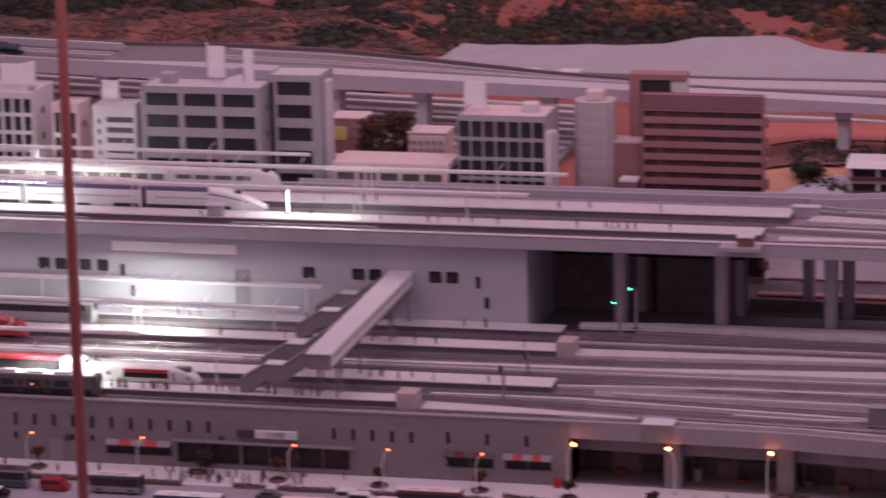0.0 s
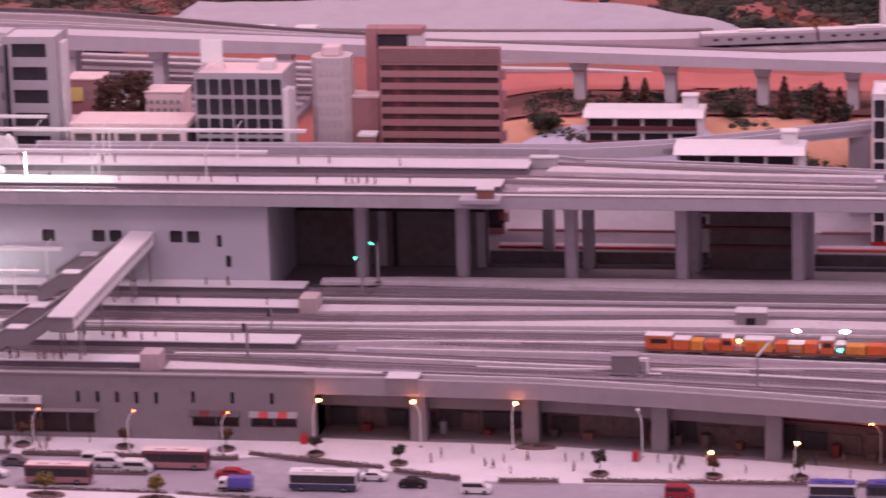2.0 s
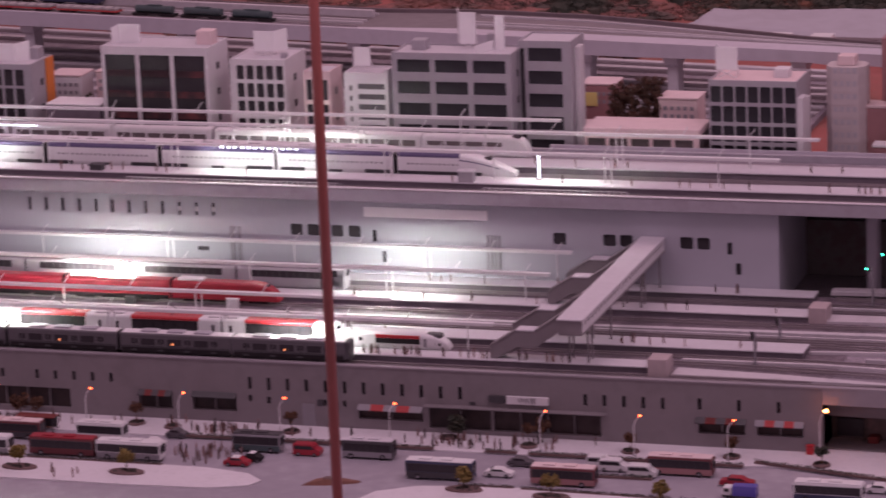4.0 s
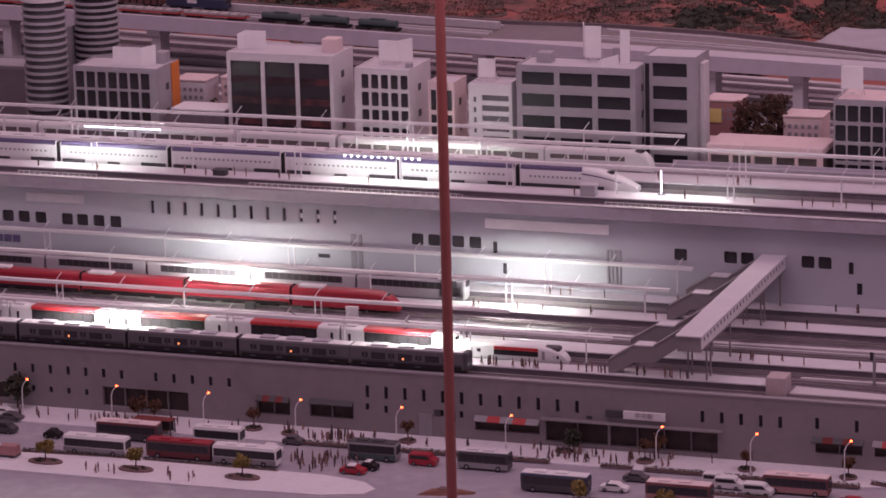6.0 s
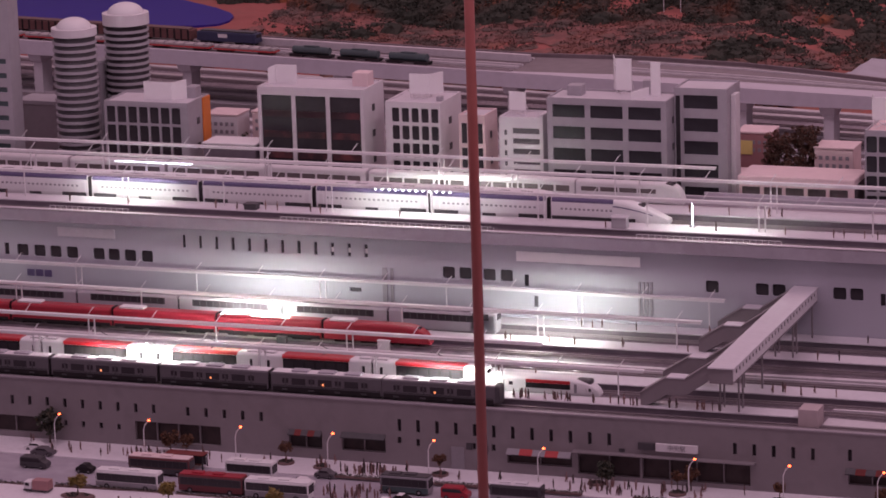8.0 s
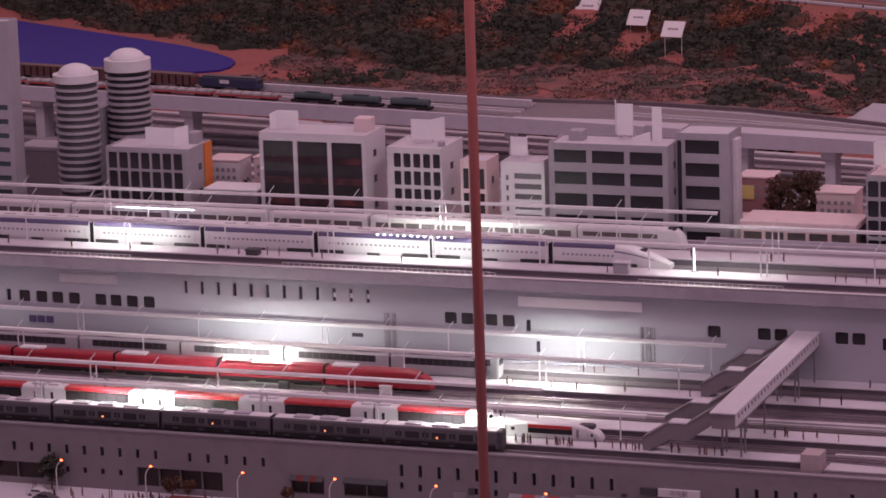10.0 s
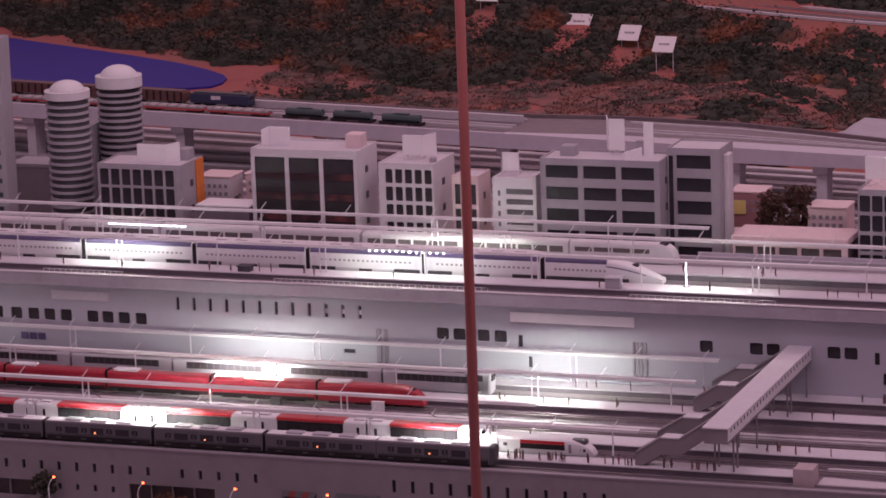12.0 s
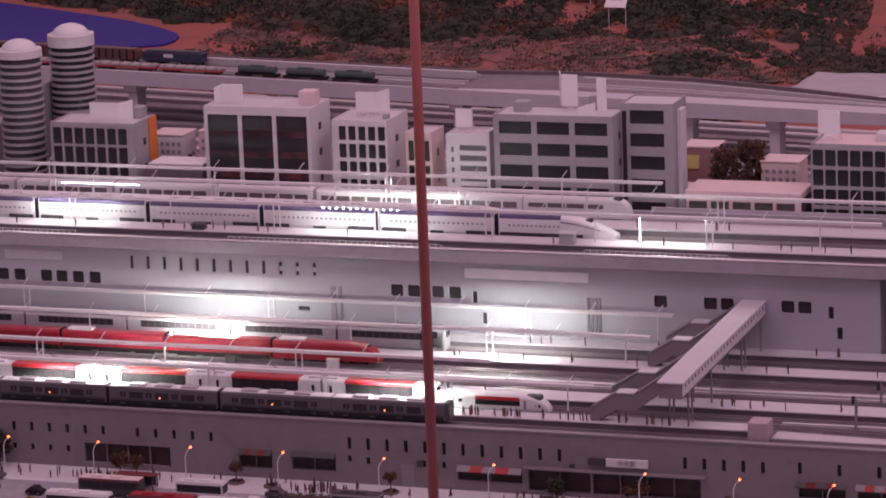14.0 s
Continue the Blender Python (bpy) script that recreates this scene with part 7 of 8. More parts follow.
def freight():
    zf, turn = 0.4098, -8.6
    lo = thing("freight_locomotive", (-3.905, viaduct_y(-3.905) + 0.190, zf), "dark blue freight locomotive with a white side mark", "locomotive", turn=turn)
    boxpart("body", lo, M["navy"], -0.095, 0.095, -0.018, 0.018, 0.006, 0.033, 0.003)
    boxpart("roof", lo, M["darkgrey"], -0.085, 0.085, -0.014, 0.014, 0.0332, 0.0365, 0.0015)
    boxpart("side_mark", lo, M["offwhite"], -0.025, 0.005, -0.0186, -0.0181, 0.018, 0.028)
    boxpart("windscreen", lo, M["glass"], 0.0945, 0.0956, -0.013, 0.013, 0.021, 0.031)
    for x in (-0.055, 0.055):
        boxpart("bogie", lo, M["black"], x - 0.03, x + 0.03, -0.015, 0.015, 0.0, 0.0058, 0.0008)
    w = thing("freight_wagon", (-4.115, viaduct_y(-4.115) + 0.190, zf), "open brown freight wagon with dark ribs", "wagon", "brown wagons", turn=turn)
    bm = bmesh.new()
    box(bm, -0.098, 0.098, -0.018, 0.018, 0.006, 0.032, 0.001)
    part("body", bm, M["wagon"], w)
    for k in range(9):
        boxpart("rib", w, M["black"], -0.092 + k * 0.0225, -0.087 + k * 0.0225, -0.0195, -0.0183, 0.007, 0.034)
    boxpart("load", w, M["planter"], -0.09, 0.09, -0.015, 0.015, 0.0322, 0.037, 0.003)
    for x in (-0.065, 0.065):
        boxpart("bogie", w, M["black"], x - 0.022, x + 0.022, -0.015, 0.015, 0.0, 0.0058, 0.0008)
    for i in range(1, 7):
        copy_thing(w, pose(-4.115 - 0.207 * i, viaduct_y(-4.115 - 0.207 * i) + 0.190, zf, 0, 0, turn))
    w = thing("tank_wagon", (-3.305, viaduct_y(-3.305) + 0.082, zf), "dark green tank wagon on the freight track", "wagon", "tank wagons", turn=turn)
    bm = bmesh.new()
    tube(bm, (-0.056, 0, 0.0175), (0.056, 0, 0.0175), 0.0102, seg=20)
    part("tank", bm, M["tank"], w, "", False)
    boxpart("frame", w, M["black"], -0.064, 0.064, -0.014, 0.014, 0.0045, 0.0075)
    boxpart("walkway", w, M["tank"], -0.022, 0.022, -0.005, 0.005, 0.0274, 0.0300)
    for x in (-0.042, 0.042):
        boxpart("bogie", w, M["black"], x - 0.02, x + 0.02, -0.014, 0.014, 0.0, 0.0044)
    for i in range(1, 3):
        copy_thing(w, pose(-3.305 - 0.147 * i, viaduct_y(-3.305 - 0.147 * i) + 0.082, zf, 0, 0, turn))
    w = thing("flat_wagon", (-3.80, viaduct_y(-3.80) + 0.078, zf), "flat wagon with a pale grey load and a red side rail", "wagon", "flat wagons", turn=turn)
    boxpart("frame", w, M["brickred"], -0.096, 0.096, -0.0165, 0.0165, 0.0062, 0.0100, 0.0005, "red side rail")
    boxpart("load", w, M["paleload"], -0.094, 0.094, -0.0155, 0.0155, 0.0102, 0.0175, 0.002, "pale grey sheeted load")
    for k in range(6):
        boxpart("strap", w, M["grey"], -0.08 + k * 0.032, -0.078 + k * 0.032, -0.016, 0.016, 0.0100, 0.0196)
    for x in (-0.065, 0.065):
        boxpart("bogie", w, M["black"], x - 0.022, x + 0.022, -0.014, 0.014, 0.0, 0.006, 0.0008)
    for i in range(1, 6):
        copy_thing(w, pose(-3.80 - 0.205 * i, viaduct_y(-3.80 - 0.205 * i) + 0.078, zf, 0, 0, turn))


def lake():
    pts = [(-6.2, 10.93), (-5.37, 10.515), (-5.04, 10.35), (-4.72, 10.19), (-4.51, 10.075), (-4.37, 9.97), (-4.285, 9.888), (-4.25, 9.83), (-4.232, 9.753), (-4.24, 9.69), (-4.30, 9.648), (-4.45, 9.63), (-4.93, 9.60), (-6.2, 9.70)]
    bm = bmesh.new()
    top = [bm.verts.new((x, y, 0.3365)) for x, y in pts]
    low = [bm.verts.new((x, y, 0.29)) for x, y in pts]
    bm.faces.new(top)
    for i in range(len(pts)):
        bm.faces.new((top[i - 1], top[i], low[i], low[i - 1]))
    bmesh.ops.recalc_face_normals(bm, faces=bm.faces)
    tagged(part("water", bm, M["lake"]), "still deep violet-blue lake at the foot of the hill", "lake", kind="structure")


def rear_tracks():
    """Level tracks between the office row and the rear viaduct."""
    bm = bmesh.new()
    rings = [[(x, 8.16, 0.15), (x, viaduct_y(x) + 0.50, 0.15), (x, viaduct_y(x) + 0.50, 0.264), (x, 8.16, 0.264)] for x in (X0, -4, -3, -1.72)]
    loft(bm, rings)
    tagged(part("track_bed", bm, M["slabgrey"]), "mauve-grey ballast bed of the tracks behind the offices", "track bed", kind="structure")
    for k in range(11):
        line = [(x, 8.22 + (viaduct_y(x) + 0.36 - 8.22) * k / 10 + 0.01 * k) for x in (X0, -4, -3, -1.73)]
        track(line, 0.264, step=0.02)
        if k % 3 != 2:
            bm = bmesh.new()
            ribbon(bm, [(x, y + 0.034) for x, y in line], 0.013, 0.26, 0.2695)
            tagged(part("walkway_strip", bm, M["strip"]), "pale concrete strip between the rear tracks", "walkway", "walkways between tracks", "structure")


def backland():
    def swell(x, y):
        q = (mound_edge(x) + 0.06 * noise.noise((x * 5, y * 5, 9)) + 0.03 - y) / 0.09
        q = min(q, (x + 2.29) / 0.05, (y - 9.365) / 0.05)
        return 0.03 * min(max(q, -1), 1)

    patch("mound_ground", -2.5, -0.44, 9.31, 10.3, swell, "mound", "pale grey gravel mound in front of the red hill", lambda x, y: swell(x, y) > -0.025, 110, 90)
    patch("paved_bank", -1.20, 0.6, 7.886, 8.03, lambda x, y: 0.0042, "deck", "grey paved bank behind the yard", lambda x, y: True, 60, 16)
    patch("sand_ground", -1.25, -0.33, 8.031, 8.24, lambda x, y: 0.003, "sand", "light orange sand around the long houses", lambda x, y: y < 8.225 + 0.02 * noise.noise((x * 9, 0, 0)), 50, 20)
    patch("red_bank", -1.42, 0.5, 8.50, 8.90, lambda x, y: 0.004, "redbank", "smooth bare red earth under the rear viaduct", lambda x, y: y > 8.53 + 0.02 * noise.noise((x * 6, 0, 2)), 60, 16)
    patch("bush_ground", -1.22, -0.25, 8.236, 8.54, lambda x, y: 0.0055, "scrubsoil", "grey-brown earth among the garden bushes", lambda x, y: 8.245 + 0.02 * noise.noise((x * 8, 0, 5)) < y < 8.50 + 0.045 * noise.noise((x * 7, 0, 7)), 80, 26)
    patch("paved_yard", -1.18, -0.66, 8.062, 8.20, lambda x, y: 0.0065, "lavender", "pale lavender paved yard round the long house", lambda x, y: y < 8.10 + 0.075 * smoothstep(-1.16, -1.02, x) - 0.05 * smoothstep(-0.74, -0.68, x), 60, 24)
    patch("scrub_ground", -4.18, -2.3, 9.0, 10.2, lambda x, y: 0.0022, "scrubsoil", "grey-brown weathered soil at the foot of the hill",
          lambda x, y: x > -4.02 + 0.16 * noise.noise((x * 4, y * 5, 9)) + 0.08 * noise.noise((x * 13, y * 13, 4)) and x + 0.1 * noise.noise((y * 5, 0, 3)) < -2.36 + 0.25 * noise.noise((x * 3, y * 4, 2)) and y < edge_y(BUSH_LINE, x) + 0.05 and viaduct_y(x) + 0.4 < y + 0.05 * noise.noise((x * 6, y * 6, 8)) and noise.noise((x * 2.6, y * 4.5, 6.0)) > -0.32, 170, 110)
    # pale rear tracks on the plain behind the viaduct
    for y in (8.92, 9.02, 9.12):
        bm = bmesh.new()
        ribbon(bm, [(-1.45, y + 0.04), (-1.1, y + 0.02), (-0.90, y - 0.02)], [0.016, 0.014, 0.004], 0.24, 0.262)
        tagged(part("walkway_strip", bm, M["strip"]), "pale concrete strip of the rear railway", "walkway", "walkways between tracks", "structure")
    # long grey train on the far railway, and small huts on the viaduct
    far = carriage("far_train_car", 0.30, 0.022, 0.030, "deck", "mauve-grey passenger train car with a pale roof on the far railway", "far train", k=0.25)
    window_row(far, -0.28, -0.02, 7, 0.022, 0.018, 0.025, "darkgrey", 0.35)
    boxpart("roof", far, M["white"], -0.299, -0.001, -0.0185, 0.0185, 0.0362, 0.0385, 0.0008, "pale roof")
    boxpart("roof_unit", far, M["white"], -0.20, -0.13, -0.012, 0.012, 0.0388, 0.0425, 0.001)
    lean = 11.9
    c, s_ = math.cos(radians(lean)), math.sin(radians(lean))
    far.matrix_basis = pose(-0.823 + 0.30 * c, 9.20 + 0.022 + 0.30 * s_, 0.2625, 0, 0, lean)
    for k in range(2, 6):
        copy_thing(far, pose(-0.823 + 0.304 * k * c, 9.222 + 0.304 * k * s_, 0.2625, 0, 0, lean))
    bed = [(-0.80, 9.165), (-0.70, 9.186), (0.9, 9.524)]
    bm = bmesh.new()
    ribbon(bm, bed, 0.10, 0.20, 0.2618)
    tagged(part("track_bed", bm, M["slabgrey"]), "mauve-grey ballast bed of the far railway", "track bed", kind="structure")
    # low embankment of the rear railway between the viaduct and the gravel mound
    line = [(-2.75, 9.33), (-2.3, 9.275), (-1.9, 9.262), (-1.45, 9.250), (-1.15, 9.252), (-0.95, 9.258), (-0.80, 9.275)]
    bm = bmesh.new()
    ribbon(bm, line, [0.050, 0.052, 0.054, 0.054, 0.056, 0.05, 0.042], 0.20, 0.285)
    bank = tagged(part("embankment", bm, M["viaduct"]), "pale concrete embankment of the rear railway", "embankment", kind="structure")
    bm = bmesh.new()
    ribbon(bm, [(x, y + 0.070) for x, y in line], 0.014, 0.22, 0.287)
    part("ballast_line", bm, M["kerbdark"], bank, "dark ballast line")
    for x, y, w in ((-2.142, 9.268, 0.055), (-1.994, 9.262, 0.053), (-1.881, 9.262, 0.055)):
        hut = thing("lineside_hut", (x, y, HUT_Z), "small white lineside hut with a pale pink front behind the viaduct", "hut", "lineside huts")
        boxpart("body", hut, M["pinkish"], -w / 2, w / 2, 0, 0.05, 0, 0.015, 0.001)
        boxpart("roof", hut, M["white"], -w / 2 - 0.001, w / 2 + 0.001, -0.001, 0.051, 0.0152, 0.0185, 0.0008)
        bm = bmesh.new()
        ribbon(bm, [(math.cos(math.pi * q / 8) * w * 0.62, -0.012 - 0.012 * math.sin(math.pi * q / 8)) for q in range(9)], 0.0014, 0.0, 0.0045)
        part("hoop_rail", bm, M["darkgrey"], hut, "dark curved guard rail")
    for x, y in ((-0.352, 9.36), (-0.128, 9.38)):
        p = thing("white_pylon", (x, y, terrain(x, y) - 0.002), "tall plain white pylon rising beside the far railway", "pylon", "white pylons")
        bm = bmesh.new()
        tube(bm, (0, 0, 0), (0, 0, 0.42), 0.012, 0.011, 16)
        part("shaft", bm, M["white"], p, smooth=False)
        boxpart("foot", p, M["deck"], -0.022, 0.022, -0.02, 0.02, 0, 0.014, 0.002)
    # blank white boards standing on the hill
    for x, y, w in ((-3.624, 10.45, 0.075), (-3.293, 10.32, 0.078), (-3.075, 10.125, 0.066), (-2.912, 9.93, 0.066)):
        z = terrain(x, y)
        lift = (0.45 if x > -3.5 else 0.51) - z
        b = thing("hill_board", (x, y, z), "white board on thin legs among the hillside bushes", "board", "hill boards", turn=-6)
        bm = bmesh.new()
        box(bm, -w / 2, w / 2, -0.027, 0.027, -0.0012, 0.0012, 0.0004)
        bmesh.ops.transform(bm, matrix=pose(0, 0, lift, 50, 0, 0), verts=bm.verts)
        part("panel", bm, M["white"], b)
        for k in range(3):
            bm = bmesh.new()
            box(bm, -w * 0.24 + k * w * 0.17, -w * 0.10 + k * w * 0.17, -0.003, 0.003, 0.0014, 0.002)
            bmesh.ops.transform(bm, matrix=pose(0, 0, lift, 50, 0, 0), verts=bm.verts)
            part("writing_bar", bm, M["grey"], b)
        for s in (-1, 1):
            bm = bmesh.new()
            tube(bm, (s * w * 0.4, 0.0, -0.01), (s * w * 0.4, 0.0, lift - 0.0005), 0.0012, seg=6)
            part("leg", bm, M["offwhite"], b)
    shelf = [(-3.4, 10.84), (-3.03, 10.64), (-2.85, 10.555), (-2.63, 10.455), (-2.36, 10.345), (-2.1, 10.27), (-1.95, 10.45), (-1.86, 10.8), (-1.8, 11.4)]
    bm = bmesh.new()
    ribbon(bm, shelf, 0.088, 0.36, 0.468)
    tagged(part("upper_track_bed", bm, M["soil"]), "reddish railway shelf high on the hill", "track bed", kind="structure")
    # sloping bank below the hill railway, overgrown
    bm = bmesh.new()
    edge = [(-3.45, 10.78), (-3.08, 10.565), (-2.89, 10.478), (-2.67, 10.375), (-2.40, 10.265), (-2.17, 10.19), (-2.0, 10.24)]
    foot = [(x - 0.10, y - 0.26) for x, y in edge]
    rows = []
    for k in range(5):
        q = k / 4
        rows.append([bm.verts.new((a[0] + (b[0] - a[0]) * q, a[1] + (b[1] - a[1]) * q, 0.466 + (terrain(*b) - 0.012 - 0.466) * q ** 0.8)) for a, b in zip(edge, foot)])
    for a, b in zip(rows, rows[1:]):
        for i in range(len(edge) - 1):
            bm.faces.new((a[i], b[i], b[i + 1], a[i + 1]))
    tagged(part("embankment", bm, M["soil"], smooth=True), "red soil bank below the hill railway", "ground", kind="structure")
    rnd, verts, faces = random.Random(77), [], []
    for _ in range(1500):
        i, f, q = rnd.randrange(len(edge) - 2), rnd.random(), rnd.uniform(0.08, 1.0)
        a = [edge[i][j] + (edge[i + 1][j] - edge[i][j]) * f for j in (0, 1)]
        b = [foot[i][j] + (foot[i + 1][j] - foot[i][j]) * f for j in (0, 1)]
        x, y = a[0] + (b[0] - a[0]) * q, a[1] + (b[1] - a[1]) * q
        if noise.noise((x * 4, y * 4, 8.0)) < -0.12:
            continue
        r = rnd.uniform(0.008, 0.024)
        z = 0.466 + (terrain(*b) - 0.012 - 0.466) * q ** 0.8
        bumps(rnd, verts, faces, (x, y, z - 0.006), r, 0.75)
        clump(rnd, verts, faces, (x, y, z + r * 0.3), r * 1.12, 10, 0.8, 0.55)
    stuff("bank_bushes", verts, faces, "bush", "dark bushes on the bank below the hill railway", "bushes")
    for off in (-0.040, 0.036):
        track([(x + off * 0.4, y + off * 0.9) for x, y in shelf], 0.468, step=0.02)
        bm = bmesh.new()
        ribbon(bm, [(x + off * 0.9, y + off * 1.9) for x, y in shelf], 0.007, 0.467, 0.474)
        tagged(part("walkway_strip", bm, M["strip"]), "pale kerb beside the hill railway", "walkway", "walkways between tracks", "structure")


rear_viaduct()
hill()
freight()
lake()
rear_tracks()
backland()
for i, (x, y, h, r) in enumerate(((-2.09, 7.99, 0.305, 0.05), (-2.035, 8.02, 0.285, 0.045), (-2.06, 7.955, 0.27, 0.045), (-3.437, 7.965, 0.285, 0.026), (-1.60, 8.02, 0.06, 0.035))):
    tree(x, y, terrain(x, y) - 0.003, h, r, "rust" if i < 3 else "tree", "dark leafy tree with reddish leaves between the buildings" if i < 3 else "dark green round tree behind the buildings", "trees behind the offices", seed=20 + i, trunk=0.5 if i < 3 else 0.15, dense=4 if i < 3 else 2)
for i, (x, y, h) in enumerate(((-0.913, 8.26, 0.098), (-0.869, 8.26, 0.095), (-0.540, 8.235, 0.108), (-0.4555, 8.215, 0.105), (-0.412, 8.215, 0.090))):
    tree(x, y, terrain(x, y) - 0.003, h, 0.021, "rust", "slim pointed rust-brown conifer in the garden", "conifers", True, 0.1, 40 + i, 2)
for i, (x, y, h, r) in enumerate(((-1.092, 8.165, 0.042, 0.045), (-0.66, 8.23, 0.05, 0.035), (-0.41, 8.22, 0.05, 0.035))):
    tree(x, y, terrain(x, y) - 0.003, h, r, "tree", "broad dark green garden tree on the sand", "garden trees", seed=60 + i, trunk=0.2, dense=3)


# ---- forecourt: vehicles, lamps, planters, figures ----
def wheels(v, xs, half, r):
    first = None
    for x in xs:
        for s in (-1, 1):
            m = pose(x, s * (half - 0.0012), r)
            if first is None:
                bm = bmesh.new()
                tube(bm, (0, -0.002, 0), (0, 0.002, 0), r, seg=14)
                first = part("wheel", bm, M["black"], v)
                first.matrix_basis = m
                bm = bmesh.new()
                tube(bm, (0, -0.0022, 0), (0, 0.0022, 0), r * 0.5, seg=10)
                rim = part("rim", bm, M["grey"], first, "grey wheel rim")
            else:
                share(rim, "rim", pose(0, 0, 0), share(first, "wheel", m, v))


def bus(x0, x1, y, body, roof, lower, label):
    """A bus whose near side stands at y."""
    L, w, h = x1 - x0, 0.0150, 0.0365
    b = thing("bus", ((x0 + x1) / 2, y + w, 0.0004), label, "bus", "buses and coaches")
    bm = bmesh.new()
    box(bm, -L / 2, L / 2, -w, w, 0.0035, h, 0.0022)
    part("body", bm, M[body], b)
    bm = bmesh.new()
    box(bm, -L / 2 + 0.0015, L / 2 - 0.0015, -w + 0.0012, w - 0.0012, h + 0.0001, h + 0.0022, 0.0009)
    part("roof", bm, M[roof], b)
    for xx in (-L * 0.22, L * 0.1):
        boxpart("roof_unit", b, M[roof], xx - 0.012, xx + 0.012, -0.008, 0.008, h + 0.0023, h + 0.0050, 0.001)
    boxpart("lower_band", b, M[lower], -L / 2 + 0.001, L / 2 - 0.001, -w - 0.0004, w + 0.0004, 0.0045, 0.0155, 0.0002)
    boxpart("window_band", b, M["darkgrey"], -L / 2 + 0.003, L / 2 - 0.003, -w - 0.0001, w + 0.0001, 0.0165, 0.0325, 0.0, "dark band round the windows")
    n = max(5, round(L / 0.0165))
    step = (L - 0.010) / n
    first = None
    for s in (-1, 1):
        for i in range(n):
            m = pose(-L / 2 + 0.005 + (i + 0.5) * step, s * (w + 0.0002), 0.0245)
            if first is None:
                first = boxpart("window", b, M["glass"], -step * 0.475, step * 0.475, -0.0004, 0.0004, -0.0068, 0.0068)
                first.matrix_basis = m
            else:
                share(first, "window", m, b)
    for s in (-1, 1):
        boxpart("windscreen", b, M["glass"], s * L / 2 - 0.0005, s * L / 2 + 0.0005, -w + 0.002, w - 0.002, 0.016, 0.033)
    wheels(b, (-L * 0.32, L * 0.30), w, 0.0058)


def car(x0, x1, y, body, label, kind="car", roof=None):
    """A saloon, van or small truck whose near side stands at y."""
    L, w = x1 - x0, 0.0108 if kind == "car" else 0.0120
    c = thing(kind if kind != "truck" else "lorry", ((x0 + x1) / 2, y + w, 0.0004), label, kind if kind != "truck" else "lorry", "cars and vans")
    if kind == "car":
        prof = [(-0.5, 0.003), (-0.5, 0.0095), (-0.46, 0.0115), (-0.30, 0.0125), (-0.20, 0.0175), (0.14, 0.0175), (0.28, 0.0122), (0.47, 0.0100), (0.5, 0.0075), (0.5, 0.003)]
        glass = [(-0.27, 0.0128), (-0.195, 0.0166), (0.135, 0.0166), (0.25, 0.0128)]
    elif kind == "van":
        prof = [(-0.5, 0.003), (-0.5, 0.021), (-0.47, 0.0235), (0.22, 0.0235), (0.36, 0.0150), (0.49, 0.0120), (0.5, 0.008), (0.5, 0.003)]
        glass = [(-0.44, 0.0140), (-0.44, 0.0210), (0.20, 0.0210), (0.31, 0.0140)]
    else:
        prof = [(-0.5, 0.005), (-0.5, 0.008), (0.5, 0.008), (0.5, 0.005)]
        glass = None
    bm = bmesh.new()
    loft(bm, [[(x * L, d, z) for x, z in prof] for d in (-w, -w * 0.97, w * 0.97, w)])
    part("body", bm, M[body], c)
    if glass:
        for s in (-1, 1):
            bm = bmesh.new()
            loft(bm, [[(x * L, s * (w + d), z) for x, z in glass] for d in (-0.0006, 0.0003)])
            part("side_glass", bm, M["glass"], c)
        if kind == "van":
            boxpart("windscreen", c, M["glass"], L * 0.27, L * 0.30, -w * 0.85, w * 0.85, 0.0165, 0.0195)
        else:
            boxpart("rear_screen", c, M["glass"], -L * 0.26, -L * 0.22, -w * 0.85, w * 0.85, 0.0135, 0.0163)
        if roof:
            boxpart("roof_panel", c, M[roof], -L * 0.19 if kind == "car" else -L * 0.46, L * 0.13 if kind == "car" else L * 0.2, -w * 0.9, w * 0.9, 0.0176 if kind == "car" else 0.0236, 0.0184 if kind == "car" else 0.0246, 0.0003)
    else:
        cab = boxpart("cab", c, M["offwhite"], -L / 2 + 0.001, -L / 2 + 0.018, -w, w, 0.0082, 0.024, 0.002)
        boxpart("cab_glass", cab, M["glass"], -L / 2 + 0.004, -L / 2 + 0.013, -w - 0.0005, w + 0.0005, 0.016, 0.022)
        bm = bmesh.new()
        loft(bm, [[(x, -w * s, z) if k < 2 else (x, w * s, z) for k, (s, z) in enumerate(((1, 0.0082), (0.92, 0.027), (0.92, 0.027), (1, 0.0082)))] for x in (-L / 2 + 0.0195, L / 2 - 0.004, L / 2)])
        part("load_box", bm, M[roof or "blue"], c)
    wheels(c, (-L * 0.30, L * 0.30), w, 0.0040)


def street_lamp(x, y, h, mat, label, arm=0.012, r=0.0029):
    s = thing("street_lamp", (x, y, 0.003), label, "street lamp", "street lamps")
    bm = bmesh.new()
    tube(bm, (0, 0, 0), (0, 0, h * 0.72), 0.0013, 0.0011, 8)
    tube(bm, (0, 0, h * 0.72), (arm * 0.3, 0, h * 0.85), 0.0011, 0.001, 8)
    tube(bm, (arm * 0.3, 0, h * 0.85), (arm, 0, h - 0.003), 0.001, 0.001, 8)
    part("post", bm, M["white"], s, "slim white post")
    bm = bmesh.new()
    tube(bm, (0, 0, 0), (0, 0, 0.002), 0.0035, seg=10)
    part("foot", bm, M["grey"], s)
    bm = bmesh.new()
    ball(bm, (arm + 0.001, 0, h - 0.002), r, 0.75)
    part("lamp_head", bm, M[mat], s, "glowing lamp head" if mat.startswith("lamp") else "unlit lamp head", True)


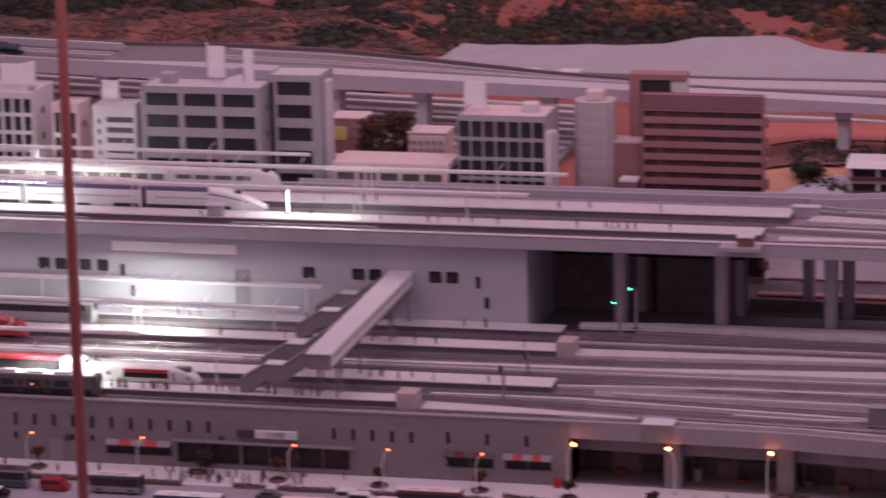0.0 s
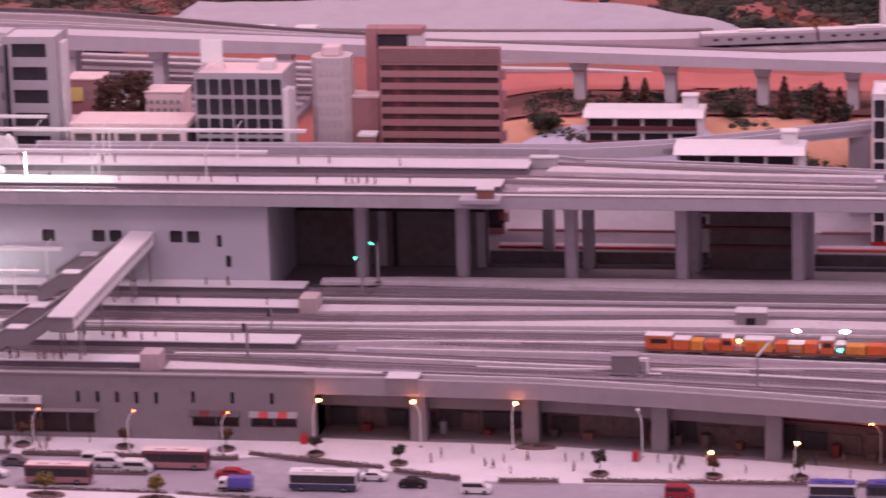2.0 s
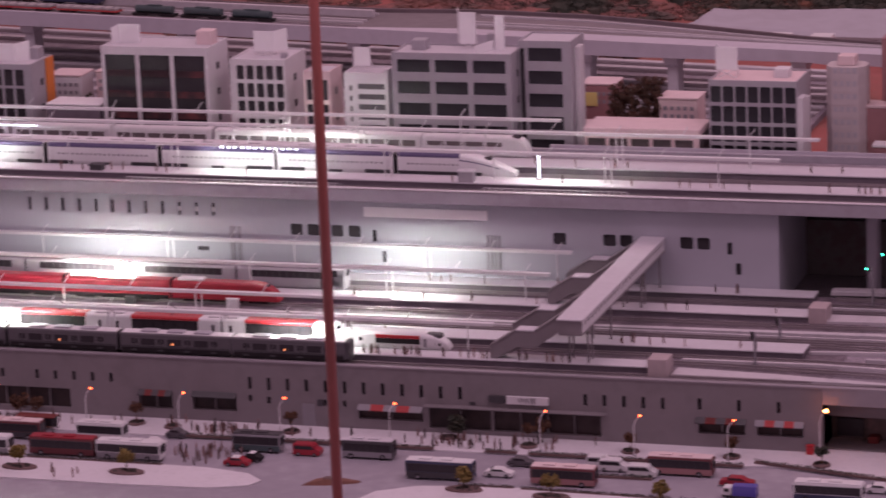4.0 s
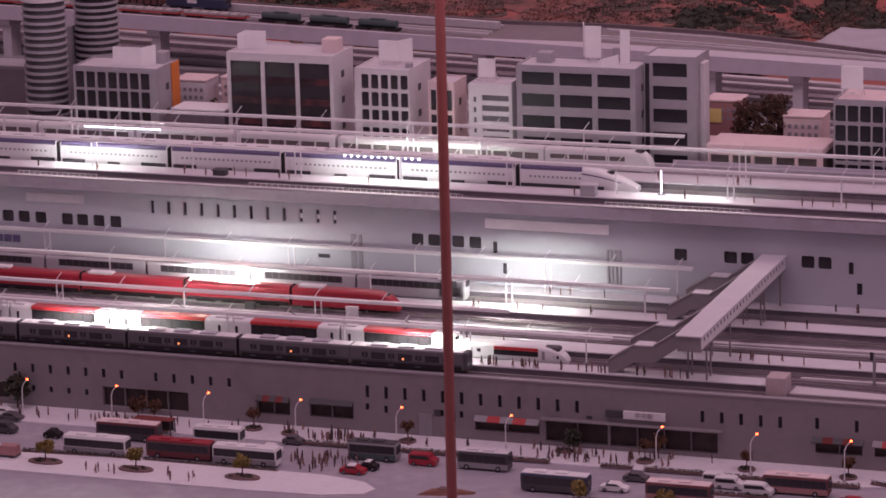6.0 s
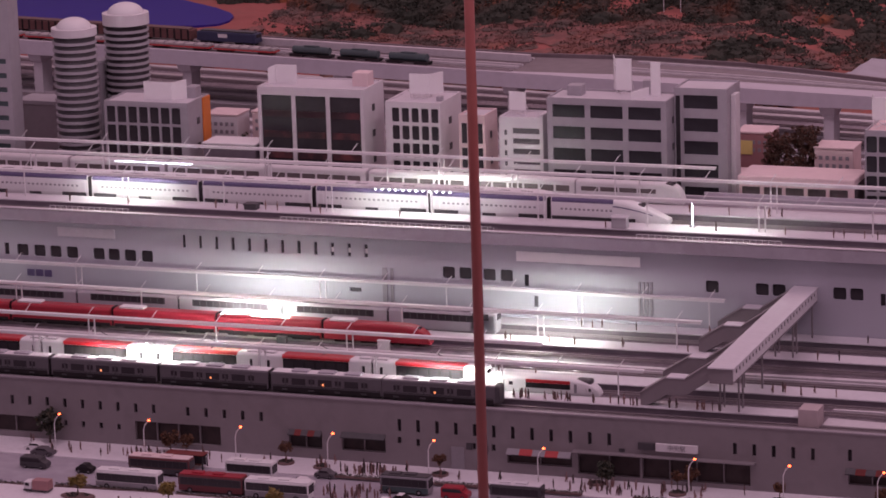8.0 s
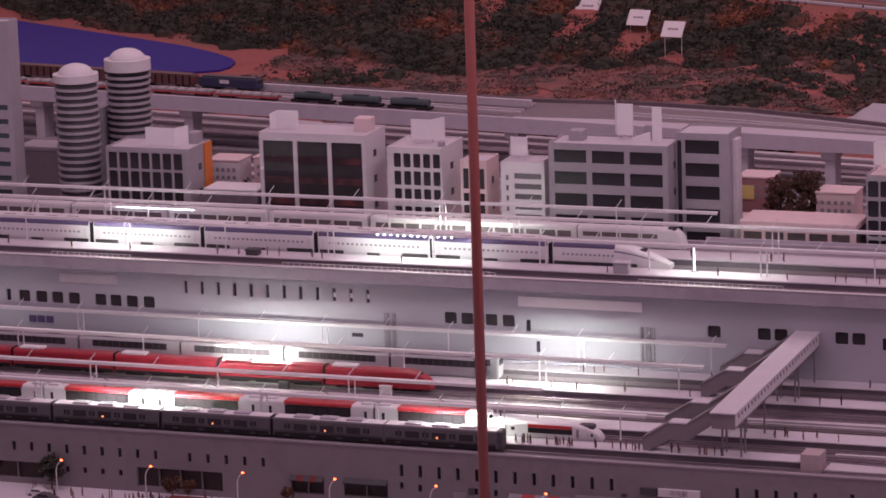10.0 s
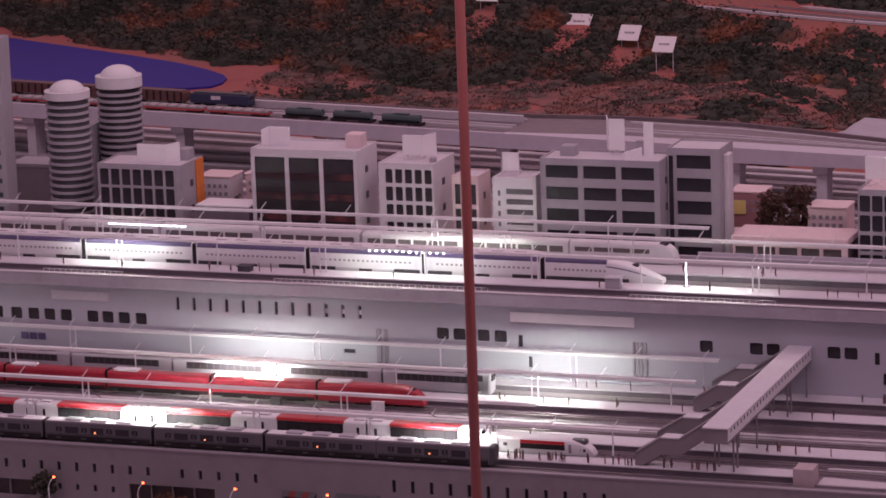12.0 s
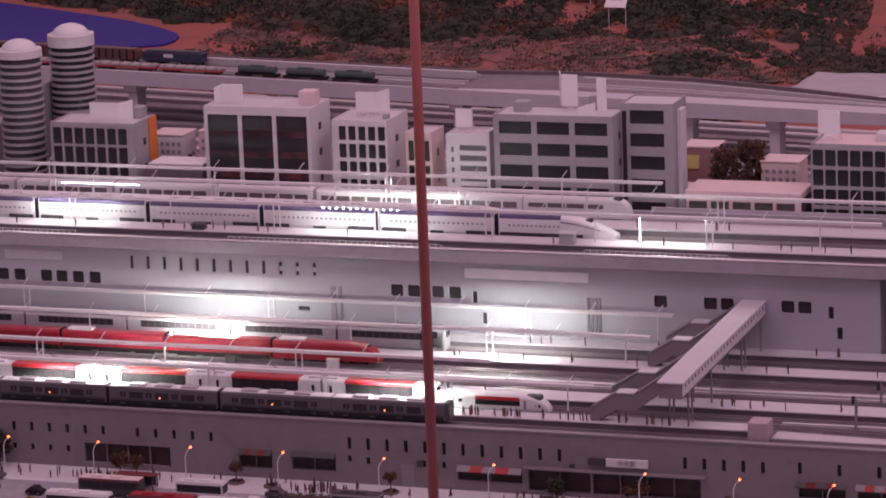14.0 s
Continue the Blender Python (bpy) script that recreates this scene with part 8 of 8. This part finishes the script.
def planter(x, y, rx, ry, plant=None, h=0.03, r=0.014, seed=0, z=0.003, label="round brown planter bed on the pavement"):
    p = thing("planter", (x, y, z), label, "planter", "planters")
    bm = bmesh.new()
    rings = [[(math.cos(a) * rx * s, math.sin(a) * ry * s, zz) for a in [2 * math.pi * i / 28 for i in range(28)]] for s, zz in ((1.0, 0.0), (1.0, 0.0032), (0.94, 0.0042), (0.90, 0.0036))]
    loft(bm, rings)
    part("rim", bm, M["planter"], p, smooth=False)
    rnd = random.Random(seed)
    verts, faces = [], []
    for _ in range(14):
        a, q = rnd.uniform(0, 6.28), rnd.random() ** 0.5
        clump(rnd, verts, faces, (math.cos(a) * rx * 0.75 * q, math.sin(a) * ry * 0.75 * q, 0.0045), 0.005, 12, 0.5)
    me = bpy.data.meshes.new("ground_cover")
    me.from_pydata([tuple(v) for v in verts], [], faces)
    me.materials.append(M["hedge"])
    o = new("ground_cover", me)
    o.parent = p
    if plant:
        tree(x, y, z + 0.0036, h, r, plant, {"autumn": "small reddish street tree in a planter", "tree": "small dark green street tree in a planter", "yellowleaf": "small yellow-green round tree in a planter"}[plant], "street trees", seed=seed, trunk=0.45)


def hedge(points, label="low dark clipped hedge along the kerb", z=0.0):
    t = thing("hedge", (0, 0, z), label, "hedge", "kerb hedges")
    bm = bmesh.new()
    ribbon(bm, points, 0.0042, 0.0, 0.0040)
    part("kerb_box", bm, M["planter"], t)
    rnd = random.Random(round(points[0][0] * 1000))
    verts, faces = [], []
    for a, b in zip(points, points[1:]):
        n = max(2, round(math.dist(a, b) / 0.0035))
        for k in range(n):
            q = (k + rnd.random()) / n
            clump(rnd, verts, faces, (a[0] + (b[0] - a[0]) * q, a[1] + (b[1] - a[1]) * q + rnd.gauss(0, 0.001), 0.0062), 0.0040, 9, 0.8)
    me = bpy.data.meshes.new("foliage")
    me.from_pydata([tuple(v) for v in verts], [], faces)
    me.materials.append(M["hedge"])
    o = new("foliage", me)
    o.parent = t


def forecourt():
    for a in ((-3.068, -2.931, 6.293, "white", "white", "grey", "white city bus with dark windows at the island"), (-3.045, -2.910, 6.402, "maroon", "pinkish", "darkgrey", "dark red-brown coach with a pale pink roof"),
              (-2.893, -2.754, 6.309, "maroon", "redpaint", "maroon", "dark red coach with dark windows"),
              (-2.836, -2.734, 6.415, "white", "white", "offwhite", "white coach with dark windows behind the red one"), (-2.748, -2.611, 6.305, "white", "white", "grey", "white coach with a grey lower band"),
              (-2.496, -2.394, 6.400, "grey", "darkgrey", "tank", "dark grey-green city bus"), (-2.264, -2.159, 6.395, "darkgrey", "platform", "grey", "dark city bus with a pale roof"),
              (-2.099, -1.965, 6.290, "navy", "white", "darkgrey", "dark blue coach with a white roof"), (-1.851, -1.724, 6.294, "maroon", "pinkish", "redbrick", "red-brown coach with a pink roof"),
              (-1.648, -1.520, 6.397, "maroon", "pinkish", "redbrick", "dark red coach with a pale pink roof"), (-1.340, -1.210, 6.286, "white", "white", "navy", "white bus with a navy lower half"),
              (-0.373, -0.285, 6.284, "offwhite", "blue", "navy", "white bus with a violet-blue roof"), (-0.268, -0.168, 6.288, "navy", "blue", "grey", "navy coach with a violet-blue roof"), (-3.47, -3.34, 6.30, "white", "white", "maroon", "white coach with a red lower band")):
        bus(*a)
    for a in ((-3.154, -3.118, 6.380, "black", "small black car on the forecourt", "car"), (-2.479, -2.427, 6.305, "redpaint", "red car with a white roof", "car", "white"), (-2.449, -2.413, 6.337, "black", "black car with a pale roof", "car", "offwhite"),
              (-1.928, -1.878, 6.400, "silver", "silver saloon car on the road", "car"), (-1.953, -1.897, 6.327, "white", "white saloon car on the road", "car"), (-1.219, -1.167, 6.355, "white", "white saloon car beside the bus", "car"),
              (-1.138, -1.086, 6.319, "black", "black saloon car on the road", "car"), (-1.496, -1.430, 6.352, "redpaint", "dark red saloon car on the road", "car"), (-3.33, -3.282, 6.50, "white", "white car parked by the station wall", "car"), (-3.30, -3.25, 6.47, "silver", "silver car parked by the station wall", "car"),
              (-2.690, -2.640, 6.395, "offwhite", "pale car behind the coaches", "car"), (-2.662, -2.620, 6.462, "silver", "silver car behind the coaches", "car")):
        car(*a)
    for a in ((-3.282, -3.223, 6.385, "darkgrey", "dark grey van with black glass", "van"), (-2.366, -2.310, 6.394, "redpaint", "deep red delivery van", "van"), (-1.773, -1.723, 6.417, "white", "white van on the forecourt road", "van"),
              (-1.682, -1.625, 6.374, "white", "white minibus on the forecourt road", "van"), (-1.016, -0.960, 6.292, "white", "white van on the forecourt road", "van"), (-0.636, -0.582, 6.292, "redpaint", "deep red van on the forecourt road", "van"),
              (-1.745, -1.69, 6.40, "offwhite", "pale van behind the minibus", "van")):
        car(*a)
    car(-1.473, -1.408, 6.274, "darkgrey", "small lorry with a violet-blue load cover", "truck", "blue")
    car(-3.196, -3.141, 6.226, "darkgrey", "small lorry with a pinkish brown cover", "truck", "redbrick")
    for x in (-3.257, -3.054, -2.849, -2.647, -2.430, -2.199, -1.889, -1.699, -1.513):
        street_lamp(x, 6.502, 0.084, "lamporange", "slim white street lamp with a glowing orange head")
    for x, y, h, m, a in ((-1.345, 6.562, 0.094, "lampamber", 0.012), (-1.135, 6.566, 0.093, "lampamber", -0.014), (-0.955, 6.560, 0.095, "lampamber", 0.006), (-0.702, 6.53, 0.096, "offwhite", -0.008), (-0.570, 6.40, 0.056, "lampamber", 0.010),
                          (-0.405, 6.414, 0.073, "lampamber", 0.004), (-0.250, 6.52, 0.082, "lampamber", -0.018), (-0.217, 6.463, 0.055, "lampblue", 0.002)):
        street_lamp(x, y, h, m, "slim street lamp with a " + ("bright amber head" if m == "lampamber" else "pale head"), a, 0.0046)
    for i, (x, y, pl, h) in enumerate(((-2.672, 6.529, None, 0), (-2.419, 6.537, "autumn", 0.040), (-2.095, 6.553, None, 0), (-1.919, 6.525, "autumn", 0.048), (-1.713, 6.525, "autumn", 0.035), (-1.511, 6.525, "autumn", 0.038), (-1.330, 6.503, "tree", 0.036),
                                     (-1.160, 6.457, "tree", 0.034), (-0.771, 6.418, "tree", 0.046), (-0.557, 6.419, "autumn", 0.040), (-0.397, 6.422, "tree", 0.040), (-0.219, 6.436, "tree", 0.040), (-2.755, 6.54, "autumn", 0.040))):
        planter(x, y, 0.0175, 0.0175, pl, h, 0.015, 70 + i)
    for i, (x, y) in enumerate(((-0.913, 6.576), (-0.553, 6.548), (-0.156, 6.531))):
        planter(x, y, 0.040, 0.016, None, seed=90 + i, label="long brown planter bed beside a viaduct pier")
    for i, (x, y) in enumerate(((-3.073, 6.221), (-2.875, 6.219), (-2.650, 6.224), (-1.575, 6.212), (-1.965, 6.235), (-1.790, 6.222), (-3.30, 6.221))):
        planter(x, y, 0.037, 0.018, "yellowleaf", 0.040, 0.020, 100 + i, label="oval brown planter bed on the traffic island")
    for i, (x, y, h, r) in enumerate(((-3.298, 6.560, 0.074, 0.030), (-3.02, 6.555, 0.046, 0.020), (-2.985, 6.558, 0.04, 0.016), (-2.075, 6.552, 0.05, 0.022), (-1.90, 6.555, 0.05, 0.018))):
        tree(x, y, 0.003, h, r, "tree" if i in (0, 3) else "autumn", "dark bushy tree against the station front", "trees at the front wall", seed=130 + i, trunk=0.3)
    for pts in ([(-1.748, 6.470), (-1.475, 6.468)], [(-1.459, 6.497), (-1.32, 6.462), (-1.185, 6.427)], [(-1.163, 6.413), (-1.03, 6.372)], [(-0.956, 6.364), (-0.842, 6.368)], [(-0.796, 6.373), (-0.40, 6.384), (0.2, 6.40)],
                [(-2.62, 6.472), (-2.52, 6.472)], [(-2.41, 6.474), (-2.285, 6.474)], [(-2.238, 6.474), (-2.10, 6.474)], [(-1.995, 6.476), (-1.930, 6.476)], [(-1.905, 6.474), (-1.765, 6.474)]):
        hedge(pts, z=0.003)
    for pts in ([(-3.154, 6.283), (-2.92, 6.288)], [(-2.889, 6.288), (-2.60, 6.286)], [(-1.985, 6.262), (-1.875, 6.265)], [(-1.86, 6.262), (-1.565, 6.252)], [(-1.545, 6.250), (-1.33, 6.222)], [(-1.84, 6.366), (-1.63, 6.366)], [(-3.5, 6.272), (-3.2, 6.272)]):
        hedge(pts, "low dark hedge on the traffic island", 0.0)
    sh = thing("bus_shelter", (-2.945, 6.470, 0.0), "dark bus shelter with a maroon roof beside the pavement", "bus shelter")
    boxpart("roof", sh, M["dullred"], -0.043, 0.043, -0.014, 0.014, 0.0300, 0.0325, 0.0008)
    boxpart("back_panel", sh, M["darkgrey"], -0.038, 0.038, 0.010, 0.0115, 0.006, 0.0298)
    boxpart("bench", sh, M["hull"], -0.03, 0.03, 0.002, 0.008, 0.006, 0.0075)
    for xx in (-0.04, -0.013, 0.013, 0.04):
        for yy in (-0.012, 0.012):
            boxpart("post", sh, M["darkgrey"], xx - 0.001, xx + 0.001, yy - 0.001, yy + 0.001, 0.0, 0.0299)
    b = thing("post_box", (-1.366, 6.572, 0.003), "bright red post box at the station wall", "post box")
    boxpart("body", b, M["brightred"], -0.007, 0.007, -0.006, 0.006, 0, 0.016, 0.002)
    boxpart("cap", b, M["brightred"], -0.0078, 0.0078, -0.0068, 0.0068, 0.0162, 0.0185, 0.001)
    b = thing("post_box", (-0.712, 6.505, 0.003), "small red kiosk on the pavement", "kiosk")
    boxpart("body", b, M["brightred"], -0.006, 0.006, -0.005, 0.005, 0, 0.020, 0.002)
    boxpart("base", b, M["grey"], -0.0066, 0.0066, -0.0056, 0.0056, -0.0005, 0.002)


def figures():
    """Plain peg figures on pavement and platforms."""
    rnd = random.Random(3)
    kinds = []
    for legs, width, lean, bag in ((0.0016, 1.0, 0.0, False), (0.0028, 0.9, 0.0012, True), (0.0008, 1.2, 0.0004, False), (0.0022, 1.0, -0.0008, True)):
        bm = bmesh.new()
        for sgn in (-1, 1):
            tube(bm, (sgn * legs, sgn * 0.0004, 0.0), (sgn * 0.0008, 0, 0.0098), 0.0009, 0.0012, 6)
        prof = [(0.0020, 0.0085, 0.0), (0.0024, 0.0120, 0.3), (0.0027, 0.0162, 0.8), (0.0011, 0.0178, 1.0), (0.0017, 0.0190, 1.0), (0.0018, 0.0208, 1.0), (0.0007, 0.0222, 1.0)]
        loft(bm, [[(lean * q + math.cos(a) * r * width, math.sin(a) * r * 0.72, z) for a in [2 * math.pi * i / 8 for i in range(8)]] for r, z, q in prof])
        if bag:
            box(bm, 0.0024, 0.0044, -0.001, 0.001, 0.006, 0.0105, 0.0003)
        kinds.append(mesh_of("model_figure", bm, M["figure"], True))
    spots = []
    for _ in range(34):
        spots.append((rnd.gauss(-2.53, 0.035), rnd.uniform(6.30, 6.40), 0.0004))
    for _ in range(22):
        spots.append((rnd.gauss(-3.06, 0.045), rnd.uniform(6.485, 6.53), 0.003))
    for _ in range(26):
        spots.append((rnd.gauss(-2.555, 0.03), rnd.uniform(6.49, 6.54), 0.003))
    for _ in range(60):
        spots.append((rnd.uniform(-3.35, -1.75), rnd.uniform(6.49, 6.565), 0.003))
    for _ in range(28):
        spots.append((rnd.gauss(-2.03, 0.06), rnd.uniform(6.49, 6.55), 0.003))
    for _ in range(30):
        x = rnd.uniform(-1.2, 0.0)
        spots.append((x, rnd.uniform(6.41, 6.53), 0.003))
    for _ in range(9):
        spots.append((rnd.uniform(-3.0, -2.7), rnd.uniform(6.17, 6.20), 0.003))
    for y0, y1, n, xa, xb in ((6.655, 6.667, 40, -3.5, -1.8), (6.808, 6.83, 18, -2.6, -1.5), (7.078, 7.092, 16, -2.5, -1.5), (7.232, 7.24, 14, -2.4, -1.6)):
        for _ in range(n):
            x = rnd.uniform(xa, xb)
            if -2.05 < x < -1.80:
                continue
            spots.append((x, rnd.uniform(y0, y1), ZP))
    for _ in range(26):
        spots.append((rnd.uniform(-2.3, -1.75), rnd.uniform(6.655, 6.668), ZP))
    for y0, y1, n in ((7.305, 7.325, 26), (7.478, 7.498, 22)):
        for _ in range(n):
            spots.append((rnd.uniform(-3.9, -1.2), rnd.uniform(y0, y1), ZS))
    for i, (x, y, z) in enumerate(spots):
        o = new("model_figure", kinds[rnd.randrange(4)])
        o.matrix_basis = pose(x, y, z, 0, 0, rnd.uniform(0, 180)) @ Matrix.Scale(rnd.uniform(0.75, 0.98), 4)
        tagged(o, "tiny plain painted figure standing on the layout", "figurine", "tiny figures")


def mast():
    m = thing("steel_mast", (MAST_X, 5.95, 0.0), "slender rust-red round steel mast standing before the layout", "mast")
    bm = bmesh.new()
    tube(bm, (0, 0, 0.004), (0, 0, 1.75), 0.0096, 0.0088, 24)
    part("shaft", bm, M["mast"], m, smooth=True)
    bm = bmesh.new()
    tube(bm, (0, 0, 0), (0, 0, 0.004), 0.022, seg=24)
    part("base_plate", bm, M["darkgrey"], m)
    bm = bmesh.new()
    tube(bm, (0, 0, 1.7502), (0, 0, 1.758), 0.0105, 0.006, 24)
    part("cap", bm, M["mast"], m)
    isl = thing("wedge_planter", (-2.236, 6.235, 0.0), "rust-brown wedge shaped planter on the road", "planter")
    bm = bmesh.new()
    loft(bm, [[(-0.050, -0.020, 0), (-0.040, 0.008, 0), (-0.030, 0.008, 0.006), (-0.042, -0.016, 0.004)], [(0.0, -0.012, 0), (0.0, 0.022, 0), (0.0, 0.018, 0.010), (0.0, -0.006, 0.010)], [(0.055, 0.012, 0), (0.058, 0.022, 0), (0.056, 0.02, 0.003), (0.054, 0.014, 0.003)]])
    part("body", bm, M["hull"], isl)
    boxpart("soil_top", isl, M["planter"], -0.012, 0.02, -0.002, 0.014, 0.009, 0.0115, 0.001)


forecourt()
figures()
mast()
